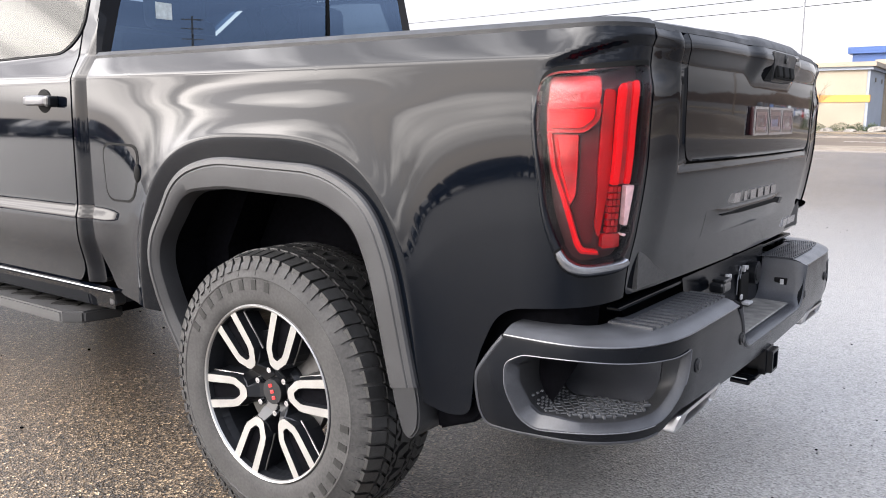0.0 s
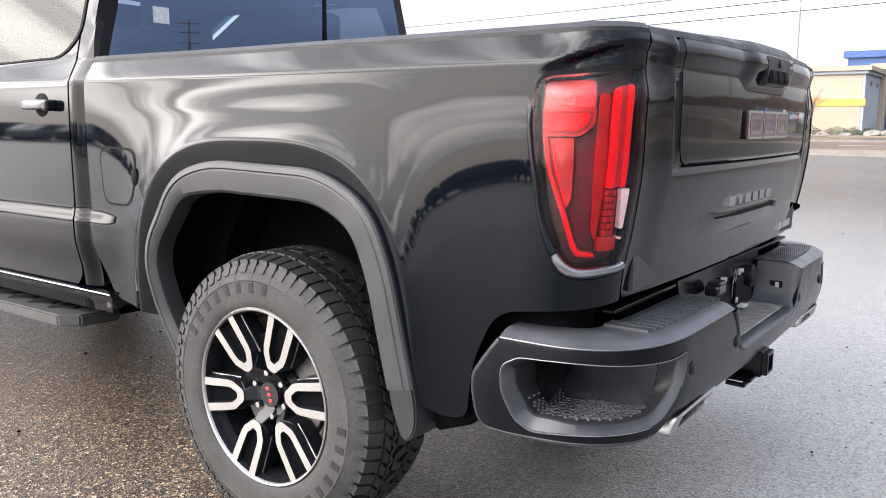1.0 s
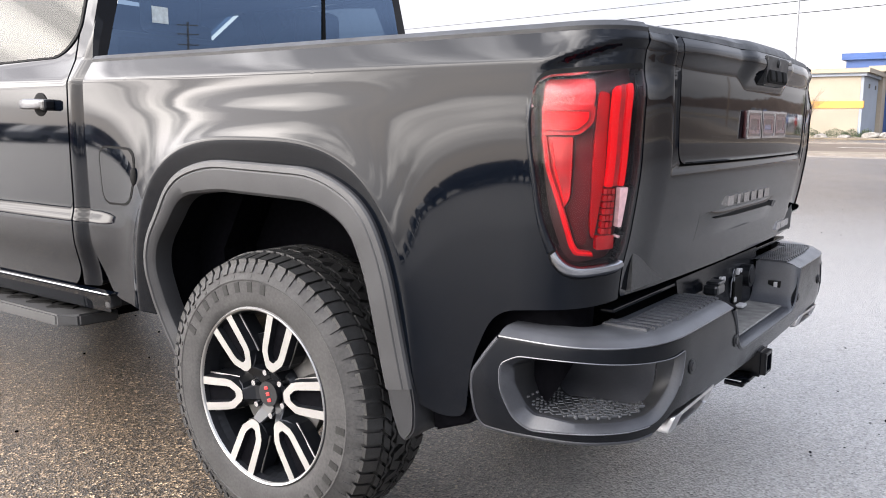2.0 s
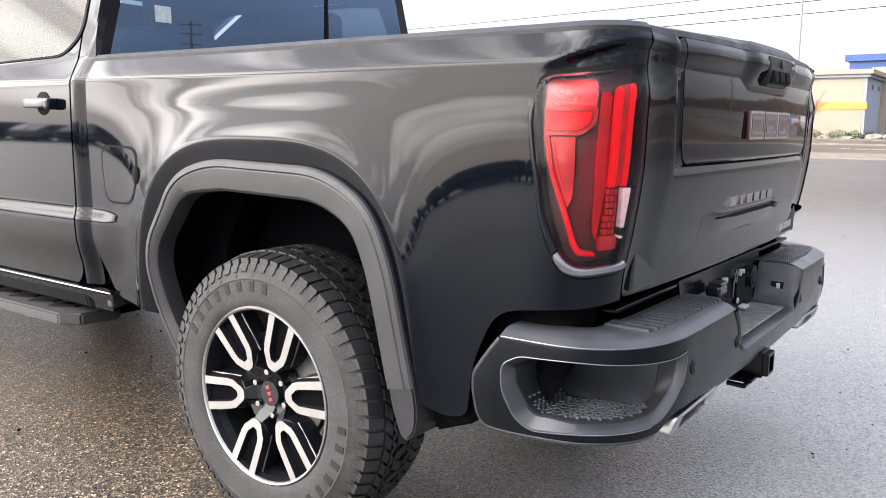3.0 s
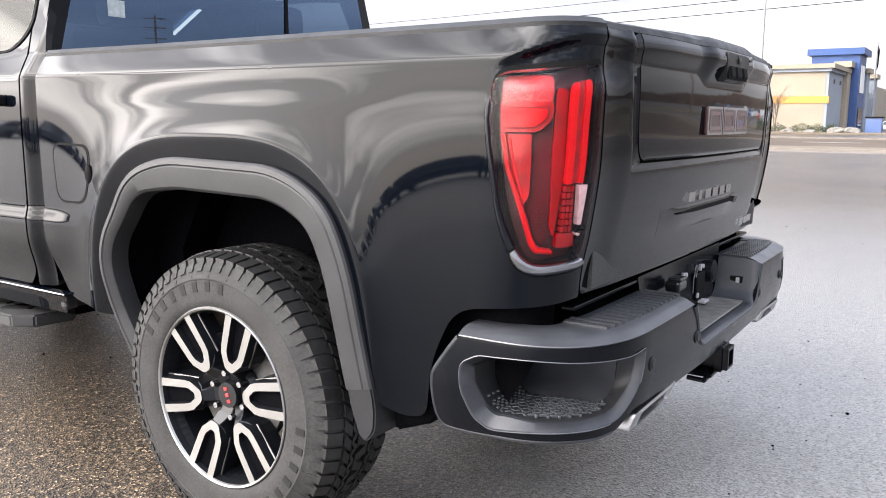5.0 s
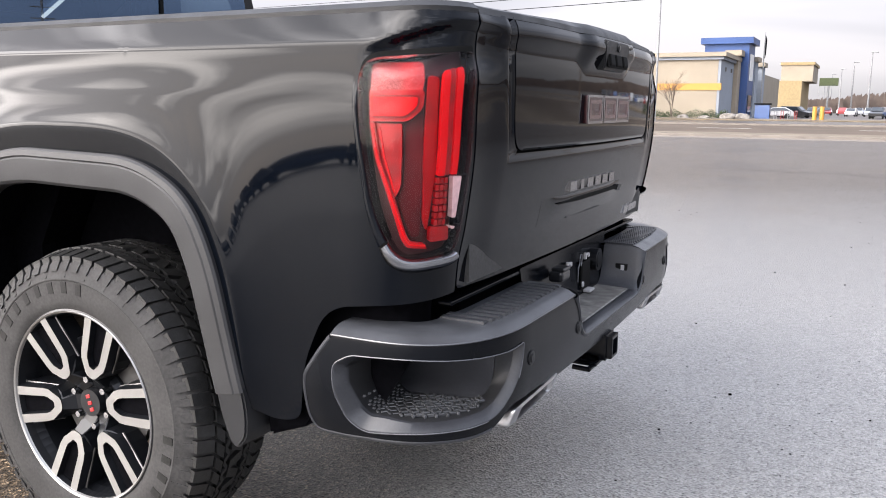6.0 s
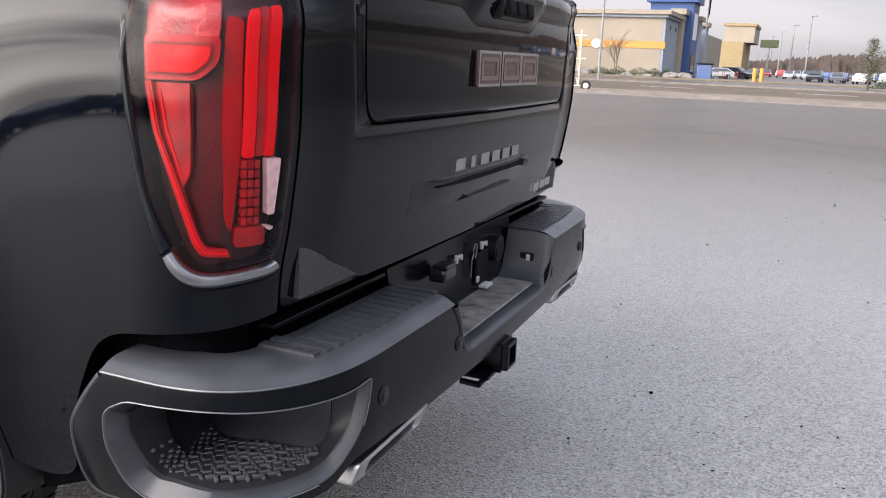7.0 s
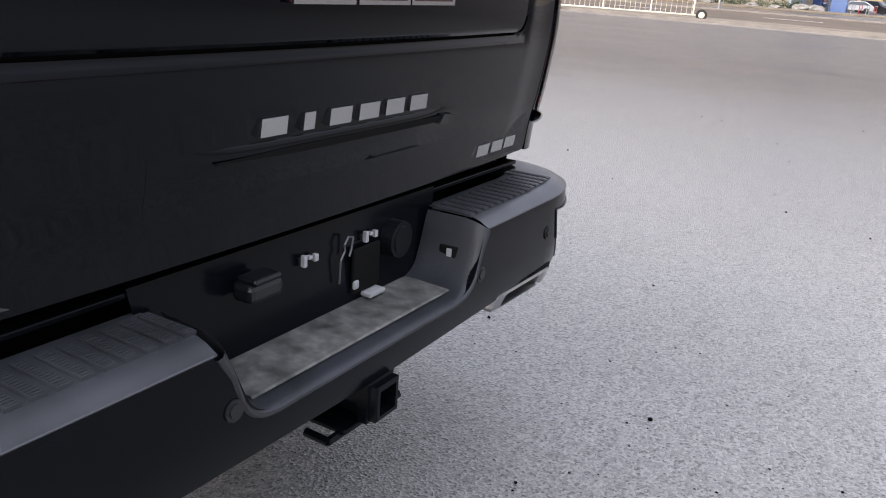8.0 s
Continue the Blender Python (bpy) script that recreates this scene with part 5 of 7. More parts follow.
    for x in (-0.0185, 0.0, 0.0185):
        box(bm, (0.34 * x, -0.1085, -0.94 * x), (0.010, 0.003, 0.014), ry=radians(70), bevel=0.001)
    part("cap_mark", bm, M_CAPRED, cap, "plain red mark")
    for k in range(6):
        a = radians(60 * k + 38.8)
        bm = bmesh.new()
        rod(bm, (0.064 * math.cos(a), -0.07, 0.064 * math.sin(a)), (0.064 * math.cos(a), -0.110, 0.064 * math.sin(a)), 0.0115, 12, 0.0085)
        part("lug_nut", bm, M_MARK, rim, "chrome lug nut")
    bm = bmesh.new()
    rod(bm, (0, -0.03, 0), (0, -0.055, 0), 0.165, 48)
    part("brake_disc", bm, M_STEEL, rim, "bare steel brake disc")
    bm = bmesh.new()
    for k in range(5):
        a = radians(100 + 10 * k)
        box(bm, (0.150 * math.cos(a), -0.05, 0.150 * math.sin(a)), (0.05, 0.07, 0.06), ry=-a)
    part("brake_caliper", bm, M_RIMDARK, rim)
    # tyre
    bm = bmesh.new()
    lathe(bm, [(0.258, -0.118), (0.262, -0.138), (0.270, -0.144), (0.285, -0.1475), (0.315, -0.1495), (0.340, -0.1485), (0.342, -0.1500), (0.345, -0.1500), (0.347, -0.1480), (0.366, -0.1425), (0.382, -0.134), (0.393, -0.120), (0.402, -0.10),
               (0.4065, -0.01), (0.402, 0.100), (0.393, 0.122), (0.37, 0.145), (0.32, 0.150), (0.268, 0.140), (0.262, 0.130)][::-1], 120)
    tyre = part("tyre", bm, M_RUBBER, rim, "dusty black all-terrain tyre", True)
    bm = bmesh.new()
    n = 62
    rr = random.Random(3)
    def block(a, w, y0, y1, r0, r1, skew):
        vs = []
        for r in (r0, r1):
            for (da, y) in ((-w / 2 - skew, y0), (w / 2 - skew, y0), (w / 2 + skew, y1), (-w / 2 + skew, y1)):
                rad = r - (0.015 if abs(y) > 0.115 else 0.003 if abs(y) > 0.08 else 0.0)
                vs.append(bm.verts.new((rad * math.cos(a + da), y, rad * math.sin(a + da))))
        for f in ((4, 5, 6, 7), (0, 1, 5, 4), (1, 2, 6, 5), (2, 3, 7, 6), (3, 0, 4, 7)):
            bm.faces.new([vs[i] for i in f])
    step = 2 * math.pi / n
    for k in range(n):
        a = k * step
        for s in (-1, 1):
            wide = 0.80 if k % 2 else 0.72
            o = 0.0
            block(a, step * wide, s * 0.132 + o, s * 0.083 + o, 0.395, 0.4165, 0.010 * s)
            block(a + step * 0.45, step * 0.74, s * 0.078 + o, s * 0.050 + o, 0.40, 0.4175, 0.028 * s)
            block(a + step * 0.62, step * 0.40, s * 0.047 + o, s * 0.030 + o, 0.40, 0.4175, -0.02 * s)
            block(a + step * 0.15, step * 0.34, s * 0.047 + o, s * 0.028 + o, 0.40, 0.4175, 0.03 * s)
        block(a + step * 0.2, step * 0.70, -0.022, 0.022, 0.40, 0.4180, 0.022 if k % 2 else -0.022)
    bmesh.ops.recalc_face_normals(bm, faces=bm.faces)
    tread = part("tread", bm, M_TREAD, tyre, "black blocky tread")
    tread["kind"] = "stuff"
    # shoulder lugs on the sidewall
    bm = bmesh.new()
    for k in range(n):
        a = k * step
        for j, (r0, r1, w) in enumerate(((0.366, 0.392, 0.62 if k % 2 else 0.5), (0.350, 0.361, 0.30))):
            if j == 1 and k % 2:
                continue
            lo, hi = -0.1440 + (r0 - 0.36) * 0.12, -0.1290 - (0.392 - r1) * 0.38
            vs = []
            for y_in in (0.01, 0.0):
                for r, y in ((r0, lo - 0.004), (r1, hi - 0.003)):
                    for da in (-w * step / 2, w * step / 2):
                        vs.append(bm.verts.new((r * math.cos(a + da), y + y_in, r * math.sin(a + da))))
            for f in ((4, 5, 7, 6), (0, 1, 5, 4), (1, 3, 7, 5), (3, 2, 6, 7), (2, 0, 4, 6)):
                bm.faces.new([vs[i] for i in f])
    bmesh.ops.recalc_face_normals(bm, faces=bm.faces)
    lugs = part("shoulder_tread", bm, M_RUBBER, tyre, "dusty shoulder lugs")
    lugs["kind"] = "stuff"
    # the maker's raised words as plain bars
    for a0, cnt in ((117, 8), (-38, 8)):
        for k in range(cnt):
            a = radians(a0 - 9.5 * (k - cnt / 2 + 0.5))
            bm = bmesh.new()
            box(bm, (0.322 * math.cos(a), -0.1492, 0.322 * math.sin(a)), (0.030, 0.0026, 0.020), ry=-a)
            part("raised_mark", bm, M_LETTER, tyre, "raised sidewall mark")
    return rim


wheel = make_wheel()
spots_for_wheels = [(0, -TRACK, 0), (0, TRACK, 180), (AXLE_FRONT, -TRACK, 0), (AXLE_FRONT, TRACK, 180)]
for i, (x, y, rz) in enumerate(spots_for_wheels):
    m = pose(x, y, HUB, 0, 0, rz)
    if i:
        copy_thing(wheel, m)
    else:
        wheel.matrix_basis = m

# ---- cargo bed ----
bm = bmesh.new()
rows = []
for k in range(17):
    y = -0.642 + 0.0758 * k
    for dy, z in ((0, 0.880), (0.022, 0.880), (0.030, 0.892), (0.062, 0.892), (0.070, 0.880)):
        rows.append([(-0.855, y + dy, z), (0.975, y + dy, z)])
loft(bm, rows, closed=False, flip=False)
bmesh.ops.recalc_face_normals(bm, faces=bm.faces)
for x0, x1 in ((-0.855, -0.49), (0.47, 0.975)):
    for sgn in (-1, 1):
        box(bm, ((x0 + x1) / 2, sgn * 0.70, 0.878), (x1 - x0, 0.125, 0.008))
part("bed_floor", bm, M_BED, truck, "corrugated black bed-liner floor")


def inner_wall(bm):
    box(bm, (0.05, -0.785, 1.255), (1.82, 0.05, 0.27))
    box(bm, (-0.705, -0.785, 0.98), (0.31, 0.05, 0.22))
    box(bm, (0.755, -0.785, 0.98), (0.41, 0.05, 0.22))
    for x in (-0.7, -0.25, 0.2, 0.62):
        prism(bm, [(x - 0.13, -0.76, 1.10), (x + 0.13, -0.76, 1.10), (x + 0.13, -0.76, 1.22), (x + 0.07, -0.76, 1.30), (x - 0.07, -0.76, 1.30), (x - 0.13, -0.76, 1.22)], (0, 0.018, 0))
    ring = rounded([(-0.52, 0.885, 0), (-0.44, 1.075, 0.1), (0.40, 1.075, 0.1), (0.50, 0.885, 0)])
    vs = loft(bm, [[(p.x, -0.77, p.y + 0.015) for p in ring], [(p.x, -0.63, p.y + 0.015) for p in ring], [(p.x * 0.97, -0.60, 0.885 + (p.y - 0.87) * 0.93) for p in ring]], closed=False)
    bm.faces.new(vs[-1])


mirrored_part("bed_inner_wall", inner_wall, M_BED, "textured black inner bed wall")
bm = bmesh.new()
box(bm, (-0.862, 0, 1.14), (0.03, 1.56, 0.52))
box(bm, (-0.865, 0, 1.41), (0.05, 1.62, 0.03), bevel=0.008)
part("bed_headboard", bm, M_BED, truck, "black bed headboard")

# inner trim of the tailgate: two rows of raised pads, a groove, a round plate and the support cables
M_GATETRIM = shader("dusty_gate_trim", (0.075, 0.068, 0.062), rough=0.7, grain=(200, 0.15), wear=(6, 0.25), bump=(420, 0.0006))
bm = bmesh.new()
box(bm, (0.956, 0, 1.10), (0.010, 1.56, 0.55), bevel=0.004)
trim = part("inner_trim", bm, M_GATETRIM, gate, "dusty brown-grey moulded inner gate trim")
for z0, z1 in ((0.86, 1.075), (1.125, 1.335)):
    for k in range(8):
        y = -0.665 + 0.19 * k
        bm = bmesh.new()
        prism(bm, [(0.951, y - 0.045, z0), (0.951, y + 0.045, z0 + 0.015), (0.951, y + 0.045, z1), (0.951, y - 0.045, z1 - 0.015)], (-0.009, 0, 0))
        bmesh.ops.bevel(bm, geom=list(bm.edges), offset=0.004, segments=1, affect="EDGES")
        part("raised_pad", bm, M_GATETRIM, trim)
bm = bmesh.new()
box(bm, (0.9508, 0, 1.10), (0.002, 1.50, 0.006))
part("fold_line", bm, M_GAP, trim, "dark fold line across the trim")
bm = bmesh.new()
rod(bm, (0.9512, -0.745, 1.24), (0.9490, -0.745, 1.24), 0.038, 28)
part("round_plate", bm, M_CLIP, trim, "round pale cover plate")
for sgn in (-1, 1):
    cu = bpy.data.curves.new("support_cable", "CURVE")
    cu.dimensions, cu.bevel_depth = "3D", 0.004
    sp = cu.splines.new("POLY")
    sp.points.add(16)
    for i in range(17):
        f = i / 16
        sp.points[i].co = (0.945 - 0.035 * f - 0.03 * math.sin(math.pi * f), sgn * (0.775 - 0.012 * math.sin(math.pi * f)), 1.20 + 0.10 * f - 0.16 * math.sin(math.pi * f), 1)
    cable = new("support_cable", cu)
    cu.materials.append(M_GAP)
    cable.parent = gate
    cable["label"] = "black steel support cable"
    bm = bmesh.new()
    rod(bm, (0.90, sgn * 0.758, 1.30), (0.90, sgn * 0.790, 1.30), 0.014, 14)
    box(bm, (0.90, sgn * 0.770, 1.27), (0.022, 0.008, 0.06), bevel=0.003)
    part("cable_bolt", bm, M_STEEL, gate, "cable end and bolt")
# bed fittings
for sgn in (-1, 1):
    for x in (-0.74, 0.76):
        bm = bmesh.new()
        box(bm, (x, sgn * 0.757, 0.965), (0.06, 0.010, 0.05), bevel=0.004)
        part("tie_down_plate", bm, M_PLASTIC, truck, "black tie-down plate")
        bm = bmesh.new()
        for i in range(8):
            a, b = math.pi * i / 8, math.pi * (i + 1) / 8
            rod(bm, (x + 0.02 * math.cos(a), sgn * (0.750 - 0.018 * math.sin(a)), 0.96), (x + 0.02 * math.cos(b), sgn * (0.750 - 0.018 * math.sin(b)), 0.96), 0.004, 6)
        part("tie_down_loop", bm, M_STEEL, truck, "steel tie-down loop")
    for z in (1.0, 1.09, 1.18, 1.27):
        bm = bmesh.new()
        box(bm, (0.665, sgn * 0.752, z), (0.030, 0.016, 0.014), bevel=0.004)
        part("wall_peg", bm, M_BED, truck)
    bm = bmesh.new()
    box(bm, (0.905, sgn * 0.790, 1.11), (0.055, 0.040, 0.52), bevel=0.006)
    part("rear_post", bm, M_PAINT, truck, "glossy black rear bed post")
bm = bmesh.new()
box(bm, (0.815, 0.752, 1.055), (0.085, 0.020, 0.095), bevel=0.006)
outlet = part("power_outlet", bm, M_PLASTIC, truck, "black power outlet in the bed wall")
bm = bmesh.new()
box(bm, (0.815, 0.738, 1.062), (0.062, 0.010, 0.066), bevel=0.004)
part("outlet_lid", bm, M_GAP, outlet, "hinged black lid")
bm = bmesh.new()
box(bm, (0.848, 0.752, 1.235), (0.018, 0.014, 0.095), bevel=0.004)
part("cargo_lamp", bm, M_CLIP, truck, "slim pale cargo lamp")
bm = bmesh.new()
rod(bm, (0.79, 0.762, 1.325), (0.79, 0.752, 1.325), 0.022, 22)
part("wall_boss", bm, M_BED, truck, "round boss in the bed wall")

# ---- cab ----
def cab_at(x, z, off=0.0):
    return Vector((x, -side_out(x, z) - off, z))


doors = [
    ("rear_door", [(-0.985, 1.33, 0.0), (-0.985, 0.66, 0.05), (-1.03, 0.612, 0.02), (-1.98, 0.612, 0.02), (-2.0, 1.40, 0.0), (-2.06, 1.86, 0.03), (-1.10, 1.86, 0.08)],
     [(-1.07, 1.83, 0.06), (-0.955 - 0.06, 1.50, 0.06), (-1.10, 1.425, 0.06), (-1.95, 1.41, 0.03), (-2.0, 1.83, 0.03)]),
    ("front_door", [(-2.01, 1.33, 0.0), (-1.99, 0.612, 0.02), (-2.92, 0.612, 0.02), (-3.04, 0.80, 0.05), (-3.04, 1.36, 0.03), (-2.62, 1.86, 0.1), (-2.07, 1.86, 0.03)],
     [(-2.11, 1.83, 0.03), (-2.06, 1.41, 0.03), (-2.95, 1.40, 0.03), (-2.60, 1.82, 0.06)]),
]
for name, o, h in doors:
    for m in (False, True):
        hole = rounded(h, 0.02)[::-1]
        d = sheet(name, [skin(cab_at, rounded(o, 0.02), [hole], 0.04, 0.02, m)], M_PAINT, truck, "glossy black door")
        g = sheet("door_window", [skin(lambda x, z: cab_at(x, z, -0.006), hole, (), 0.06, 0.0, m)], M_DOORGLASS, d, "dark tinted door window")
        rim_o = [Vector((p.x, p.y)) for p in hole]
        bm = bmesh.new()
        s = 1 if m else -1
        pts = dense(rim_o, 0.03)
        c = sum(pts, Vector((0, 0))) / len(pts)
        ring = lambda f, off: [Vector((q.x, -q.y if m else q.y, q.z)) for q in (cab_at(*(c + (p - c) * f), off) for p in pts)]
        loft(bm, [ring(1.02, 0.0), ring(1.018, 0.004), ring(0.985, 0.003), ring(0.98, -0.008)])
        part("window_seal", bm, M_GAP, d)
        hx = -1.165 if name == "rear_door" else -2.2
        bm = bmesh.new()
        y = -side_out(hx, 1.255)
        rows = []
        for i in range(13):
            f = i / 12
            x = hx - 0.088 + 0.176 * f
            bow = 0.042 - 0.020 * (2 * f - 1) ** 4
            hh = 0.0185 - 0.003 * (2 * f - 1) ** 2
            rows.append([(x, y - bow + a, 1.257 + b) for a, b in ((0.022, hh * 0.8), (0.008, hh), (0.001, hh * 0.7), (-0.001, 0.0), (0.001, -hh * 0.7), (0.008, -hh), (0.022, -hh * 0.8))])
        vs = loft(bm, rows)
        bm.faces.new(vs[0][::-1])
        bm.faces.new(vs[-1])
        box(bm, (hx - 0.075, y - 0.012, 1.257), (0.026, 0.035, 0.030), bevel=0.006)
        bmesh.ops.recalc_face_normals(bm, faces=bm.faces)
        if m:
            bmesh.ops.scale(bm, vec=(1, -1, 1), verts=bm.verts)
            bmesh.ops.reverse_faces(bm, faces=bm.faces)
        grip = part("door_handle", bm, M_HANDLE, d, "satin chrome door handle", True)
        bm = bmesh.new()
        box(bm, (hx + 0.082, (y - 0.016) * (-1 if m else 1), 1.254), (0.034, 0.044, 0.040), bevel=0.010)
        part("handle_end", bm, M_RIMDARK, grip, "black end of the handle")
        # black disc for the shade in the handle's cup
        bm = bmesh.new()
        bmesh.ops.create_uvsphere(bm, u_segments=20, v_segments=10, radius=0.05, matrix=Matrix.Translation((hx + 0.01, (y - 0.001) * (-1 if m else 1), 1.256)) @ Matrix.Diagonal((0.95, 0.10, 0.84, 1)))
        part("handle_cup", bm, M_GAP, d)
# quarter panels behind the doors, sills, roof, rear wall with its window
quarter = rounded([(-0.975, 1.33, 0.0), (-0.975, 0.62, 0.0), (-0.893, 0.62, 0.02), (-0.897, 1.33, 0.0), (-1.0, 1.86, 0.02), (-1.09, 1.86, 0.0)], 0.02)
for m in (False, True):
    sheet("cab_quarter", [skin(lambda x, z: cab_at(x, z, -0.022 * smooth(-0.972, -0.890, x - 0.10 * min(0.0, 1.33 - z) * -2)), quarter, (), 0.012, 0.03, m)], M_PAINT, truck, "black cab rear corner")


def sill(bm):
    rows = []
    for x in (-0.80, -0.95, -2.0, -3.1):
        rows.append([(x, -0.955, 0.612), (x, -0.982, 0.604), (x, -0.975, 0.596), (x - 0.05, -0.945, 0.53), (x - 0.12, -0.80, 0.47)])
    loft(bm, rows, closed=False)


mirrored_part("rocker_panel", sill, M_PAINT, "black rocker panel")


def sill_trim(bm):
    prism(bm, [(-0.80, -0.981, 0.603), (-0.80, -0.985, 0.6055), (-0.80, -0.981, 0.608)], (-2.3, 0.0, 0.004))


mirrored_part("sill_trim", sill_trim, M_CHROME, "thin bright sill trim")


def running_board(bm):
    prism(bm, [(-1.03, -0.80, 0.45), (-1.05, -0.95, 0.45), (-1.12, -1.0, 0.45), (-3.0, -1.0, 0.45), (-3.1, -0.92, 0.45), (-3.1, -0.80, 0.45)], (0, 0, 0.045))
    bmesh.ops.bevel(bm, geom=list(bm.edges), offset=0.007, segments=2, affect="EDGES")


for rb in mirrored_part("running_board", running_board, M_BOARD, "grey-black running board with grip slots"):
    s = 1 if rb.name.endswith("001") else -1
    for k in range(12):
        # dark plates on the board stand for shade inside its slots
        bm = bmesh.new()
        box(bm, (-1.22 - 0.15 * k, s * 0.915, 0.496), (0.115, 0.040, 0.006), rz=0.45 * -s, bevel=0.002)
        part("grip_slot_shade", bm, M_GAP, rb, "dark plate for the shade in a grip slot")
for x in (-1.25, -2.1, -2.9):
    for s in (-1, 1):
        bm = bmesh.new()
        box(bm, (x, s * 0.75, 0.475), (0.06, 0.3, 0.04))
        part("board_bracket", bm, M_PLASTIC, truck)
bm = bmesh.new()
box(bm, (-0.84, -0.94, 0.575), (0.035, 0.05, 0.055), bevel=0.01)
part("sill_end_cap", bm, M_FLARE, truck, "small grey end cap")


def wall_at(y, z, off=0.0):
    return Vector((-0.925 - max(0, z - 1.40) * 0.06 + off - 0.06 * max(0, abs(y) - 0.75), y, z))


def glass_at(y, z, off=0.0):
    """The almost upright pane, set back in its frame."""
    return Vector((-0.940 + (z - 1.40) * 0.007 + off, y, z))


BACKWIN = rounded([(-0.858, 1.408, 0.02), (0.858, 1.408, 0.02), (0.735, 1.83, 0.04), (-0.735, 1.83, 0.04)], 0.03)
wall_o = rounded([(-0.955, 0.62, 0), (0.955, 0.62, 0), (0.965, 1.33, 0), (0.925, 1.41, 0), (0.80, 1.88, 0.05), (-0.80, 1.88, 0.05), (-0.925, 1.41, 0), (-0.965, 1.33, 0)], 0.03)
cabwall = sheet("cab_rear_wall", [skin(wall_at, wall_o, [BACKWIN[::-1]], 0.06, 0.03)], M_PAINT, truck, "black cab rear wall")
sheet("rear_window", [skin(glass_at, BACKWIN, (), 0.08, 0.0)], M_WINDOW, cabwall, "rear window, glass coloured for the blue sky it mirrors")
bm = bmesh.new()
box(bm, (-0.938, 0.245, 1.64), (0.012, 0.016, 0.39), ry=-0.01)
part("window_divider", bm, M_GAP, cabwall, "black slider frame")
for y, w, h in ((-0.625, 0.070, 0.060),):
    bm = bmesh.new()
    box(bm, (glass_at(y, 1.590).x + 0.001, y, 1.590), (0.002, w, h), ry=-0.01, bevel=0.0005)
    part("window_sticker", bm, shader("paper_sticker", (0.36, 0.40, 0.40), rough=0.6, grain=(60, 0.2)), cabwall, "pale square window sticker")


def roof_at(x, y):
    e = smooth(0.55, 0.82, abs(y))
    return Vector((x, y, 1.935 - 0.075 * e * e - 0.02 * smooth(-1.35, -1.0, x) - 0.05 * smooth(-2.0, -2.65, x) * 0 - 0.03 * (abs(y) / 0.8) ** 2))


sheet("roof", [skin(roof_at, rounded([(-2.62, -0.80, 0.1), (-1.0, -0.80, 0.1), (-1.0, 0.80, 0.1), (-2.62, 0.80, 0.1)]), (), 0.06, 0.03)], M_PAINT, truck, "glossy black roof")
bm = bmesh.new()
loft(bm, [[(-2.60, -0.72, 1.87), (-2.60, 0.72, 1.87)], [(-3.28, -0.80, 1.38), (-3.28, 0.80, 1.38)]], closed=False)
part("windscreen", bm, M_WINDOW, truck, "tinted windscreen")


def hood_at(x, y):
    return Vector((x, y, 1.36 - 0.10 * smooth(-3.4, -4.66, x) - 0.05 * (abs(y) / 0.9) ** 4))


sheet("hood", [skin(hood_at, rounded([(-4.62, -0.86, 0.1), (-3.06, -0.93, 0.02), (-3.06, 0.93, 0.02), (-4.62, 0.86, 0.1)]), (), 0.08, 0.05)], M_PAINT, truck, "glossy black hood")
fender = rounded([(-3.05, 1.325, 0.0), (-3.05, 0.60, 0.0), (AXLE_FRONT + 0.52, 0.50, 0.0), (AXLE_FRONT + 0.46, 0.85, 0.12), (AXLE_FRONT + 0.38, 1.0, 0.12), (AXLE_FRONT + 0.2, 1.07, 0.12), (AXLE_FRONT - 0.2, 1.07, 0.12),
                  (AXLE_FRONT - 0.38, 1.0, 0.12), (AXLE_FRONT - 0.5, 0.60, 0.1), (-4.62, 0.60, 0.03), (-4.66, 1.22, 0.05)], 0.03)
for m in (False, True):
    sheet("front_fender", [skin(cab_at, fender, (), 0.06, 0.03, m)], M_PAINT, truck, "glossy black front fender")
bm = bmesh.new()
box(bm, (-4.66, 0, 0.98), (0.10, 1.86, 0.52), bevel=0.04)
part("grille", bm, M_PLASTIC, truck, "black grille")
bm = bmesh.new()
box(bm, (-4.72, 0, 0.58), (0.2, 1.94, 0.26), bevel=0.06)
part("front_bumper", bm, M_BUMPER, truck, "satin black front bumper")


def mirror_arm(bm):
    box(bm, (-2.92, -1.12, 1.47), (0.14, 0.20, 0.22), bevel=0.03)
    box(bm, (-2.90, -0.98, 1.40), (0.08, 0.14, 0.05), bevel=0.01)


mirrored_part("door_mirror", mirror_arm, M_PAINT, "black door mirror")
# cabin
bm = bmesh.new()
box(bm, (-2.1, 0, 0.75), (2.3, 1.7, 0.06))
box(bm, (-3.1, 0, 1.15), (0.35, 1.7, 0.45), bevel=0.05)
part("cabin_floor", bm, M_CABIN, truck, "dark cabin floor and dashboard")
for x, ys in ((-1.25, (-0.42, 0.42)), (-2.2, (-0.40, 0.40))):
    for y in ys:
        bm = bmesh.new()
        box(bm, (x, y, 1.18), (0.16, 0.56, 0.75), ry=0.2, bevel=0.05)
        box(bm, (x - 0.28, y, 0.92), (0.5, 0.56, 0.2), bevel=0.05)
        box(bm, (x + 0.10, y, 1.64), (0.10, 0.26, 0.19), bevel=0.04)
        part("seat", bm, M_CABIN, truck, "dark seat with headrest")

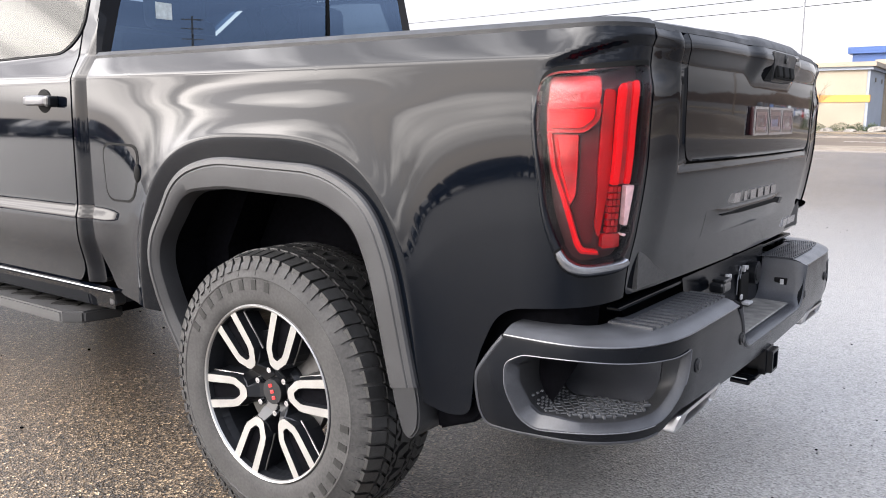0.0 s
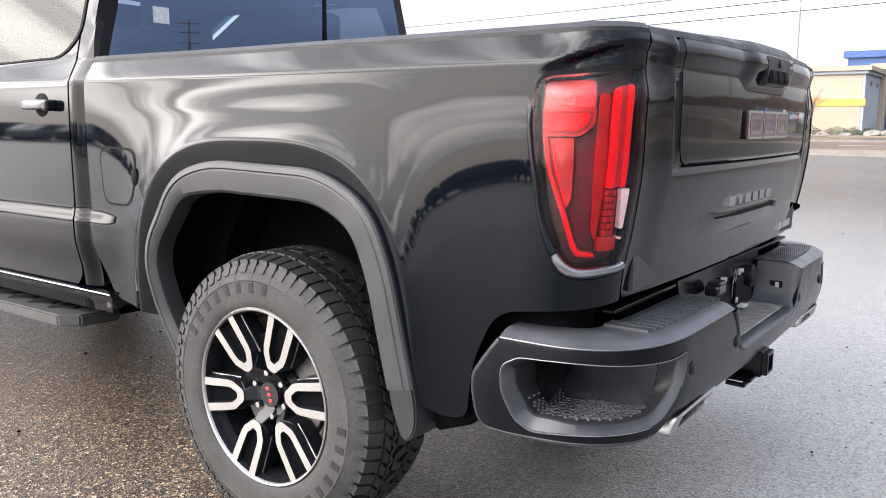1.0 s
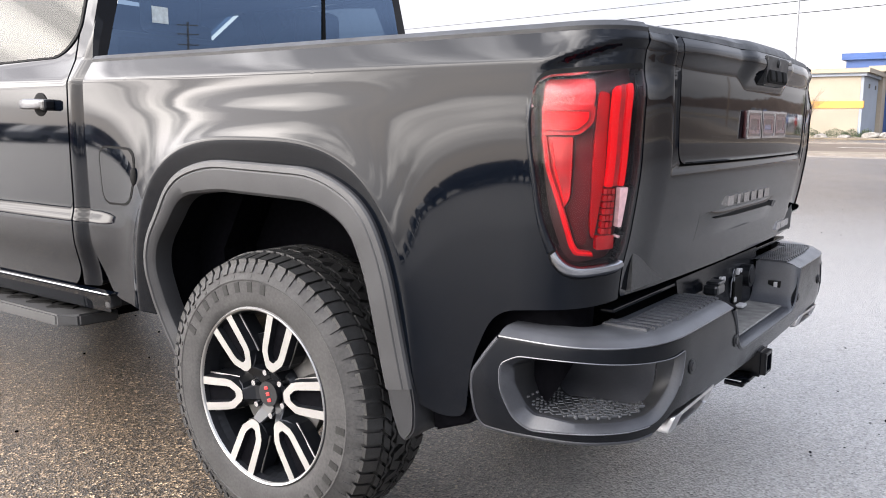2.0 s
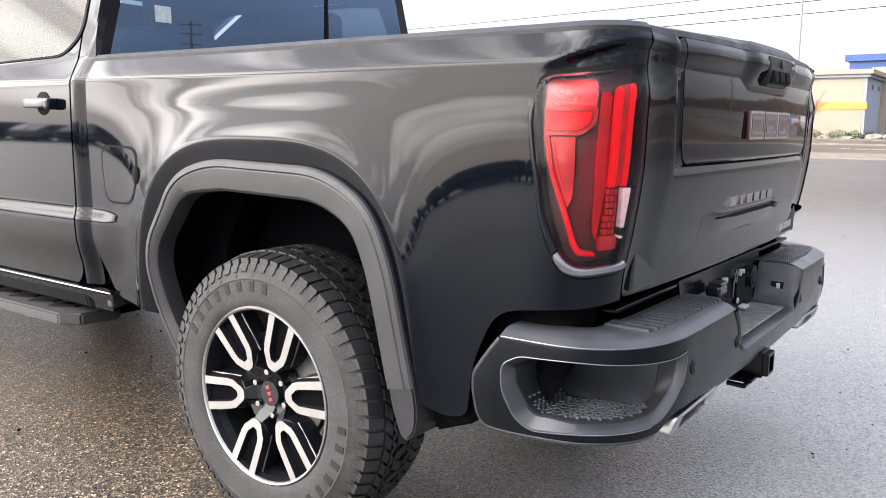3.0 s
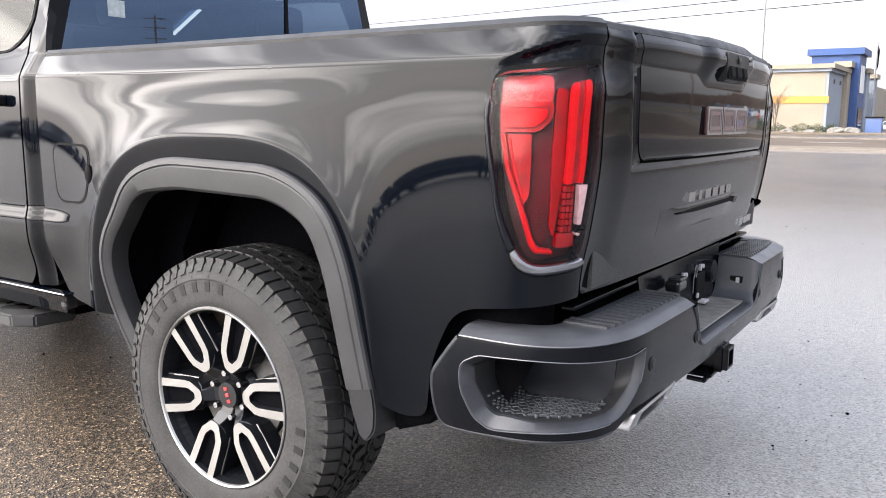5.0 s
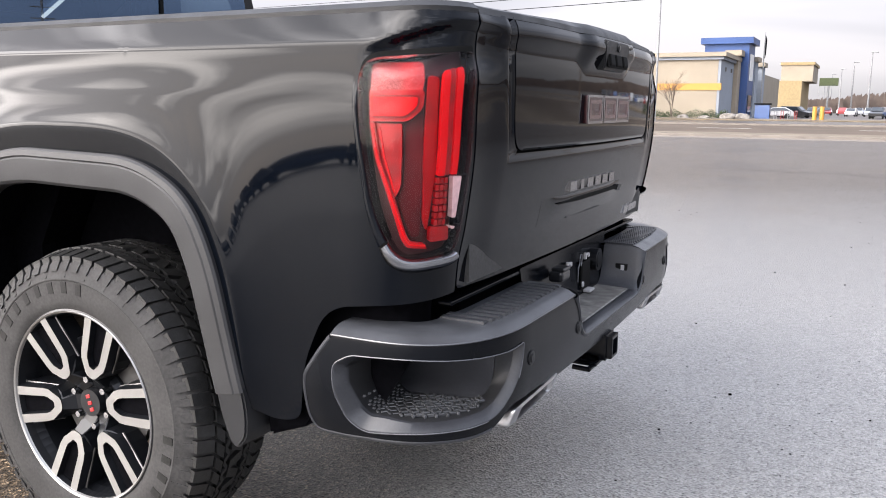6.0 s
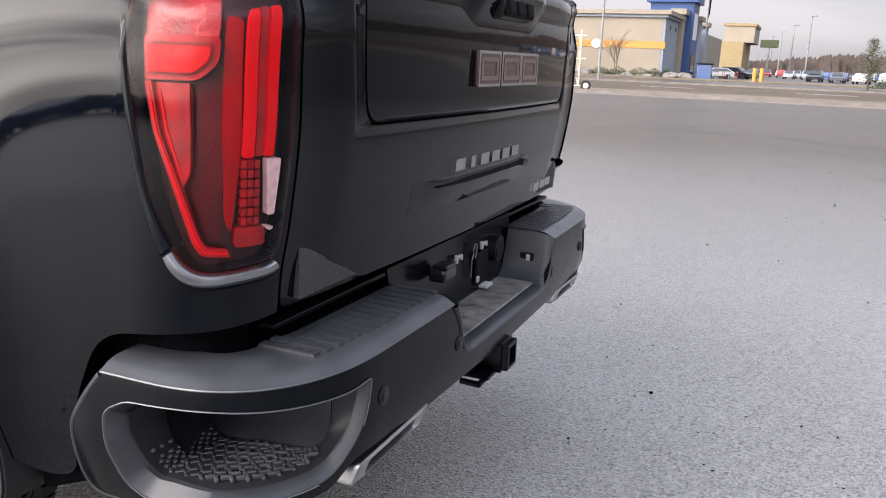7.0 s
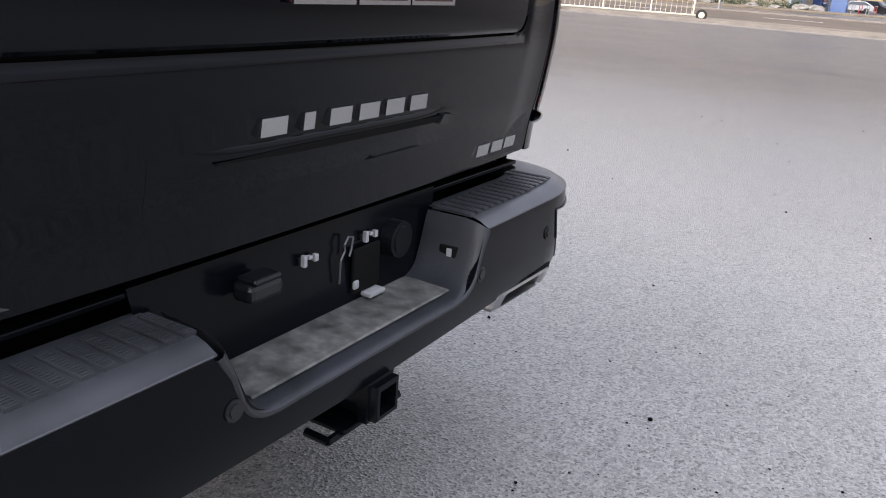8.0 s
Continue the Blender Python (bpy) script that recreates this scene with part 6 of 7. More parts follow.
# ---- ground and surroundings ----
M_BEIGE = shader("beige_stucco", (0.25, 0.215, 0.165), rough=0.9, grain=(8, 0.05), wear=(0.25, 0.1))
M_PALE = shader("pale_grey_stucco", (0.22, 0.245, 0.28), rough=0.9, grain=(8, 0.05), wear=(0.25, 0.08))
M_BLUE = shader("blue_cladding", (0.010, 0.045, 0.16), rough=0.5, wear=(0.3, 0.12))
M_YELLOW = shader("yellow_band", (0.4, 0.204, 0.036), rough=0.6, wear=(0.5, 0.1))
M_SIGN = shader("white_sign_face", (0.6, 0.6, 0.585), rough=0.5, grain=(3, 0.04))
M_DARKGLASS = shader("dark_shop_glass", (0.02, 0.025, 0.03), rough=0.08, coat=0.5)
M_TAN = shader("tan_block_wall", (0.2475, 0.1875, 0.0975), rough=0.9, grain=(2, 0.1), wear=(0.1, 0.1))
M_GALV = shader("galvanised_steel", (0.22, 0.225, 0.23), rough=0.55, metal=0.4, wear=(4, 0.15))
M_CREAMTUBE = shader("cream_painted_tube", (0.62, 0.58, 0.44), rough=0.5, wear=(3, 0.15))
M_WOOD = shader("weathered_pole_wood", (0.10, 0.075, 0.055), rough=0.9, grain=(12, 0.3))
M_BARK = shader("grey_bark", (0.088, 0.068, 0.056), rough=0.95, grain=(20, 0.3))
M_TWIGLEAF = shader("dry_reddish_leaf", (0.24, 0.12, 0.06), rough=0.9, grain=(3, 0.3))
M_NEEDLE = shader("dull_pine_needle", (0.055, 0.07, 0.03), rough=0.85, grain=(3, 0.35))
M_SHRUB = shader("juniper_green", (0.0315, 0.0455, 0.0196), rough=0.9, grain=(4, 0.4))
M_ROCK = shader("pale_boulder", (0.15, 0.1387, 0.1237), rough=0.9, grain=(6, 0.2), wear=(1.5, 0.2))
M_FARWOOD = shader("bare_far_woods", (0.0715, 0.055, 0.04675), rough=1.0, grain=(0.3, 0.3))
CAR_COLORS = [shader("car_paint_" + n, c, rough=0.3, coat=0.8, coat_rough=0.05) for n, c in
              (("white", (0.45, 0.45, 0.45)), ("silver", (0.32, 0.34, 0.36)), ("grey", (0.09, 0.1, 0.11)), ("red", (0.22, 0.02, 0.02)), ("blue", (0.04, 0.08, 0.2)), ("black", (0.015, 0.015, 0.017)))]
M_TYREFAR = shader("far_tyre", (0.02, 0.02, 0.02), rough=0.9)

bm = bmesh.new()
box(bm, (0, 0, -0.05), (3000, 3000, 0.1))
tagged(part("ground", bm, M_ASPHALT), "damp grey asphalt parking lot", "ground", kind="structure")


def strip(name, y0, y1, z0, z1, mat, label, cat, tilt=0.0):
    bm = bmesh.new()
    box(bm, (-20, (y0 + y1) / 2, (z0 + z1) / 2), (360, y1 - y0, z1 - z0), rz=tilt)
    return tagged(part(name, bm, mat), label, cat, kind="structure")


strip("gutter", 33.3, 34.5, 0.0, 0.012, M_KERB, "pale concrete gutter along the lot", "gutter")
strip("kerb", 34.5, 34.75, 0.0, 0.13, M_KERB, "pale concrete kerb beside the road", "kerb")
strip("verge", 34.75, 39.0, 0.0, 0.10, M_DIRT, "dry brown roadside verge", "verge")
strip("road", 39.0, 62.0, 0.0, 0.03, M_ROAD, "worn brownish asphalt road", "road")
strip("far_kerb", 62.0, 62.4, 0.0, 0.15, M_KERB, "pale concrete kerb across the road", "kerb")
strip("planting_strip", 88.0, 99.6, 0.0, 0.12, M_DIRT, "dry planting strip before the store", "planting bed")
bm = bmesh.new()
for x in range(-60, 60, 9):
    box(bm, (x, 50.5, 0.034), (3.2, 0.15, 0.004))
tagged(part("lane_marking", bm, M_SIGN), "faded white lane dashes on the road", "road marking", kind="structure")
bm = bmesh.new()
rr = random.Random(11)
for k in range(420):
    x, y = rr.uniform(-6, 9), rr.uniform(-3, 14)
    s = rr.uniform(0.004, 0.013)
    box(bm, (x, y, s * 0.3), (s, s * rr.uniform(0.5, 1), s * 0.6), rz=rr.uniform(0, 3))
for k in range(420):
    d = 1.2 + 6.0 * rr.random() ** 1.6
    q = rr.uniform(-0.4, 1.5)
    r = rr.uniform(0.0015, 0.0045)
    x, y = 0.9 + d * math.sin(q) * 0.8, -1.9 + d * math.cos(q)
    if -4.0 < x < 1.1 and abs(y) < 1.1:
        continue
    bmesh.ops.create_icosphere(bm, subdivisions=1, radius=r, matrix=Matrix.Translation((x, y, r * 0.3)) @ Matrix.Diagonal((1.3, 0.9, 0.6, 1)))
tagged(part("pebbles", bm, M_DEEPBLACK), "small dark pebbles scattered on the asphalt", "pebbles", kind="stuff")
# hairline cracks in the asphalt
for seed, (x, y), ang, n in ((1, (2.6, 9.2), 0.2, 26), (2, (4.2, 13.5), 2.6, 22), (3, (-1.5, 15.0), 0.1, 30)):
    rr = random.Random(seed)
    bm = bmesh.new()
    a = ang
    pts = []
    for k in range(n):
        pts.append((x, y))
        a += rr.uniform(-0.45, 0.45) - (a - ang) * 0.3
        x, y = x + math.cos(a) * 0.22, y + math.sin(a) * 0.22
    rows = [[(px - 0.006, py - 0.006, 0.003), (px + 0.006, py + 0.006, 0.003)] for px, py in pts]
    loft(bm, rows, closed=False, flip=True)
    bmesh.ops.recalc_face_normals(bm, faces=bm.faces)
    tagged(part("asphalt_crack", bm, M_DEEPBLACK), "thin dark crack across the asphalt", "crack", kind="structure")

# the store across the road
store = empty("store_building", "beige stucco store with yellow band and blue entrance tower", "store building")


def block(name, x0, x1, y0, y1, z0, z1, mat, parent, label="", bevel=0.0):
    bm = bmesh.new()
    box(bm, ((x0 + x1) / 2, (y0 + y1) / 2, (z0 + z1) / 2), (x1 - x0, y1 - y0, z1 - z0), bevel=bevel)
    return part(name, bm, mat, parent, label)


block("wall", -62, -14.4, 100, 150, 0, 6.9, M_BEIGE, store, "beige stucco wall")
block("side_wall", -14.4, -14.1, 100.05, 113, 0, 6.9, M_PALE, store, "pale side wall")
block("cornice", -62.3, -13.8, 99.7, 113.2, 6.9, 7.25, M_PALE, store, "stepped cornice")
block("cornice", -62.6, -13.5, 99.4, 113.4, 7.25, 7.75, M_BEIGE, store, "stepped cornice")
block("band", -62.05, -13.95, 99.93, 100.4, 3.35, 4.15, M_YELLOW, store, "yellow painted band")
block("roof_unit", -40, -33, 104, 112, 7.7, 8.7, M_PALE, store, "pale rooftop unit")
for x in (-22.2,):
    bm = bmesh.new()
    rod(bm, (x, 99.95, 3.75), (x, 99.85, 3.75), 0.55, 28)
    part("round_sign", bm, M_SIGN, store, "round white sign")
block("entrance_tower", -18.3, -12.7, 113, 119, 0, 9.6, M_BLUE, store, "blue entrance tower")
block("tower_cap", -18.8, -12.2, 112.5, 119.5, 9.6, 10.4, M_BLUE, store, "blue tower parapet")
block("portal", -14.9, -13.6, 110.2, 113, 0, 7.9, M_BEIGE, store, "beige portal pier")
block("portal_cap", -15.2, -13.2, 109.8, 113.4, 7.9, 8.6, M_BEIGE, store, "beige portal cap")
block("sign_panel", -12.69, -12.55, 114.3, 117.2, 4.9, 8.3, M_SIGN, store, "white sign panel")
block("door_glass", -12.69, -12.6, 114.3, 117.8, 0.0, 3.0, M_DARKGLASS, store, "dark entrance glass")
block("second_pier", -14.5, -12.5, 119.2, 122, 0, 7.6, M_PALE, store, "pale pier")
block("second_cap", -14.8, -12.1, 118.9, 122.4, 7.6, 8.2, M_BEIGE, store, "beige pier cap")
block("end_pier", -14.5, -12.3, 126, 129, 0, 7.2, M_PALE, store, "pale pier")
block("end_cap", -14.8, -12.0, 125.6, 129.4, 7.2, 7.8, M_BEIGE, store, "beige pier cap")
block("rear_wall", -62, -14.0, 119, 170, 0, 6.8, M_BEIGE, store)
for y in (103.5, 108.0):
    bm = bmesh.new()
    box(bm, (-14.05, y, 5.9), (0.2, 0.35, 0.5), bevel=0.05)
    part("wall_lamp", bm, M_STEEL, store, "wall lamp")

tan = empty("tan_building", "tan block building behind the parking lot", "building")
block("wall", -24, -13.5, 222, 250, 0, 8.2, M_TAN, tan, "tan block wall")
block("upper_wall", -19.0, -11.5, 228, 250, 8.2, 12.3, M_BEIGE, tan, "pale upper block")
block("roof_edge", -19.3, -11.2, 227.7, 250.3, 12.3, 13.0, M_TAN, tan)
block("canopy", -34, -24, 222, 235, 5.6, 7.6, M_PALE, tan, "pale canopy")


def pole_light(x, y, h):
    e = empty("street_lamp", "tall grey parking-lot lamp post", "street lamp", "parking-lot lamps")
    e.location = (x, y, 0)
    bm = bmesh.new()
    rod(bm, (0, 0, 0), (0, 0, h), 0.22, 8, 0.12)
    part("post", bm, M_GALV, e)
    bm = bmesh.new()
    box(bm, (0.5, 0, h), (1.4, 0.5, 0.25), bevel=0.05)
    part("lamp_head", bm, M_GALV, e)
    return e


for k in range(6):
    pole_light(1.5 + -1.2 * k - (3.0 * k), 210 + 42 * k, 14.0)
sg = empty("pylon_sign", "green and white roadside pylon sign on a post", "sign")
sg.location = (-9.0, 260, 0)
bm = bmesh.new()
rod(bm, (0, 0, 0), (0, 0, 8), 0.25, 8)
part("post", bm, M_GALV, sg)
bm = bmesh.new()
box(bm, (0, 0, 9), (5.0, 0.6, 2.2), bevel=0.1)
part("panel", bm, M_NEEDLE, sg, "dull green sign panel")

fp = empty("flagpole", "tall pale flagpole with a furled dark flag", "flagpole")
fp.location = (-11.2, 116, 0)
bm = bmesh.new()
rod(bm, (0, 0, 0), (0, 0, 11.2), 0.09, 10, 0.05)
part("pole", bm, M_GALV, fp)
bm = bmesh.new()
prism(bm, [(0.05, 0, 10.8), (0.24, 0.05, 10.2), (0.20, 0.03, 8.4), (0.08, 0, 7.8)], (0.03, 0.10, 0))
part("flag", bm, M_DEEPBLACK, fp, "furled dark flag")
tp = empty("lot_pole", "slender grey pole behind the road", "pole")
tp.location = (-13.35, 64, 0)
bm = bmesh.new()
rod(bm, (0, 0, 0), (0, 0, 13.5), 0.09, 8, 0.07)
part("post", bm, M_GALV, tp)


def wire(p, q, sag, r=0.028):
    cu = bpy.data.curves.new("power_line", "CURVE")
    cu.dimensions, cu.bevel_depth = "3D", r
    sp = cu.splines.new("POLY")
    sp.points.add(24)
    p, q = Vector(p), Vector(q)
    for i in range(25):
        f = i / 24
        v = p.lerp(q, f) - Vector((0, 0, sag * 4 * f * (1 - f)))
        sp.points[i].co = (*v, 1)
    ob = new("power_line", cu)
    cu.materials.append(M_DEEPBLACK)
    return tagged(ob, "thin dark overhead power line above the road", "power line", "power lines")


wire((-75, 76, 11.0), (30, 60, 11.6), 0.5)
wire((-75, 76, 10.2), (30, 60, 10.6), 0.5)
wire((-75, 78, 12.6), (30, 62, 12.9), 0.6, 0.02)


def utility_pole(x, y, h, turn):
    e = empty("utility_pole", "dark wooden utility pole with crossarms", "utility pole", "utility poles")
    e.location, e.rotation_euler = (x, y, 0), (0, 0, turn)
    bm = bmesh.new()
    rod(bm, (0, 0, 0), (0, 0, h), 0.20, 10, 0.13)
    part("pole", bm, M_WOOD, e)
    for z in (h - 0.4, h - 1.5, h - 2.8):
        bm = bmesh.new()
        box(bm, (0, 0, z), (2.6, 0.12, 0.14))
        part("crossarm", bm, M_WOOD, e)
    return e


utility_pole(30, 76, 12.4, 0.2)
utility_pole(-75, 76, 12.4, 0.2)
utility_pole(84, 64.6, 12.6, -0.89)

# rolling gate at the lot's edge
rg = empty("rolling_gate", "cream tubular rolling gate on a castor wheel", "gate")
G0, G1 = Vector((-7.7, 36.4, 0)), Vector((-15.5, 33.6, 0))
for z in (0.22, 1.45, 2.5):
    bm = bmesh.new()
    rod(bm, (*G0.xy, z), (*G1.xy, z), 0.035, 10)
    part("rail", bm, M_CREAMTUBE, rg)
for f in (0.03, 0.25, 0.5, 0.75, 0.97):
    p = G0.lerp(G1, f)
    bm = bmesh.new()
    rod(bm, (*p.xy, 0.22), (*p.xy, 2.75 if f == 0.03 else 2.5), 0.035, 10)
    part("post", bm, M_CREAMTUBE, rg)
for k in range(36):
    p = G0.lerp(G1, 0.04 + 0.93 * k / 35)
    bm = bmesh.new()
    rod(bm, (*p.xy, 0.24), (*p.xy, 2.48), 0.007, 5)
    part("bar", bm, M_CREAMTUBE, rg)
d = (G1 - G0).normalized()
bm = bmesh.new()
bmesh.ops.create_cone(bm, cap_ends=True, segments=24, radius1=0.24, radius2=0.24, depth=0.09, matrix=Matrix.Translation((*(G0 - d * 0.1).xy, 0.24)) @ (d.cross(Vector((0, 0, 1)))).to_track_quat("Z", "Y").to_matrix().to_4x4())
wh = part("castor_wheel", bm, M_TYREFAR, rg, "black castor wheel")
bm = bmesh.new()
bmesh.ops.create_cone(bm, cap_ends=True, segments=20, radius1=0.13, radius2=0.13, depth=0.12, matrix=Matrix.Translation((*(G0 - d * 0.1).xy, 0.24)) @ (d.cross(Vector((0, 0, 1)))).to_track_quat("Z", "Y").to_matrix().to_4x4())
part("hub", bm, M_CREAMTUBE, wh, "cream hub")


# ---- plants ----
def bare_tree(name, x, y, h, seed, leaf, label):
    rr = random.Random(seed)
    e = empty(name, label, "tree", "small trees by the store")
    e.location = (x, y, 0)
    bt, bl = bmesh.new(), bmesh.new()

    def grow(p, d, length, r, depth):
        q = p + d * length
        rod(bt, p, q, r, 5, r * 0.65)
        if depth == 0:
            for _ in range(5):
                c = p.lerp(q, rr.random()) + Vector([rr.gauss(0, 0.06) for _ in range(3)])
                s = rr.uniform(0.02, 0.05)
                a = Vector([rr.gauss(0, 1) for _ in range(3)]).normalized() * s
                b = Vector([rr.gauss(0, 1) for _ in range(3)]).normalized() * s
                bl.faces.new([bl.verts.new(c + v) for v in (a, b, -a * 0.6)])
            return
        for _ in range(rr.choice((3, 3, 4))):
            nd = (d + Vector((rr.gauss(0, 0.55), rr.gauss(0, 0.55), rr.uniform(-0.05, 0.4)))).normalized()
            grow(p.lerp(q, rr.uniform(0.55, 1.0)), nd, length * rr.uniform(0.55, 0.8), r * 0.55, depth - 1)

    for k in range(3):
        grow(Vector((0, 0, 0)), Vector((rr.gauss(0, 0.25), rr.gauss(0, 0.25), 1)).normalized(), h * 0.33, 0.06, 4)
    part("trunk", bt, M_BARK, e, "bare grey trunk and twigs")
    part("crown", bl, leaf, e, "sparse dry reddish leaves")
    return e


bare_tree("bare_tree", -18.6, 95.5, 6.6, 4, M_TWIGLEAF, "small bare tree with sparse reddish leaves by the store wall")
bare_tree("bare_tree", -24.6, 95.5, 6.6, 9, M_TWIGLEAF, "small bare tree with sparse reddish leaves by the store wall")
bare_tree("bare_tree", -31.0, 95.5, 6.8, 17, M_TWIGLEAF, "small bare tree with sparse reddish leaves by the store wall")


def shrub(x, y, w, h, seed):
    rr = random.Random(seed)
    bm = bmesh.new()
    for k in range(900):
        a, t = rr.uniform(0, 6.283), rr.random() ** 0.5
        c = Vector((math.cos(a) * t * w * rr.uniform(0.8, 1.1), math.sin(a) * t * w * 0.6, h * (1 - t * t) * rr.uniform(0.2, 1.0) + 0.05))
        s = rr.uniform(0.06, 0.14)
        u = Vector([rr.gauss(0, 1) for _ in range(3)]).normalized() * s
        v = Vector((rr.gauss(0, 0.5), rr.gauss(0, 0.5), 1)).normalized() * s
        bm.faces.new([bm.verts.new(c + p) for p in (u * 0.5, v, -u * 0.5)])
    ob = part("shrub", bm, M_SHRUB)
    ob.location = (x, y, 0.1)
    return tagged(ob, "low dark green juniper shrub beside the store", "shrub", "shrubs by the store")


for k, (x, w) in enumerate(((-25.6, 1.0), (-20.6, 1.3), (-18.6, 1.4), (-16.0, 1.6), (-14.4, 1.1), (-12.9, 0.8), (-29, 1.4), (-33, 1.2))):
    shrub(x, 96.5, w * 1.1, 0.95, 30 + k)
for k, (x, s) in enumerate(((-22.2, 0.8), (-17.2, 0.5), (-12.2, 0.75), (-10.8, 0.7), (-14.9, 0.45))):
    rr = random.Random(60 + k)
    bm = bmesh.new()
    bmesh.ops.create_icosphere(bm, subdivisions=3, radius=1.0)
    for v in bm.verts:
        v.co *= 1 + 0.35 * noise.noise(v.co * 1.6 + Vector((k * 7, 0, 0)))
        v.co = Vector((v.co.x * s * 1.3, v.co.y * s, v.co.z * s * 0.7))
    ob = part("boulder", bm, M_ROCK)
    ob.location = (x, 95.2, 0.3 * s)
    tagged(ob, "pale rounded boulder in the planting strip", "boulder", "boulders by the store")


def pine(x, y, h, seed):
    rr = random.Random(seed)
    e = empty("pine_tree", "young dull green pine tree beside the lot", "tree")
    e.location = (x, y, 0)
    bm = bmesh.new()
    rod(bm, (0, 0, 0), (0, 0, h * 0.95), 0.10, 8, 0.02)
    bn = bmesh.new()
    for k in range(70):
        z = h * (0.16 + 0.8 * (k / 70))
        L = (1 - k / 80) ** 0.8 * h * 0.42 * rr.uniform(0.55, 1.15)
        a = k * 2.4 + rr.uniform(-0.4, 0.4)
        tip = Vector((math.cos(a) * L, math.sin(a) * L, z + L * rr.uniform(0.1, 0.4)))
        base = Vector((0, 0, z))
        rod(bm, base, tip, 0.025, 4, 0.008)
        for j in range(46):
            c = base.lerp(tip, rr.uniform(0.25, 1.0)) + Vector([rr.gauss(0, 0.09) for _ in range(3)])
            u = Vector([rr.gauss(0, 1) for _ in range(3)]).normalized() * 0.13
            v = Vector([rr.gauss(0, 1) for _ in range(3)]).normalized() * 0.03
            bn.faces.new([bn.verts.new(c + p) for p in (u, v, -u * 0.3)])
    part("trunk", bm, M_BARK, e)
    part("crown", bn, M_NEEDLE, e, "tufted dull green needles")
    return e


pine(6.6, 76, 4.3, 3)
shrub(8.4, 75, 1.8, 0.9, 77)

# far bare woods behind the lot
rr = random.Random(8)
bm = bmesh.new()
for k in range(9000):
    x, y = rr.uniform(-260, 260), rr.uniform(300, 360)
    h = rr.uniform(3.5, 7.0) + 1.5 * math.sin(x * 0.03) + 1.0 * math.sin(x * 0.11)
    w = rr.uniform(0.5, 1.6)
    a = bm.verts.new((x - w, y, 0))
    b = bm.verts.new((x + w, y, 0))
    c = bm.verts.new((x + rr.uniform(-0.6, 0.6), y, h))
    d2 = bm.verts.new((x - w * 1.2, y, h * 0.75))
    bm.faces.new((a, b, c, d2))
tagged(part("far_woods", bm, M_FARWOOD), "brown leafless woods on the horizon", "woods", kind="stuff")


# ---- parked cars ----
def make_car(mat, tall):
    e = empty("parked_car", "car parked in the far lot", "car", "cars in the far lot")
    h = 0.18 * tall
    prof = [(-2.25, 0.35), (-2.3, 0.75), (-1.2, 0.95 + h * 0.4), (-0.5, 1.42 + h), (1.2 + 0.5 * tall, 1.45 + h), (2.05, 1.0 + h * 0.4), (2.25, 0.85), (2.25, 0.35)]
    bm = bmesh.new()
    rows = []
    for y, k in ((-0.88, 0.93), (-0.80, 1.0), (0.80, 1.0), (0.88, 0.93)):
        rows.append([(x * (0.98 if k < 1 else 1), y * (0.86 if z > 1.2 else 1), 0.35 + (z - 0.35) * k) for x, z in prof])
    vs = loft(bm, rows)
    bm.faces.new(vs[0][::-1])
    bm.faces.new(vs[-1])
    bmesh.ops.recalc_face_normals(bm, faces=bm.faces)
    part("body", bm, mat, e)
    for s in (-1, 1):
        bm = bmesh.new()
        prism(bm, [(-1.0, s * 0.872, 0.98), (-0.45, s * 0.785, 1.36 + h), (1.1 + 0.4 * tall, s * 0.785, 1.38 + h), (1.75, s * 0.872, 1.0)], (0, s * 0.012, 0))
        part("side_window", bm, M_DARKGLASS, e)
    bm = bmesh.new()
    prism(bm, [(-1.2, -0.7, 0.99 + h * 0.4), (-1.2, 0.7, 0.99 + h * 0.4), (-0.55, 0.62, 1.40 + h), (-0.55, -0.62, 1.40 + h)], (-0.03, 0, 0.02))
    part("windscreen", bm, M_DARKGLASS, e)
    for x in (-1.4, 1.4):
        for s in (-1, 1):
            bm = bmesh.new()
            rod(bm, (x, s * 0.72, 0.33), (x, s * 0.91, 0.33), 0.33, 18)
            part("wheel", bm, M_TYREFAR, e)
    return e


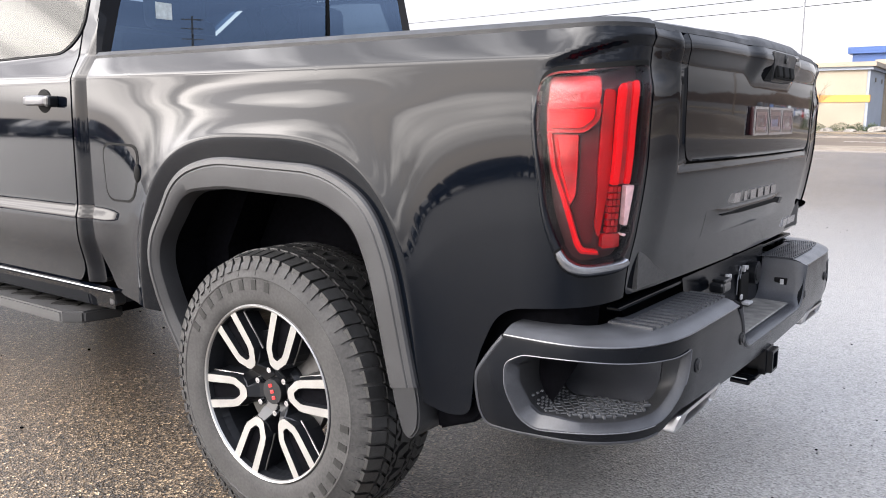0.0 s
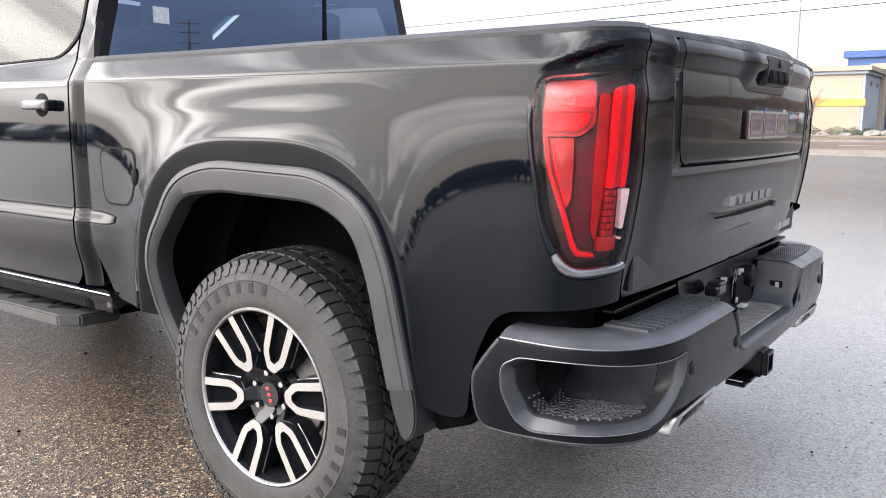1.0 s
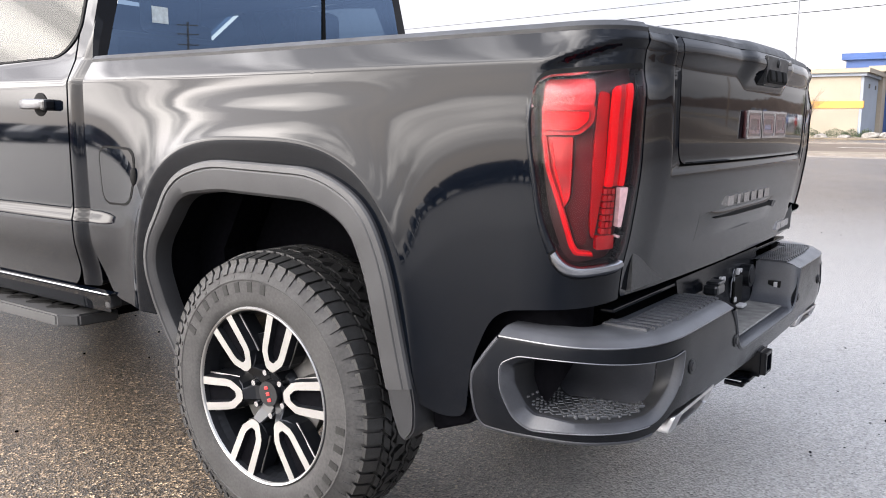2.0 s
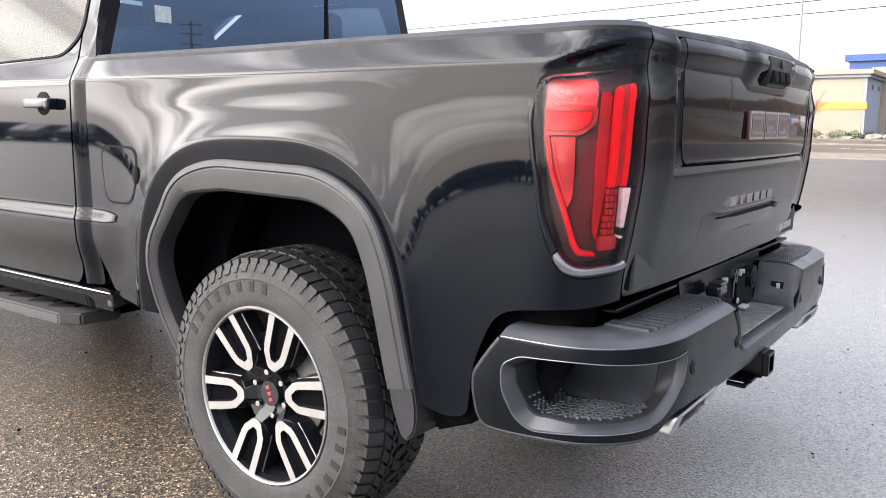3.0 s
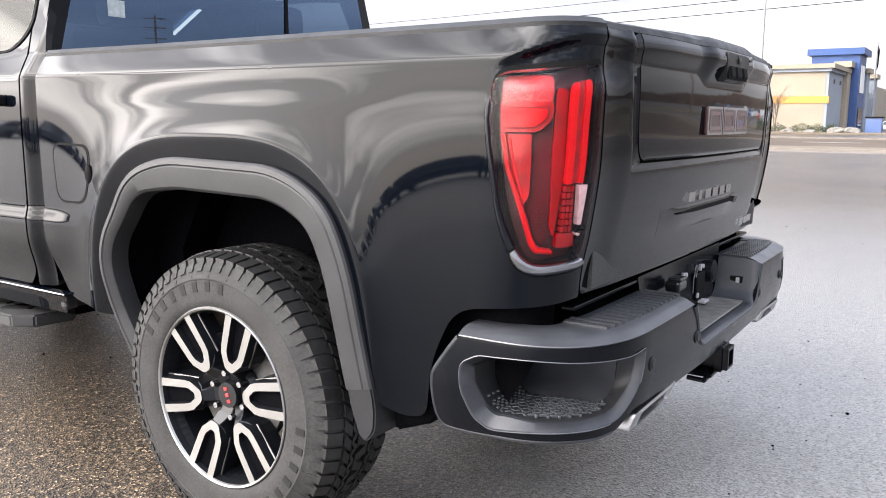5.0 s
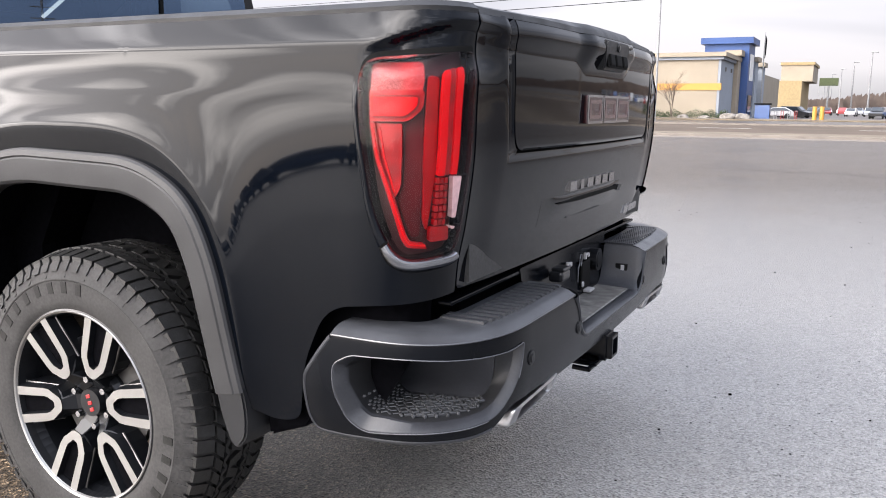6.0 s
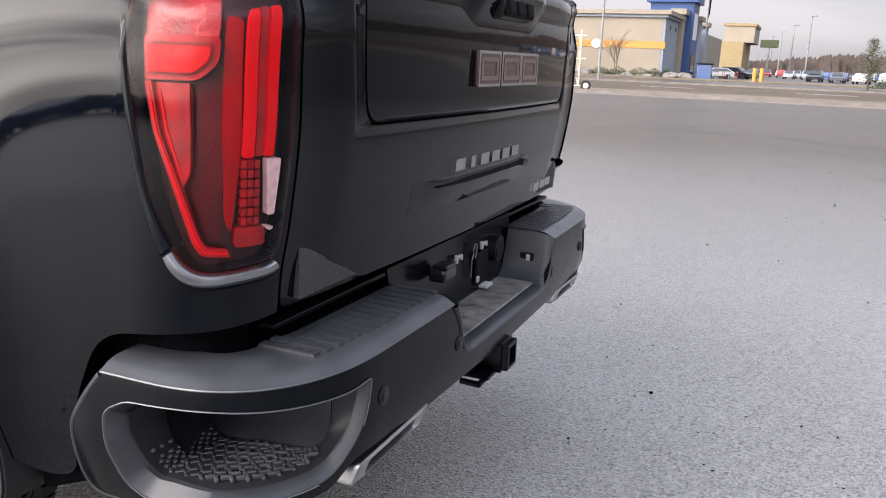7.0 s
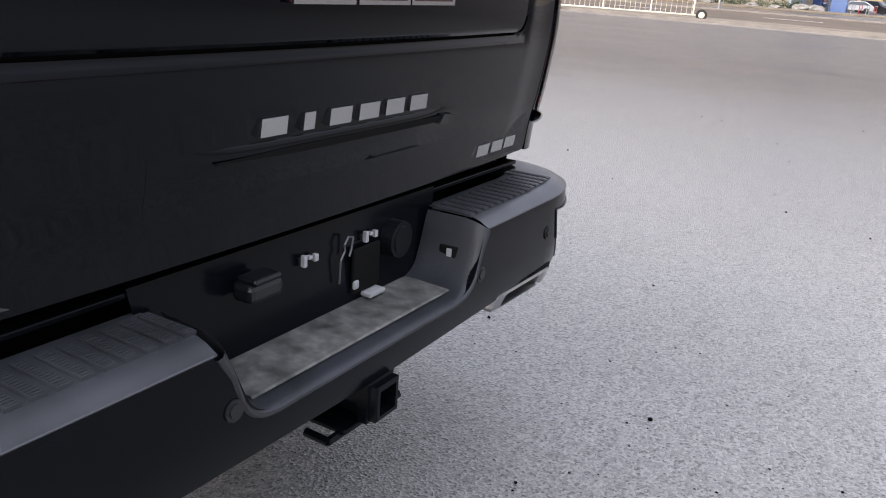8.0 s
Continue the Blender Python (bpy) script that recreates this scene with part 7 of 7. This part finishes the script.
protos = []
for k, mat in enumerate(CAR_COLORS):
    c = make_car(mat, k % 2)
    names = ("white", "silver", "grey", "red", "blue", "black")
    c["label"] = names[k] + (" sport utility car" if k % 2 else " saloon car") + " parked in the far lot"
    protos.append(c)
spots = []
rr = random.Random(21)
for y, x0, x1, rot in ((128, 3, 40, 1.4), (140, 0, 45, 1.5), (165, -7, 40, 1.5), (190, -12, 45, 1.6), (215, -10, 50, 1.5)):
    x = x0
    while x < x1:
        if rr.random() < 0.8:
            spots.append((x, y + rr.uniform(-1, 1), rot + rr.uniform(-0.06, 0.06) + (math.pi if rr.random() < 0.4 else 0)))
        x += 3.0
for x, y, r in ((-9.5, 118, 0.3), (-7.4, 124, 2.8), (-8.8, 132, 0.2), (-5.8, 140, 1.3)):
    spots.append((x, y, r))
near = [(x, -30 + rr.uniform(-0.4, 0.4), math.pi / 2 + rr.uniform(-0.05, 0.05)) for x in range(-82, 36, 3)]
near += [(40 + rr.uniform(-0.5, 0.5), y, rr.uniform(-0.05, 0.05)) for y in range(-20, 22, 3)]
used = set()
for k, (x, y, r) in enumerate(spots + near):
    i = rr.randrange(len(protos))
    m = Matrix.Translation((x, y, 0)) @ Matrix.Rotation(r, 4, "Z")
    if i not in used:
        used.add(i)
        protos[i].matrix_basis = m
    else:
        copy_thing(protos[i], m)

# carts, barrier and bin by the store's doors
bn = empty("litter_bin", "dark blue litter bin near the store doors", "bin")
block("body", -9.9, -8.3, 99, 100.2, 0, 1.7, CAR_COLORS[4], bn, "dark blue body", 0.05)
block("lid", -10.0, -8.2, 98.9, 100.3, 1.7, 1.85, M_GAP, bn)
for x in (-3.2, -2.5):
    bm = bmesh.new()
    rod(bm, (x, 92, 0), (x, 92, 1.5), 0.22, 14)
    tagged(part("bollard", bm, M_YELLOW), "yellow steel bollard beside the drive", "bollard", "yellow bollards")
ct = empty("cart_rack", "reddish shopping-cart rack near the store doors", "cart rack")
for k in range(4):
    bm = bmesh.new()
    for z in (0.5, 1.0):
        rod(bm, (-7.4 + 0.7 * k, 95, z), (-7.4 + 0.7 * k, 98, z), 0.04, 6)
    for y in (95, 98):
        rod(bm, (-7.4 + 0.7 * k, y, 0), (-7.4 + 0.7 * k, y, 1.05), 0.04, 6)
    part("hoop", bm, CAR_COLORS[3] if k % 2 else M_GALV, ct)
